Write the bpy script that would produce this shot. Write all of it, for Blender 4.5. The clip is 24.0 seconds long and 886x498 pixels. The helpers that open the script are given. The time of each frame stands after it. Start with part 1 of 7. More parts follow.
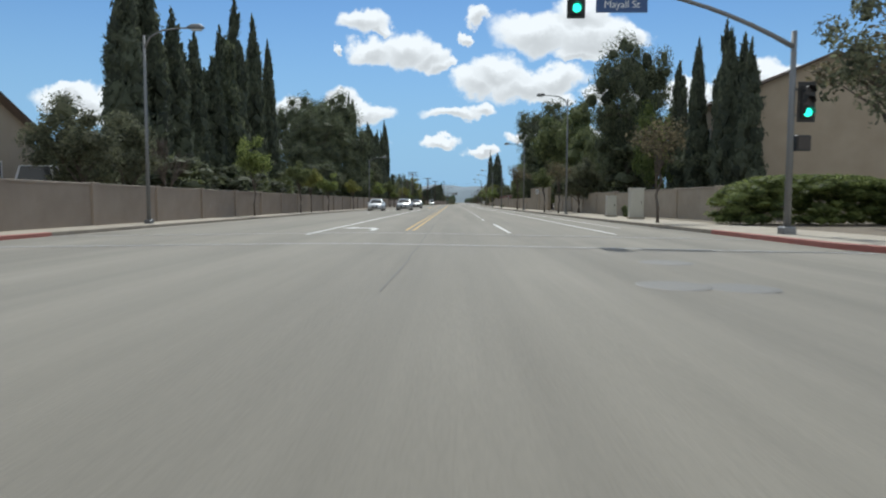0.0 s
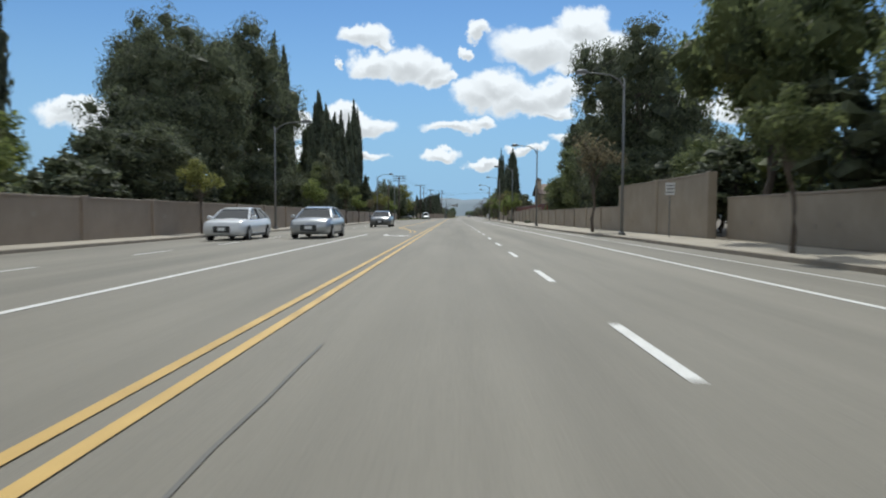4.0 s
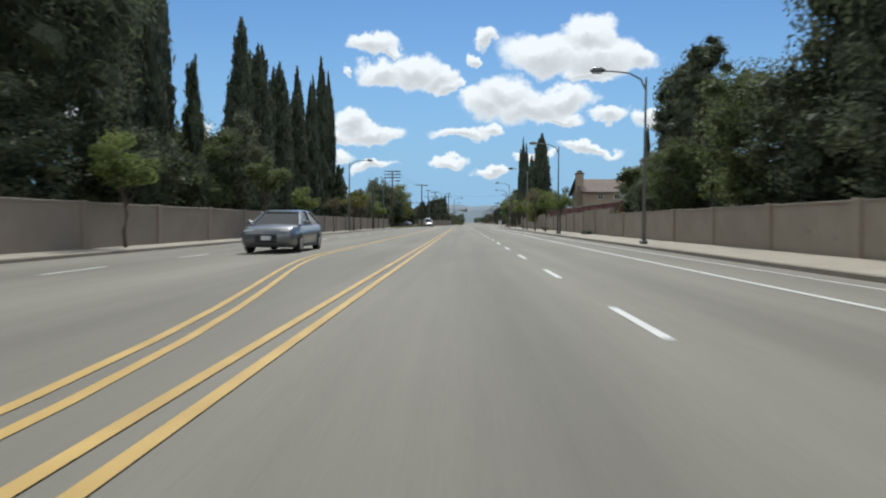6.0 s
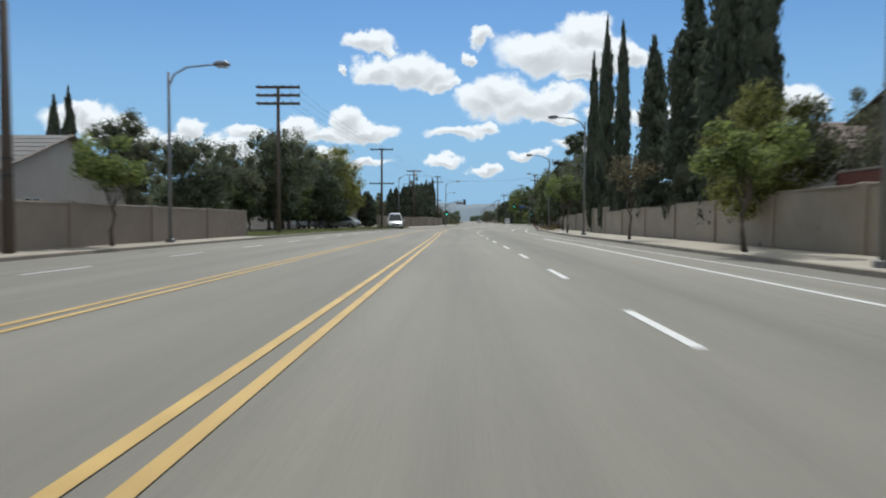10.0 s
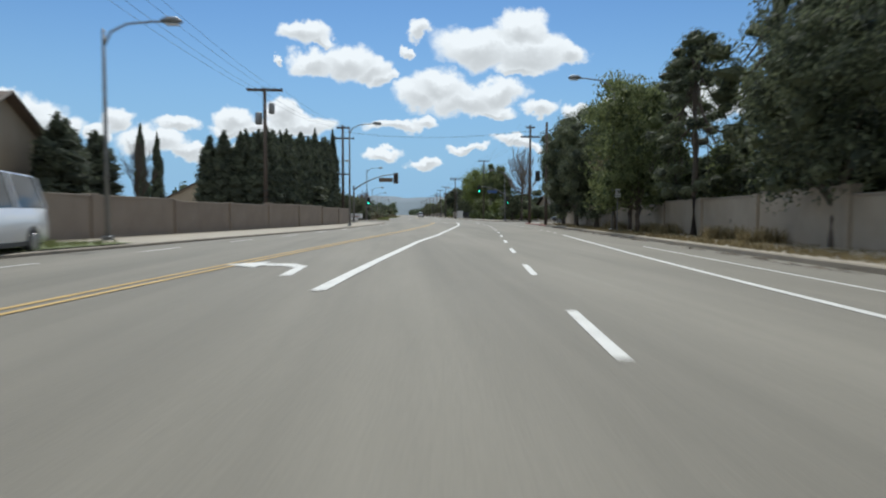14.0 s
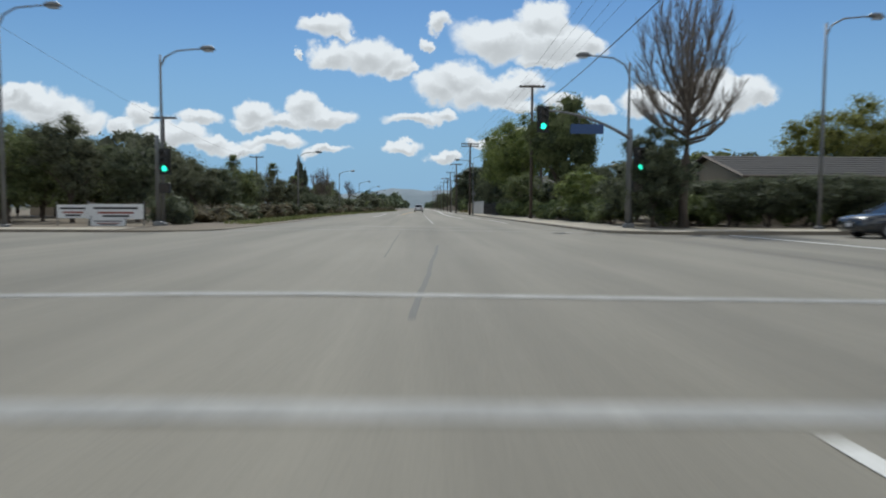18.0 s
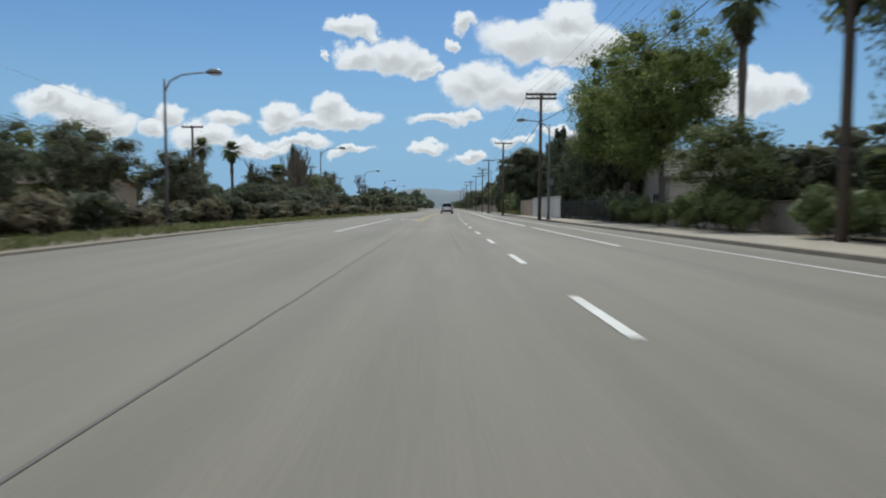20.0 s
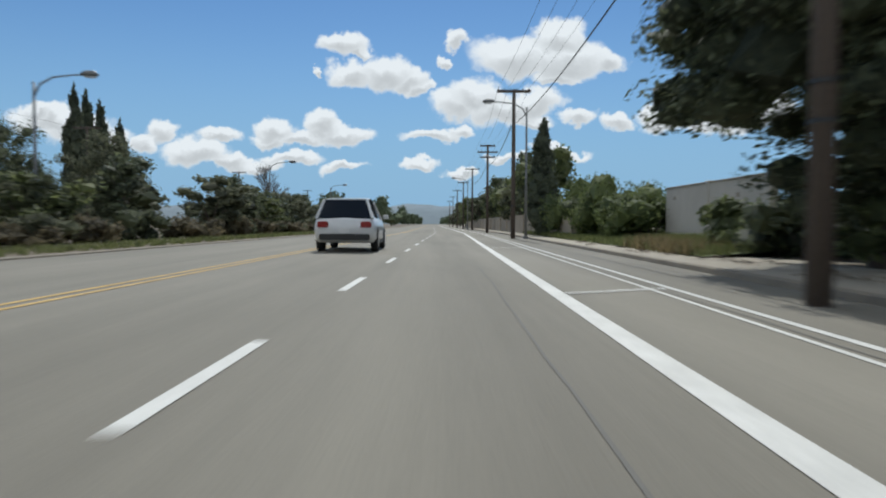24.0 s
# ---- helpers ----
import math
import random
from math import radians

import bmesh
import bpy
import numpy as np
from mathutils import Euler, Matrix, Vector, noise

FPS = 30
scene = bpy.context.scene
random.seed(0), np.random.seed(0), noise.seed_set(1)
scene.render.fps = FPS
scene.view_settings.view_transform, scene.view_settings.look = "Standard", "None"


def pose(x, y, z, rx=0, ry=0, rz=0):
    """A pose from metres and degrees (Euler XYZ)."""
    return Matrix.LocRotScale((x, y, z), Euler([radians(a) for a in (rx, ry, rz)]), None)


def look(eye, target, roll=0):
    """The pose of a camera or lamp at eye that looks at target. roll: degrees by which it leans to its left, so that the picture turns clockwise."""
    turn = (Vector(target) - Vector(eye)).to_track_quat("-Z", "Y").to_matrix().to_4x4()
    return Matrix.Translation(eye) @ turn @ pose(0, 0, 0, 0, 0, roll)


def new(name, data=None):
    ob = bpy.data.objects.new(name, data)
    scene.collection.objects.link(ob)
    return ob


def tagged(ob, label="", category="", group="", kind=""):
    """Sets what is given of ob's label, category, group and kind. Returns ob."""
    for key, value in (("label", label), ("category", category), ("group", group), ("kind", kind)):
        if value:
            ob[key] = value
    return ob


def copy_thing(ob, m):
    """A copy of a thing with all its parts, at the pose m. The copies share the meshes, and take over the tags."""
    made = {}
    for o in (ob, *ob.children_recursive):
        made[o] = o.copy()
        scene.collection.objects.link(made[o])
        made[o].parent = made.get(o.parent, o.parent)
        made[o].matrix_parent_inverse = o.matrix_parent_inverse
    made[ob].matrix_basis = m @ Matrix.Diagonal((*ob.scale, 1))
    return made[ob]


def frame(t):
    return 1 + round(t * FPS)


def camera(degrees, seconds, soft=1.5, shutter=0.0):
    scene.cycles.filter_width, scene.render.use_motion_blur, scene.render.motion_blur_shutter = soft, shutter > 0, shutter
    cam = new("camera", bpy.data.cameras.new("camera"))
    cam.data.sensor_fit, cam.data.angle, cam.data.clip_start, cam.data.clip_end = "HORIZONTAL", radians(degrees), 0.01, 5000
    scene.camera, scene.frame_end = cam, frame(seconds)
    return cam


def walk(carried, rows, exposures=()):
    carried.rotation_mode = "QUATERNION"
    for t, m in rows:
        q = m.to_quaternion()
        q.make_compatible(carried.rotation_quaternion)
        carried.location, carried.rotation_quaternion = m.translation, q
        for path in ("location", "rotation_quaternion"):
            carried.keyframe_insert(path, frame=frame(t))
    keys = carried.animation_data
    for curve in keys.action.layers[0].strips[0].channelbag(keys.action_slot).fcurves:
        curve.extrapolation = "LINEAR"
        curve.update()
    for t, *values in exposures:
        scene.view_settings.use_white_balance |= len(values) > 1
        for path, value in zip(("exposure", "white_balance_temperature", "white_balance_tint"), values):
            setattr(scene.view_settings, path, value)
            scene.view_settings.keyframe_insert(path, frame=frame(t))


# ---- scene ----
# ---- camera ----
cam = camera(67.0, 24.0, soft=2.0, shutter=0.4)

# seconds, metres along the road, metres across it, yaw, pitch, roll, height of the eye
PATH = """
0.0 0.60 1.52 0.89 -3.98 -0.18 0.98
0.5 5.26 1.53 0.95 -2.52 -0.22 0.98
1.0 10.74 1.56 1.01 -2.02 -0.23 0.98
1.5 17.16 1.59 0.91 -2.08 -0.32 0.99
2.0 24.15 1.58 0.94 -4.13 -0.15 0.99
2.5 30.86 1.66 0.81 -3.37 -0.20 0.99
4.5 63.67 1.75 1.00 -2.46 -0.26 1.03
5.0 72.90 1.72 1.10 -0.13 -0.34 1.03
5.5 82.43 1.67 1.37 -4.65 -0.22 1.02
6.0 92.41 1.55 1.62 -2.29 -0.21 1.01
6.5 102.49 1.49 1.51 -1.50 -0.19 1.00
7.0 112.68 1.41 1.55 -1.59 -0.21 0.99
7.5 122.78 1.38 1.51 -1.98 -0.25 0.99
8.0 132.72 1.33 1.33 -2.15 -0.23 0.98
8.5 142.50 1.29 1.29 -2.28 -0.18 0.99
9.0 152.31 1.33 1.14 -2.31 -0.19 0.99
9.5 162.35 1.31 1.18 -2.54 -0.18 0.99
10.0 172.40 1.31 1.20 -2.41 -0.25 0.98
10.5 182.03 1.30 1.13 -2.51 -0.22 0.98
12.5 218.34 1.18 -0.08 -2.81 -0.21 0.96
13.0 227.55 1.73 -0.48 -2.88 -0.24 0.96
13.5 236.60 2.35 -1.83 -2.95 -0.25 0.95
14.0 245.76 3.01 -4.01 -2.92 -0.17 0.93
14.5 254.95 3.83 -5.86 -2.71 -0.21 0.93
15.0 264.41 4.92 -7.13 -2.71 -0.22 0.93
15.5 274.14 6.17 -7.55 -2.61 -0.24 0.93
16.0 284.13 7.39 -7.10 -2.60 -0.24 0.93
16.5 294.34 8.45 -5.23 -5.50 -0.24 0.94
17.0 304.38 9.39 -4.18 -4.29 -0.22 0.94
17.5 314.71 10.17 -3.27 -3.33 -0.23 0.94
18.0 325.29 10.79 -2.34 -3.50 -0.22 0.94
18.5 335.95 11.28 -1.45 -3.25 -0.24 0.94
20.5 381.41 10.31 -0.17 -3.56 -0.26 0.91
21.0 392.23 10.82 -1.31 -0.65 -0.23 0.91
21.5 403.04 11.45 -2.40 -0.49 -0.25 0.91
22.0 413.85 12.11 -2.78 -1.16 -0.29 0.91
22.5 424.33 12.78 -2.69 -1.74 -0.18 0.90
23.0 434.65 13.39 -2.31 -2.02 -0.18 0.89
23.5 445.16 13.86 -1.60 -2.10 -0.23 0.89
24.0 455.72 14.25 -0.89 -2.14 -0.23 0.89
"""
rows = []
for line in PATH.strip().splitlines():
    t, along, across, yaw, pitch, roll, eye = [float(v) for v in line.split()]
    rows.append((t, pose(across, along, eye, 90 + pitch, roll, yaw)))
walk(cam, rows, [(0.0, -0.06, 6150, 6), (15.0, -0.12, 6150, 6), (18.0, -0.28, 6150, 6), (24.0, -0.24, 6150, 6)])

# ---- sky, sun ----
SUN_ELEVATION, SUN_AZIMUTH = 49.0, 1.5  # azimuth: degrees to the right of straight ahead
world = bpy.data.worlds.new("sky")
scene.world = world
world.use_nodes = True
wt = world.node_tree
wt.nodes.clear()


def wmath(op, a, b=None):
    n = wt.nodes.new("ShaderNodeMath")
    n.operation = op
    for i, v in enumerate((a, b)):
        if v is None:
            continue
        if isinstance(v, (int, float)):
            n.inputs[i].default_value = v
        else:
            wt.links.new(v.outputs[0], n.inputs[i])
    return n


sky = wt.nodes.new("ShaderNodeTexSky")
sky.sky_type = "NISHITA"
sky.sun_disc = False
sky.sun_elevation = radians(SUN_ELEVATION)
sky.sun_rotation = radians(SUN_AZIMUTH)
sky.air_density, sky.dust_density, sky.ozone_density = 1.0, 0.15, 3.5
coord = wt.nodes.new("ShaderNodeTexCoord")
sep = wt.nodes.new("ShaderNodeSeparateXYZ")
wt.links.new(coord.outputs["Generated"], sep.inputs[0])
ahead = wt.nodes.new("ShaderNodeMath")
ahead.operation = "MAXIMUM"
wt.links.new(sep.outputs[1], ahead.inputs[0])
ahead.inputs[1].default_value = 0.02
tx = wt.nodes.new("ShaderNodeMath")
tx.operation = "DIVIDE"
wt.links.new(sep.outputs[0], tx.inputs[0])
wt.links.new(ahead.outputs[0], tx.inputs[1])
tz = wt.nodes.new("ShaderNodeMath")
tz.operation = "DIVIDE"
wt.links.new(sep.outputs[2], tz.inputs[0])
wt.links.new(ahead.outputs[0], tz.inputs[1])
flat = wt.nodes.new("ShaderNodeCombineXYZ")
wt.links.new(tx.outputs[0], flat.inputs[0])
wt.links.new(tz.outputs[0], flat.inputs[1])
# billows push the outlines of the clouds about
billow = wt.nodes.new("ShaderNodeTexNoise")
billow.inputs["Scale"].default_value = 20
billow.inputs["Detail"].default_value = 7
billow.inputs["Roughness"].default_value = 0.58
wt.links.new(flat.outputs[0], billow.inputs["Vector"])
shift = wt.nodes.new("ShaderNodeVectorMath")
shift.operation = "SUBTRACT"
wt.links.new(billow.outputs["Color"], shift.inputs[0])
shift.inputs[1].default_value = (0.5, 0.5, 0.5)
scaled = wt.nodes.new("ShaderNodeVectorMath")
scaled.operation = "SCALE"
wt.links.new(shift.outputs[0], scaled.inputs[0])
scaled.inputs["Scale"].default_value = 0.06
warped = wt.nodes.new("ShaderNodeVectorMath")
warped.operation = "ADD"
wt.links.new(flat.outputs[0], warped.inputs[0])
wt.links.new(scaled.outputs[0], warped.inputs[1])
# cumulus puffs: across, up, half width, half height, as tangents of the view straight ahead
HIGH_PUFFS = [
    (0.187, 0.278, 0.048, 0.027), (0.127, 0.249, 0.075, 0.033), (0.200, 0.246, 0.065, 0.035), (0.259, 0.242, 0.033, 0.020), (0.187, 0.218, 0.039, 0.012), (0.037, 0.268, 0.024, 0.013), (0.018, 0.241, 0.010, 0.010),
    (-0.135, 0.263, 0.038, 0.019), (-0.112, 0.252, 0.023, 0.009), (-0.173, 0.222, 0.007, 0.006), (-0.120, 0.221, 0.042, 0.020), (-0.071, 0.226, 0.039, 0.027), (-0.038, 0.214, 0.030, 0.021), (-0.020, 0.198, 0.023, 0.012),
]
MIDDLE_PUFFS = [
    (0.062, 0.194, 0.043, 0.027), (0.037, 0.178, 0.039, 0.025), (0.104, 0.174, 0.065, 0.027), (0.150, 0.183, 0.048, 0.025), (0.142, 0.154, 0.043, 0.012), (0.218, 0.161, 0.026, 0.014), (-0.236, 0.142, 0.035, 0.020),
    (-0.244, 0.126, 0.030, 0.012), (-0.166, 0.147, 0.028, 0.020), (-0.136, 0.135, 0.056, 0.016), (-0.195, 0.128, 0.043, 0.012), (0.002, 0.134, 0.049, 0.011), (0.045, 0.141, 0.021, 0.012), (0.273, 0.153, 0.028, 0.014),
    (0.342, 0.160, 0.039, 0.022), (0.466, 0.177, 0.083, 0.032), (0.522, 0.171, 0.028, 0.018), (0.419, 0.157, 0.052, 0.022),
]
LOW_PUFFS = [
    (-0.021, 0.089, 0.033, 0.010), (0.041, 0.076, 0.024, 0.010), (0.106, 0.101, 0.033, 0.007), (-0.130, 0.085, 0.037, 0.010), (-0.208, 0.099, 0.048, 0.011), (-0.316, 0.131, 0.035, 0.013), (-0.402, 0.140, 0.024, 0.020),
    (-0.347, 0.104, 0.049, 0.023), (-0.302, 0.090, 0.039, 0.014), (-0.367, 0.104, 0.035, 0.027), (-0.562, 0.153, 0.065, 0.023), (-0.527, 0.139, 0.061, 0.028), (-0.487, 0.119, 0.048, 0.023), (-0.582, 0.163, 0.024, 0.014),
    (-0.253, 0.087, 0.035, 0.011), (-0.423, 0.116, 0.022, 0.016), (0.189, 0.109, 0.048, 0.009),
]
dens = None
lift = None
for px_, pz_, rw, rh in HIGH_PUFFS + MIDDLE_PUFFS + LOW_PUFFS:
    mul = wt.nodes.new("ShaderNodeVectorMath")
    mul.operation = "MULTIPLY_ADD"
    wt.links.new(warped.outputs[0], mul.inputs[0])
    mul.inputs[1].default_value = (0.93 / rw, 0.94 / rh, 0)
    mul.inputs[2].default_value = (-px_ * 0.93 / rw, -pz_ * 0.94 / rh, 0)
    ln = wt.nodes.new("ShaderNodeVectorMath")
    ln.operation = "LENGTH"
    wt.links.new(mul.outputs[0], ln.inputs[0])
    one = wt.nodes.new("ShaderNodeMath")
    one.operation = "SUBTRACT"
    one.inputs[0].default_value = 1.0
    wt.links.new(ln.outputs["Value"], one.inputs[1])
    # how far under its own top a point lies
    under = wt.nodes.new("ShaderNodeVectorMath")
    under.operation = "DOT_PRODUCT"
    wt.links.new(mul.outputs[0], under.inputs[0])
    under.inputs[1].default_value = (0, -1, 0)
    below = wmath("ADD", one, 0.15)
    wt.links.new(under.outputs["Value"], below.inputs[0])
    inside = wmath("MAXIMUM", one, 0.0)
    shade = wmath("MULTIPLY", inside, wmath("MAXIMUM", below, 0.0))
    dens = one if dens is None else wmath("MAXIMUM", dens, one)
    lift = shade if lift is None else wmath("MAXIMUM", lift, shade)
edge = wt.nodes.new("ShaderNodeMapRange")
edge.interpolation_type = "SMOOTHSTEP"
wt.links.new(dens.outputs[0], edge.inputs["Value"])
edge.inputs["From Min"].default_value = -0.04
edge.inputs["From Max"].default_value = 0.30
forward = wt.nodes.new("ShaderNodeMath")
forward.operation = "GREATER_THAN"
wt.links.new(sep.outputs[1], forward.inputs[0])
forward.inputs[1].default_value = 0.05
# broken cumulus carried on unseen overhead and behind, added to brighten shaded sides
fill_noise = wt.nodes.new("ShaderNodeTexNoise")
fill_noise.inputs["Scale"].default_value = 3.2
fill_noise.inputs["Detail"].default_value = 6
wt.links.new(coord.outputs["Generated"], fill_noise.inputs["Vector"])
fill_cover = wt.nodes.new("ShaderNodeMapRange")
fill_cover.interpolation_type = "SMOOTHSTEP"
wt.links.new(fill_noise.outputs[0], fill_cover.inputs["Value"])
fill_cover.inputs["From Min"].default_value = 0.41
fill_cover.inputs["From Max"].default_value = 0.53
overhead = wt.nodes.new("ShaderNodeMapRange")
wt.links.new(sep.outputs[2], overhead.inputs["Value"])
overhead.inputs["From Min"].default_value = 0.5
overhead.inputs["From Max"].default_value = 0.65
outside = wmath("MAXIMUM", overhead, wmath("SUBTRACT", 1.0, forward))
above = wmath("GREATER_THAN", sep, 0.0)
wt.links.new(sep.outputs[2], above.inputs[0])
fill_cover = wmath("MULTIPLY", wmath("MULTIPLY", fill_cover, outside), above)
cover = wmath("MAXIMUM", wmath("MULTIPLY", edge, forward), fill_cover)
tone = wt.nodes.new("ShaderNodeMapRange")
wt.links.new(lift.outputs[0], tone.inputs["Value"])
tone.inputs["From Min"].default_value = 0.0
tone.inputs["From Max"].default_value = 0.45
tone.inputs["To Min"].default_value = 1.0
tone.inputs["To Max"].default_value = 0.56
body = wt.nodes.new("ShaderNodeMath")
body.operation = "MULTIPLY"
wt.links.new(tone.outputs[0], body.inputs[0])
body.inputs[1].default_value = 11.5
cloud_tint = wt.nodes.new("ShaderNodeVectorMath")
cloud_tint.operation = "SCALE"
cloud_tint.inputs[0].default_value = (0.97, 0.985, 1.0)
wt.links.new(body.outputs[0], cloud_tint.inputs["Scale"])
# the air is paler and bluer towards the horizon
band = wt.nodes.new("ShaderNodeMapRange")
band.interpolation_type = "SMOOTHSTEP"
wt.links.new(sep.outputs[2], band.inputs["Value"])
band.inputs["From Min"].default_value = 0.0
band.inputs["From Max"].default_value = 0.34
band.inputs["To Min"].default_value = 0.97
band.inputs["To Max"].default_value = 0.0
air = wt.nodes.new("ShaderNodeMix")
air.data_type = "RGBA"
wt.links.new(band.outputs[0], air.inputs["Factor"])
deep = wt.nodes.new("ShaderNodeVectorMath")
deep.operation = "MULTIPLY"
wt.links.new(sky.outputs[0], deep.inputs[0])
deep.inputs[1].default_value = (0.74, 0.93, 1.08)
wt.links.new(deep.outputs[0], air.inputs["A"])
air.inputs["B"].default_value = (3.6, 6.0, 8.6, 1)
mixs = wt.nodes.new("ShaderNodeMix")
mixs.data_type = "RGBA"
wt.links.new(cover.outputs[0], mixs.inputs["Factor"])
wt.links.new(air.outputs["Result"], mixs.inputs["A"])
wt.links.new(cloud_tint.outputs[0], mixs.inputs["B"])
back = wt.nodes.new("ShaderNodeBackground")
back.inputs["Strength"].default_value = 0.088
wt.links.new(mixs.outputs["Result"], back.inputs[0])
wout = wt.nodes.new("ShaderNodeOutputWorld")
wt.links.new(back.outputs[0], wout.inputs[0])

sun_data = bpy.data.lights.new("sun", "SUN")
sun_data.energy, sun_data.angle, sun_data.color = 3.5, radians(0.6), (1.0, 0.95, 0.87)
sun = new("sun", sun_data)
se, sa = radians(SUN_ELEVATION), radians(SUN_AZIMUTH)
to_sun = Vector((math.sin(sa) * math.cos(se), math.cos(sa) * math.cos(se), math.sin(se)))
sun.matrix_world = look(to_sun * 100, (0, 0, 0))

# ---- materials ----


def material(name, dark, light, scale=4.0, rough=0.8, bump=0.2, metal=0.0, fine=40.0, stain=0.25, island=0.0, random_tint=0.0, transmit=0.0, coat=0.0, stretch=(1, 1, 1)):
    """A surface between two colours: broad stains, fine grain, relief, and some change from piece to piece."""
    m = bpy.data.materials.new(name)
    m.use_nodes = True
    t = m.node_tree
    b = t.nodes["Principled BSDF"]
    co = t.nodes.new("ShaderNodeTexCoord")
    mp = t.nodes.new("ShaderNodeMapping")
    mp.inputs["Scale"].default_value = stretch
    t.links.new(co.outputs["Object"], mp.inputs[0])
    big = t.nodes.new("ShaderNodeTexNoise")
    big.inputs["Scale"].default_value = scale
    big.inputs["Detail"].default_value = 5
    big.inputs["Roughness"].default_value = 0.6
    t.links.new(mp.outputs[0], big.inputs["Vector"])
    small = t.nodes.new("ShaderNodeTexNoise")
    small.inputs["Scale"].default_value = fine
    small.inputs["Detail"].default_value = 4
    t.links.new(mp.outputs[0], small.inputs["Vector"])
    blend = t.nodes.new("ShaderNodeMath")
    blend.operation = "MULTIPLY_ADD"
    t.links.new(small.outputs[0], blend.inputs[0])
    blend.inputs[1].default_value = 1 - stain if stain < 1 else 0.0
    wide = t.nodes.new("ShaderNodeMath")
    wide.operation = "MULTIPLY"
    t.links.new(big.outputs[0], wide.inputs[0])
    wide.inputs[1].default_value = stain
    t.links.new(wide.outputs[0], blend.inputs[2])
    last = blend
    if island or random_tint:
        if island:
            src = t.nodes.new("ShaderNodeNewGeometry").outputs["Random Per Island"]
            k = island
        else:
            src = t.nodes.new("ShaderNodeObjectInfo").outputs["Random"]
            k = random_tint
        off = t.nodes.new("ShaderNodeMath")
        off.operation = "MULTIPLY_ADD"
        t.links.new(src, off.inputs[0])
        off.inputs[1].default_value = k
        t.links.new(last.outputs[0], off.inputs[2])
        low = t.nodes.new("ShaderNodeMath")
        low.operation = "SUBTRACT"
        t.links.new(off.outputs[0], low.inputs[0])
        low.inputs[1].default_value = k / 2
        last = low
    ramp = t.nodes.new("ShaderNodeValToRGB")
    ramp.color_ramp.elements[0].position, ramp.color_ramp.elements[1].position = 0.25, 0.75
    ramp.color_ramp.elements[0].color, ramp.color_ramp.elements[1].color = (*dark, 1), (*light, 1)
    t.links.new(last.outputs[0], ramp.inputs[0])
    t.links.new(ramp.outputs[0], b.inputs["Base Color"])
    b.inputs["Roughness"].default_value, b.inputs["Metallic"].default_value = rough, metal
    if coat:
        b.inputs["Coat Weight"].default_value = coat
        b.inputs["Coat Roughness"].default_value = 0.05
    if bump:
        bp = t.nodes.new("ShaderNodeBump")
        bp.inputs["Strength"].default_value = bump
        bp.inputs["Distance"].default_value = 0.02
        t.links.new(small.outputs[0], bp.inputs["Height"])
        t.links.new(bp.outputs[0], b.inputs["Normal"])
    if transmit:
        tr = t.nodes.new("ShaderNodeBsdfTranslucent")
        t.links.new(ramp.outputs[0], tr.inputs[0])
        mx = t.nodes.new("ShaderNodeMixShader")
        mx.inputs[0].default_value = transmit
        t.links.new(b.outputs[0], mx.inputs[1])
        t.links.new(tr.outputs[0], mx.inputs[2])
        t.links.new(mx.outputs[0], t.nodes["Material Output"].inputs[0])
    return m


def glowing(name, colour, strength):
    m = bpy.data.materials.new(name)
    m.use_nodes = True
    b = m.node_tree.nodes["Principled BSDF"]
    b.inputs["Base Color"].default_value = (*colour, 1)
    b.inputs["Emission Color"].default_value = (*colour, 1)
    b.inputs["Emission Strength"].default_value = strength
    return m


M_ASPHALT = material("asphalt", (0.142, 0.130, 0.103), (0.226, 0.208, 0.170), 0.35, 0.85, 0.35, fine=55, stain=0.62, stretch=(1, 0.22, 1))


def streaks(m, low, high, across=0.55, along=0.016):
    """Long oil and tyre stains that run along the road, over the surface's own colour."""
    t = m.node_tree
    b = t.nodes["Principled BSDF"]
    src = b.inputs["Base Color"].links[0].from_socket
    co = t.nodes.new("ShaderNodeTexCoord")
    mp = t.nodes.new("ShaderNodeMapping")
    mp.inputs["Scale"].default_value = (across, along, 1)
    t.links.new(co.outputs["Object"], mp.inputs[0])
    nz = t.nodes.new("ShaderNodeTexNoise")
    nz.inputs["Scale"].default_value = 1.0
    nz.inputs["Detail"].default_value = 6
    nz.inputs["Roughness"].default_value = 0.62
    t.links.new(mp.outputs[0], nz.inputs["Vector"])
    rg = t.nodes.new("ShaderNodeMapRange")
    t.links.new(nz.outputs[0], rg.inputs["Value"])
    rg.inputs["From Min"].default_value, rg.inputs["From Max"].default_value = 0.32, 0.68
    rg.inputs["To Min"].default_value, rg.inputs["To Max"].default_value = low, high
    sc = t.nodes.new("ShaderNodeVectorMath")
    sc.operation = "SCALE"
    t.links.new(src, sc.inputs[0])
    t.links.new(rg.outputs[0], sc.inputs["Scale"])
    t.links.new(sc.outputs[0], b.inputs["Base Color"])


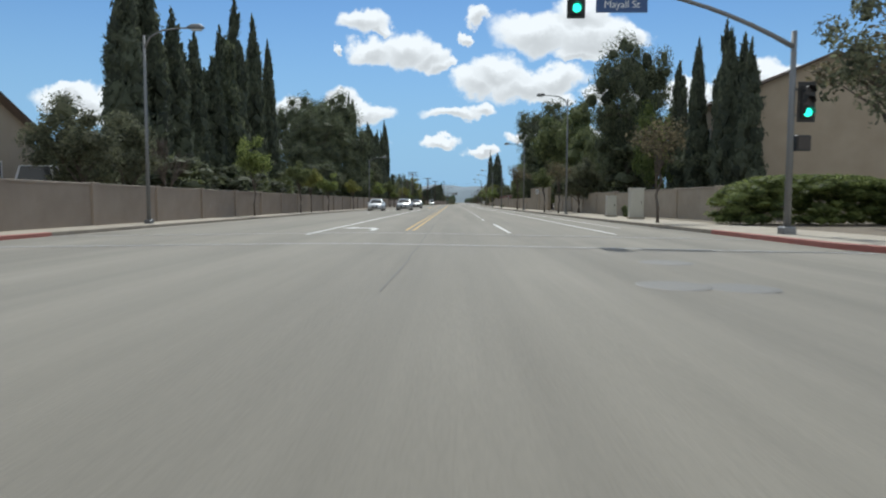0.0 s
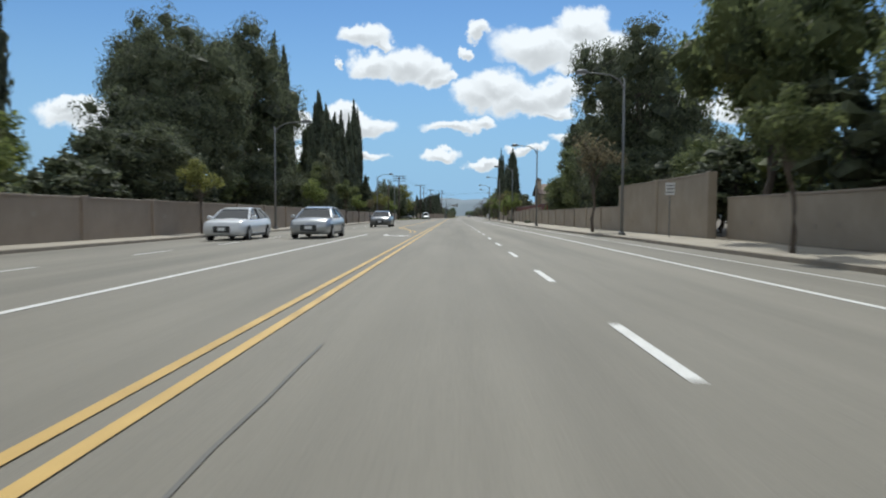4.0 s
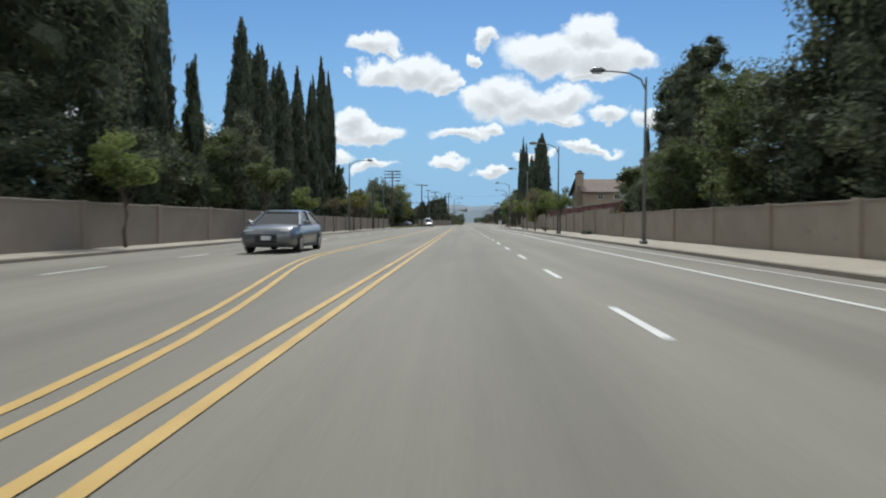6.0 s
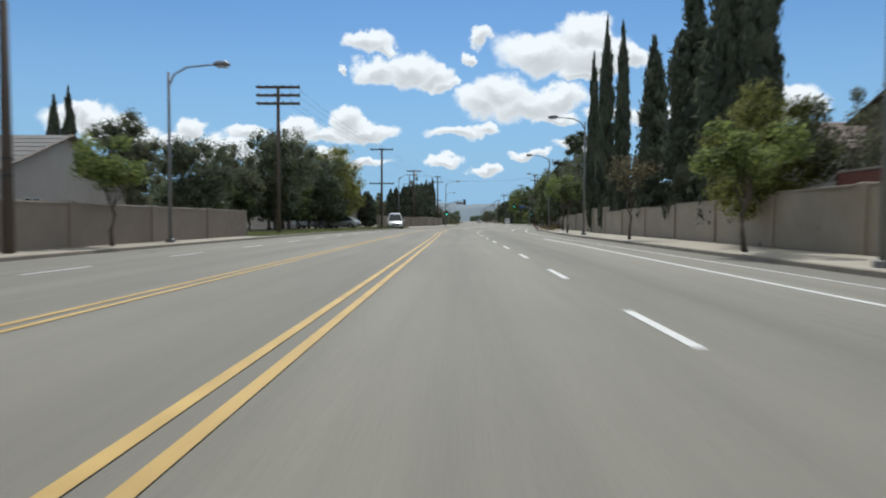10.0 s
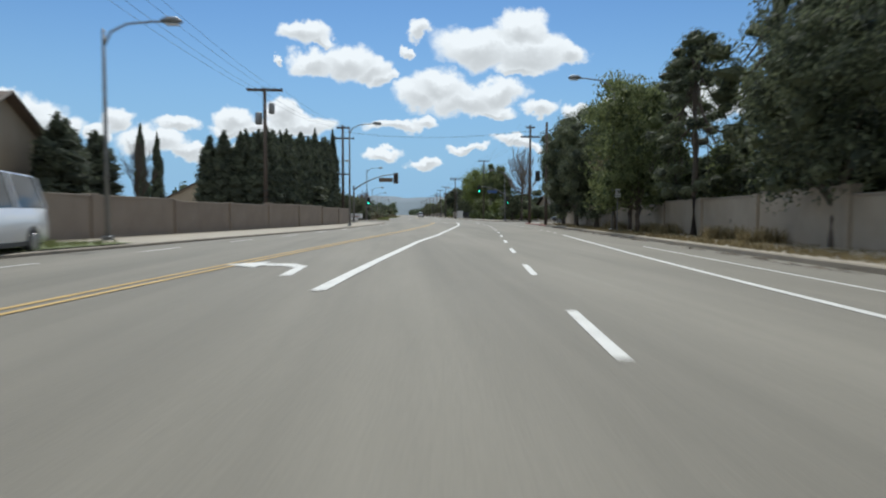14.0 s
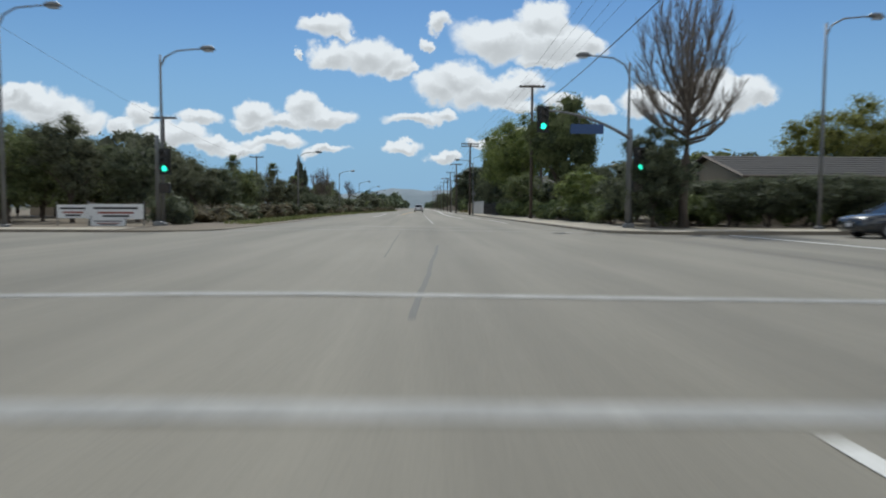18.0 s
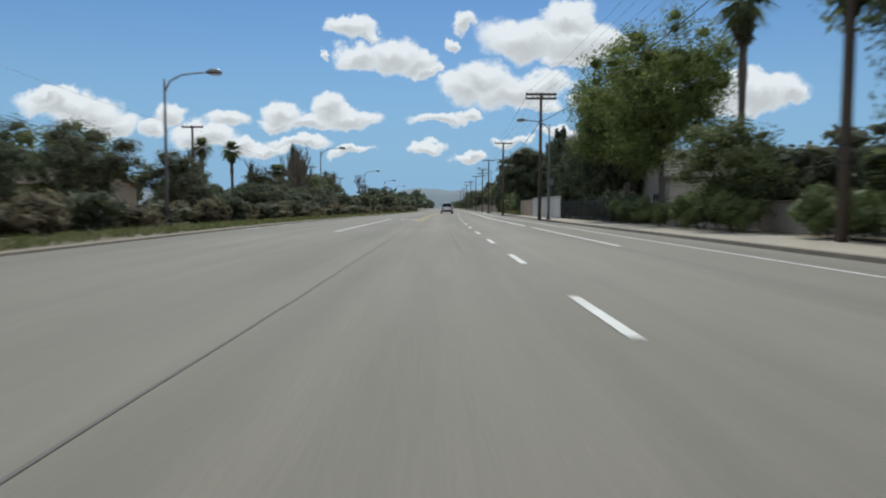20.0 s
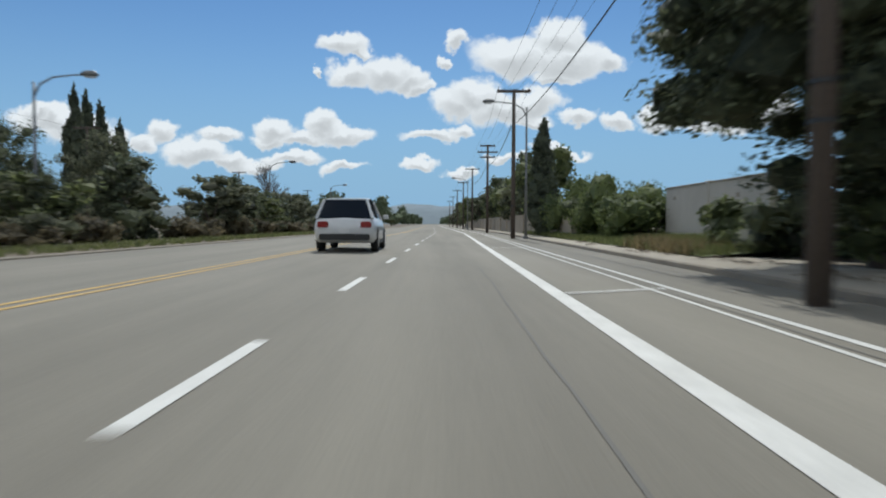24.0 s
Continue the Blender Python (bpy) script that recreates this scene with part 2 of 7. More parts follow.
streaks(M_ASPHALT, 0.78, 1.16)
M_PATCH = material("dark_asphalt", (0.085, 0.082, 0.074), (0.15, 0.145, 0.13), 2.0, 0.8, 0.3, fine=60)
M_IRON = material("worn_iron_cover", (0.10, 0.097, 0.09), (0.17, 0.165, 0.15), 3.0, 0.7, 0.3, fine=40)
M_WORN = material("road_paint_worn", (0.17, 0.17, 0.16), (0.36, 0.355, 0.335), 2.2, 0.75, 0.2, fine=18, stain=0.7)
M_WHITE = material("road_paint_white", (0.42, 0.415, 0.39), (0.74, 0.735, 0.70), 3.0, 0.7, 0.15, fine=30, stain=0.5)
M_YELLOW = material("road_paint_yellow", (0.33, 0.21, 0.06), (0.60, 0.40, 0.125), 1.6, 0.75, 0.15, fine=26, stain=0.75)
M_CONCRETE = material("pavement_concrete", (0.24, 0.212, 0.165), (0.42, 0.375, 0.30), 0.8, 0.85, 0.25, fine=35, stain=0.55)
M_KERB = material("kerb_concrete", (0.16, 0.135, 0.10), (0.30, 0.26, 0.205), 1.2, 0.85, 0.25, fine=35, stain=0.6)
M_REDKERB = material("red_kerb_paint", (0.22, 0.07, 0.05), (0.36, 0.13, 0.10), 1.5, 0.7, 0.2, fine=30, stain=0.6)
M_DIRT = material("bare_soil", (0.10, 0.08, 0.055), (0.20, 0.165, 0.12), 0.6, 0.95, 0.5, fine=25, stain=0.6)
M_LAND = material("dry_land", (0.10, 0.095, 0.06), (0.19, 0.175, 0.12), 0.05, 0.95, 0.3, fine=3, stain=0.6)
M_LAWN = material("lawn", (0.085, 0.11, 0.035), (0.18, 0.205, 0.08), 0.5, 0.9, 0.5, fine=30, stain=0.6)
M_WALL_TAN = material("tan_block_wall", (0.27, 0.225, 0.17), (0.40, 0.34, 0.265), 0.8, 0.9, 0.35, fine=28, stain=0.6, random_tint=0.15)
M_WALL_BROWN = material("brown_block_wall", (0.215, 0.17, 0.132), (0.33, 0.272, 0.215), 0.8, 0.9, 0.35, fine=28, stain=0.6, random_tint=0.15)
M_WALL_CAP = material("wall_cap", (0.22, 0.18, 0.145), (0.36, 0.31, 0.25), 1.0, 0.9, 0.25, fine=28, stain=0.6)
M_BRICK = material("red_brick_wall", (0.16, 0.06, 0.045), (0.28, 0.115, 0.08), 2.5, 0.9, 0.4, fine=30, stain=0.5, random_tint=0.25)
M_STUCCO = material("pale_stucco", (0.42, 0.38, 0.33), (0.58, 0.53, 0.47), 0.6, 0.9, 0.3, fine=45, stain=0.6)
M_STUCCO_TAN = material("tan_stucco", (0.30, 0.24, 0.17), (0.42, 0.345, 0.255), 0.6, 0.9, 0.3, fine=45, stain=0.6)
M_STUCCO_GREEN = material("olive_stucco", (0.13, 0.135, 0.075), (0.21, 0.21, 0.125), 0.6, 0.9, 0.3, fine=45, stain=0.6)
M_ROOF = material("brown_roof_shingle", (0.11, 0.08, 0.065), (0.22, 0.165, 0.135), 1.2, 0.9, 0.4, fine=14, stain=0.4, random_tint=0.4)
M_ROOF_GREY = material("grey_roof_shingle", (0.10, 0.095, 0.09), (0.20, 0.19, 0.18), 1.2, 0.9, 0.4, fine=14, stain=0.4, random_tint=0.4)
M_ROOF_DARK = material("charcoal_roof_shingle", (0.035, 0.033, 0.032), (0.08, 0.076, 0.072), 1.2, 0.95, 0.4, fine=14, stain=0.4, random_tint=0.4)
M_ROOF_TILE = material("orange_roof_tile", (0.24, 0.085, 0.045), (0.40, 0.16, 0.085), 1.2, 0.85, 0.4, fine=14, stain=0.4, random_tint=0.3)
M_TRIM = material("white_trim_paint", (0.62, 0.61, 0.58), (0.78, 0.77, 0.74), 2.0, 0.6, 0.1)
M_FASCIA = material("brown_fascia", (0.07, 0.05, 0.04), (0.12, 0.09, 0.07), 2.0, 0.7, 0.1)
M_FENCE_WHITE = material("white_fence_panel", (0.42, 0.405, 0.38), (0.60, 0.585, 0.55), 1.0, 0.7, 0.15, fine=25, stain=0.6, random_tint=0.2)
M_POLE_WOOD = material("weathered_pole_wood", (0.055, 0.042, 0.033), (0.13, 0.10, 0.08), 1.0, 0.9, 0.4, fine=20, stain=0.4, stretch=(6, 6, 0.5))
M_GALV = material("galvanised_steel", (0.13, 0.132, 0.132), (0.235, 0.238, 0.238), 1.2, 0.5, 0.1, metal=0.4, fine=30)
M_DARKMETAL = material("dark_painted_metal", (0.015, 0.016, 0.016), (0.035, 0.036, 0.036), 3, 0.5, 0.1)
M_SIGNAL = material("signal_housing", (0.012, 0.012, 0.011), (0.03, 0.029, 0.026), 3, 0.6, 0.1)
M_BACKTAN = material("signal_back_plate", (0.12, 0.085, 0.055), (0.20, 0.145, 0.10), 3, 0.6, 0.1)
M_SIGNBLUE = material("street_sign_blue", (0.02, 0.055, 0.16), (0.03, 0.08, 0.21), 3, 0.4, 0.0)
M_SIGNWHITE = material("sign_white", (0.65, 0.65, 0.65), (0.78, 0.78, 0.78), 3, 0.5, 0.0)
M_BARK = material("grey_bark", (0.06, 0.048, 0.038), (0.16, 0.13, 0.105), 3.0, 0.95, 0.6, fine=20, stain=0.4, stretch=(3, 3, 0.6))
M_TWIG = material("grey_brown_twig", (0.13, 0.105, 0.085), (0.24, 0.20, 0.165), 3.0, 0.9, 0.2, fine=20, stain=0.4)
M_CYPRESS = material("cypress_foliage", (0.050, 0.060, 0.042), (0.135, 0.155, 0.098), 0.5, 0.9, 0.0, fine=6, stain=0.5, island=0.5, transmit=0.42)
M_DARKLEAF = material("dark_evergreen_leaf", (0.052, 0.064, 0.040), (0.168, 0.190, 0.105), 0.5, 0.7, 0.0, fine=5, stain=0.5, island=0.6, transmit=0.48)
M_MIDLEAF = material("mid_green_leaf", (0.068, 0.088, 0.038), (0.215, 0.245, 0.100), 0.5, 0.7, 0.0, fine=5, stain=0.5, island=0.6, transmit=0.55)
M_BRIGHTLEAF = material("fresh_green_leaf", (0.084, 0.115, 0.034), (0.270, 0.315, 0.100), 0.5, 0.65, 0.0, fine=5, stain=0.5, island=0.6, transmit=0.6)
M_YELLOWLEAF = material("yellow_green_leaf", (0.105, 0.115, 0.030), (0.31, 0.31, 0.095), 0.5, 0.65, 0.0, fine=5, stain=0.5, island=0.6, transmit=0.6)
M_DRYLEAF = material("brownish_sparse_leaf", (0.076, 0.067, 0.042), (0.218, 0.185, 0.109), 0.5, 0.8, 0.0, fine=5, stain=0.5, island=0.6, transmit=0.5)
M_OLIVELEAF = material("grey_olive_leaf", (0.072, 0.080, 0.050), (0.205, 0.215, 0.130), 0.5, 0.75, 0.0, fine=5, stain=0.5, island=0.6, transmit=0.5)
M_HEDGE = material("hedge_leaf", (0.06, 0.082, 0.028), (0.20, 0.24, 0.085), 0.6, 0.7, 0.0, fine=5, stain=0.4, island=0.6, transmit=0.42)
M_GRASS = material("verge_grass_blade", (0.085, 0.105, 0.035), (0.22, 0.235, 0.095), 0.4, 0.8, 0.0, fine=3, stain=0.5, island=0.6, transmit=0.42)
M_DRYGRASS = material("dry_grass_blade", (0.14, 0.11, 0.05), (0.30, 0.24, 0.13), 0.4, 0.8, 0.0, fine=3, stain=0.5, island=0.6, transmit=0.3)
M_LITTER = material("leaf_litter", (0.06, 0.045, 0.03), (0.17, 0.125, 0.085), 2.0, 0.95, 0.0, fine=8, stain=0.4, island=0.6)
M_GLASS = material("dark_window_glass", (0.012, 0.014, 0.016), (0.02, 0.022, 0.025), 1, 0.06, 0.0)
M_TYRE = material("tyre_rubber", (0.010, 0.010, 0.010), (0.025, 0.025, 0.025), 3, 0.85, 0.2)
M_RIM = material("alloy_rim", (0.28, 0.28, 0.29), (0.42, 0.42, 0.43), 3, 0.35, 0.05, metal=0.8)
M_SILVER = material("silver_car_paint", (0.36, 0.37, 0.38), (0.46, 0.47, 0.48), 1, 0.3, 0.0, metal=0.5, coat=0.6)
M_WHITECAR = material("white_car_paint", (0.62, 0.63, 0.64), (0.72, 0.73, 0.74), 1, 0.3, 0.0, coat=0.6)
M_DARKCAR = material("dark_car_paint", (0.018, 0.02, 0.024), (0.035, 0.038, 0.043), 1, 0.25, 0.0, coat=0.7)
M_GREYCAR = material("grey_car_paint", (0.14, 0.145, 0.15), (0.20, 0.205, 0.21), 1, 0.3, 0.0, metal=0.5, coat=0.6)
M_LAMPGLASS = material("headlight_lens", (0.45, 0.46, 0.47), (0.6, 0.61, 0.62), 3, 0.12, 0.0)
M_TAIL = material("red_tail_lens", (0.20, 0.012, 0.010), (0.30, 0.02, 0.018), 3, 0.2, 0.0)
M_BOX = material("beige_cabinet_paint", (0.38, 0.36, 0.30), (0.50, 0.48, 0.41), 2, 0.6, 0.1)
# bluish base colour stands in for the haze before the far hills
M_HILL = material("haze_tinted_hill", (0.15, 0.19, 0.22), (0.19, 0.235, 0.265), 0.003, 1.0, 0.0, fine=0.02)
M_FARLEAF = material("far_foliage", (0.055, 0.077, 0.041), (0.137, 0.168, 0.091), 0.02, 0.9, 0.0, fine=0.3, island=0.5)
M_GREENLIGHT = glowing("green_signal_light", (0.05, 0.85, 0.55), 2.2)
M_DEADLENS = material("unlit_lens", (0.02, 0.014, 0.01), (0.04, 0.028, 0.02), 3, 0.3, 0.0)
M_FENCE_IRON = material("black_iron", (0.012, 0.012, 0.012), (0.03, 0.03, 0.03), 3, 0.6, 0.1)

# ---- mesh helpers ----


def mesh_of(name, verts, faces, mat, smooth=False):
    me = bpy.data.meshes.new(name)
    me.from_pydata([tuple(v) for v in verts], [], [tuple(f) for f in faces])
    me.materials.append(mat)
    if smooth:
        me.polygons.foreach_set("use_smooth", [True] * len(me.polygons))
    me.update()
    return me


def thing(name, x=0, y=0, z=0, rz=0, label="", category="", group="", kind=""):
    ob = new(name)
    ob.empty_display_size = 0.2
    ob.matrix_basis = pose(x, y, z, 0, 0, rz)
    return tagged(ob, label, category, group, kind)


def part(name, data, parent, label="", at=None):
    """data: a mesh; at: its pose within the thing."""
    ob = new(name, data)
    ob.parent = parent
    if at is not None:
        ob.matrix_basis = at
    if label:
        ob["label"] = label
    return ob


def box(x0, x1, y0, y1, z0, z1, bevel=0.0):
    """Vertices and faces of a box, its upright and top edges cut back by bevel."""
    if not bevel:
        v = [(x, y, z) for z in (z0, z1) for y in (y0, y1) for x in (x0, x1)]
        return v, [(0, 2, 3, 1), (4, 5, 7, 6), (0, 1, 5, 4), (2, 6, 7, 3), (0, 4, 6, 2), (1, 3, 7, 5)]
    b = bevel

    def ring(z, i):
        return [(x0 + i + b, y0 + i, z), (x1 - i - b, y0 + i, z), (x1 - i, y0 + i + b, z), (x1 - i, y1 - i - b, z),
                (x1 - i - b, y1 - i, z), (x0 + i + b, y1 - i, z), (x0 + i, y1 - i - b, z), (x0 + i, y0 + i + b, z)]
    v = ring(z0, 0) + ring(z1 - b, 0) + ring(z1, b)
    f = [tuple(range(7, -1, -1)), tuple(range(16, 24))]
    for k in (0, 8):
        f += [(k + i, k + (i + 1) % 8, k + 8 + (i + 1) % 8, k + 8 + i) for i in range(8)]
    return v, f


def boxes(*items):
    verts, faces = [], []
    for it in items:
        v, f = box(*it)
        n = len(verts)
        verts += v
        faces += [tuple(i + n for i in q) for q in f]
    return verts, faces


def tube(points, radii, sides=8, caps=True):
    """A round bar along a line of points, with a radius at each."""
    pts = [Vector(p) for p in points]
    verts, faces = [], []
    for i, p in enumerate(pts):
        d = (pts[min(i + 1, len(pts) - 1)] - pts[max(i - 1, 0)]).normalized()
        side = d.cross(Vector((0, 0, 1)))
        if side.length < 1e-3:
            side = d.cross(Vector((0, 1, 0)))
        side.normalize()
        up = side.cross(d)
        for k in range(sides):
            a = 2 * math.pi * k / sides
            verts.append(p + radii[i] * (math.cos(a) * side + math.sin(a) * up))
    for i in range(len(pts) - 1):
        for k in range(sides):
            a, b = i * sides + k, i * sides + (k + 1) % sides
            faces.append((a, b, b + sides, a + sides))
    if caps:
        faces.append(tuple(range(sides - 1, -1, -1)))
        faces.append(tuple(range((len(pts) - 1) * sides, len(pts) * sides)))
    return verts, faces


def merge(*shapes):
    verts, faces = [], []
    for v, f in shapes:
        n = len(verts)
        verts += list(v)
        faces += [tuple(i + n for i in q) for q in f]
    return verts, faces


# ---- the plan of the street: it runs along y, and swings to the right between y = 218 and 340 ----


def smooth01(a):
    a = min(max(a, 0.0), 1.0)
    return a * a * (3 - 2 * a)


def bend(y):
    """The road turns gently to the right again after the second crossing."""
    return 0.026 * min(max(y - 436, 0.0), 90.0)


def swing(y):
    return 9.8 * smooth01((y - 218) / 122) + bend(y)


def blend(y, *knots):
    """A smooth run between knots (y, value)."""
    for (a, va), (b, vb) in zip(knots, knots[1:]):
        if y < b:
            return va + (vb - va) * smooth01((y - a) / (b - a))
    return knots[-1][1]


def kerb_right(y):
    return swing(y) + blend(y, (25, 11.3), (45, 10.8), (88, 10.45), (106, 9.8), (150, 9.7), (185, 10.05), (205, 10.05), (255, 9.55), (300, 9.3), (420, 9.4), (440, 9.5))


def kerb_left(y):
    return swing(y) + blend(y, (30, -11.5), (60, -11.4), (130, -10.4), (195, -10.5), (250, -9.1), (300, -7.6), (365, -7.7), (405, -8.6), (440, -8.1), (480, -7.3), (520, -7.2))


def crown(x, y):
    u = x - swing(y)
    return -0.016 * max(0.0, abs(u + 1.0) - 1.0)


CROSS_1 = (-13.0, 14.5)
CROSS_2 = (330.5, 353.0)
ROAD_END = 1500.0


def loft(lines, ys, mat, name, smooth=True):
    """A sheet through lines: functions of y that give x and z."""
    verts = [(*ln(y)[:1], y, ln(y)[1]) for y in ys for ln in lines]
    n = len(lines)
    faces = [(i * n + k, i * n + k + 1, (i + 1) * n + k + 1, (i + 1) * n + k) for i in range(len(ys) - 1) for k in range(n - 1)]
    return mesh_of(name, verts, faces, mat, smooth)


def steps(a, b, d):
    k = max(1, int(round((b - a) / d)))
    return [a + (b - a) * i / k for i in range(k + 1)]


road_ys = steps(-60, 600, 4) + steps(600, ROAD_END, 30)[1:]
fractions = [i / 12 for i in range(13)]
road = new("road", loft([lambda y, f=f: ((kerb_left(y) - 0.05) * (1 - f) + (kerb_right(y) + 0.05) * f,
                                          crown((kerb_left(y) - 0.05) * (1 - f) + (kerb_right(y) + 0.05) * f, y)) for f in fractions],
                        road_ys, M_ASPHALT, "road"))
tagged(road, "sun-bleached grey asphalt of a wide street", "road", kind="structure")

# side streets at the two crossings
for a, b in (CROSS_1, CROSS_2):
    for side in (-1, 1):
        xs = [0, 6, 12, 30, 90, 220]
        verts, faces = [], []
        for i, d in enumerate(xs):
            for y in steps(a - 3.8, b + 3.8, 3):
                edge_x = kerb_right(y) + 0.05 if side > 0 else kerb_left(y) - 0.05
                verts.append((edge_x + side * d, y, crown(edge_x, y) - 0.004))
        n = len(steps(a - 3.8, b + 3.8, 3))
        for i in range(len(xs) - 1):
            for k in range(n - 1):
                q = (i * n + k, (i + 1) * n + k, (i + 1) * n + k + 1, i * n + k + 1)
                faces.append(q if side > 0 else q[::-1])
        ob = new("road", mesh_of("side_street", verts, faces, M_ASPHALT, True))
        tagged(ob, "grey asphalt side street at the crossing", "road", kind="structure")

ground = new("ground", mesh_of("ground", [(-4000, -1500, -0.32), (4000, -1500, -0.32), (4000, 4600, -0.32), (-4000, 4600, -0.32)], [(0, 1, 2, 3)], M_LAND))
tagged(ground, "dry earth that runs to the horizon", "ground", kind="structure")

# kerbs, pavements and the yards behind them, block by block
BLOCKS = [(CROSS_1[1], CROSS_2[0]), (CROSS_2[1], ROAD_END), (-60.0, CROSS_1[0])]
WALK_Z = -0.02


def corner(y, a, b, r=3.6):
    """How far the kerb bends back towards the side street near the ends a and b of a block."""
    d = min(y - a, b - y)
    return 0.0 if d >= r else r - math.sqrt(max(0.0, r * r - (r - d) ** 2))


def walk_ys(a, b):
    ys = [a + d for d in (0.0, 0.1, 0.3, 0.7, 1.3, 2.2, 3.6)]
    ys += steps(a + 3.6, min(b, 620) - 3.6, 4)[1:]
    if b > 620:
        return ys + steps(620, b, 40)
    return ys + [b - d for d in (2.2, 1.3, 0.7, 0.3, 0.1, 0.0)]


for a, b in BLOCKS:
    for side in (-1, 1):
        ys = walk_ys(a, b)

        def kx(y, side=side, a=a, b=b):
            return (kerb_right(y) if side > 0 else kerb_left(y)) + side * corner(y, a, b)

        def gutter(y):
            return crown(kerb_right(y) if side > 0 else kerb_left(y), y)

        kerb_lines = [lambda y: (kx(y), gutter(y) - 0.05), lambda y: (kx(y) + side * 0.015, WALK_Z - 0.02), lambda y: (kx(y) + side * 0.04, WALK_Z), lambda y: (kx(y) + side * 0.17, WALK_Z + 0.002)]
        kerb_lines = kerb_lines if side > 0 else kerb_lines[::-1]
        kerb = new("kerb", loft(kerb_lines, ys, M_KERB, "kerb", False))
        tagged(kerb, "worn concrete kerb along the pavement", "kerb", kind="structure")
        green = b > 1000 and side < 0
        depth = 3.2
        lines = [lambda y: (kx(y) + side * 0.165, WALK_Z - 0.003), lambda y: (kx(y) + side * depth, WALK_Z + 0.03)]
        lines = lines if side > 0 else lines[::-1]
        pave = new("pavement", loft(lines, ys, M_DIRT if green else M_CONCRETE, "pavement"))
        tagged(pave, "bare dirt verge beside the kerb" if green else "pale concrete pavement beside the kerb", "pavement", kind="structure")
        lines = [lambda y: (kx(y) + side * (depth - 0.02), WALK_Z + 0.026), lambda y: (kx(y) + side * 90, WALK_Z + 0.05)]
        lines = lines if side > 0 else lines[::-1]
        yard = new("ground", loft(lines, ys, M_DIRT, "yard"))
        tagged(yard, "bare soil and leaf litter behind the pavement", "ground", kind="structure")

# kerbs and pavements that turn into the side streets
for y0, turn in ((CROSS_1[0], -1), (CROSS_1[1], 1), (CROSS_2[0], -1), (CROSS_2[1], 1)):
    for side in (-1, 1):
        edge = kerb_right(y0) if side > 0 else kerb_left(y0)
        xs = [edge + side * d for d in (3.55, 6, 9, 12, 16, 20, 26, 34, 50, 90)]
        z0 = crown(edge, y0) - 0.06
        rows_ = [(-0.004, z0), (0.012, WALK_Z), (0.04, WALK_Z + 0.032), (0.17, WALK_Z + 0.034)]
        verts = [(x, y0 + turn * d, z) for x in xs for d, z in rows_]
        faces = [(4 * i + k, 4 * i + 4 + k, 4 * i + 5 + k, 4 * i + 1 + k) for i in range(len(xs) - 1) for k in range(3)]
        if side * turn < 0:
            faces = [q[::-1] for q in faces]
        ob = new("kerb", mesh_of("side_kerb", verts, faces, M_KERB))
        tagged(ob, "worn concrete kerb along the side street", "kerb", kind="structure")
        verts = [(x, y0 + turn * d, z) for x in xs for d, z in ((0.165, WALK_Z + 0.031), (2.2, WALK_Z + 0.058))]
        faces = [(2 * i, 2 * i + 2, 2 * i + 3, 2 * i + 1) for i in range(len(xs) - 1)]
        if side * turn < 0:
            faces = [q[::-1] for q in faces]
        ob = new("pavement", mesh_of("side_pavement", verts, faces, M_CONCRETE))
        tagged(ob, "pale concrete pavement along the side street", "pavement", kind="structure")

# red painted stretches of kerb at the corners
for a, b, side in ((14.6, 30, 1), (14.6, 24, -1), (308, 330.4, 1)):
    ys = [y for y in walk_ys(CROSS_1[1], CROSS_2[0]) if a <= y <= b]
    blk = (CROSS_1[1], CROSS_2[0])

    def kx(y):
        return (kerb_right(y) if side > 0 else kerb_left(y)) + side * corner(y, *blk)
    lines = [lambda y: (kx(y) - side * 0.004, crown(kx(y), y) - 0.03), lambda y: (kx(y) + side * 0.01, WALK_Z - 0.016), lambda y: (kx(y) + side * 0.036, WALK_Z + 0.004), lambda y: (kx(y) + side * 0.16, WALK_Z + 0.006)]
    lines = lines if side > 0 else lines[::-1]
    red = new("kerb", loft(lines, ys, M_REDKERB, "red_kerb", False))
    tagged(red, "faded red paint on the kerb at the corner", "kerb", kind="structure")

# ---- road markings ----


def marking(us, ys, width, mat, name, label, lift=0.006):
    """A painted line: us gives its place across the road at y."""
    verts, faces = [], []
    for y in ys:
        for s in (-0.5, 0.5):
            x = us(y) + s * width
            verts.append((x, y, crown(x, y) + lift))
    faces = [(2 * i, 2 * i + 1, 2 * i + 3, 2 * i + 2) for i in range(len(ys) - 1)]
    ob = new(name, mesh_of(name, verts, faces, mat))
    return tagged(ob, label, "road marking", kind="structure")


def solid(u, a, b, width, mat, label, name="lane_line"):
    return marking(lambda y: u + swing(y), steps(a, b, 3), width, mat, name, label)


def dashes(u, a, b, label, start=0.0, period=7.83, length=2.4):
    y = a + start
    while y + length < b:
        marking(lambda q: u + swing(q), [y, y + length / 2, y + length], 0.12, M_WHITE, "lane_dash", label)
        y += period


def lane_u(y):
    return blend(y, (30, 3.25), (92, 3.45), (127, 3.4), (190, 3.28), (240, 2.8), (290, 3.4), (306, 3.5), (364, 2.1), (402, 2.1), (440, 2.45))


def cycle_u(y):
    return blend(y, (24, 7.15), (90, 7.1), (122, 6.92), (200, 6.9), (246, 6.05), (290, 6.75))


def edge_u(y):
    return blend(y, (36, 8.85), (86, 9.1), (125, 8.7), (185, 8.5), (238, 7.5), (268, 7.8))


def left_u(y):
    return blend(y, (94, -0.7), (114, -2.85), (190, -2.8), (240, -2.75), (292, -2.05), (320, -2.0))


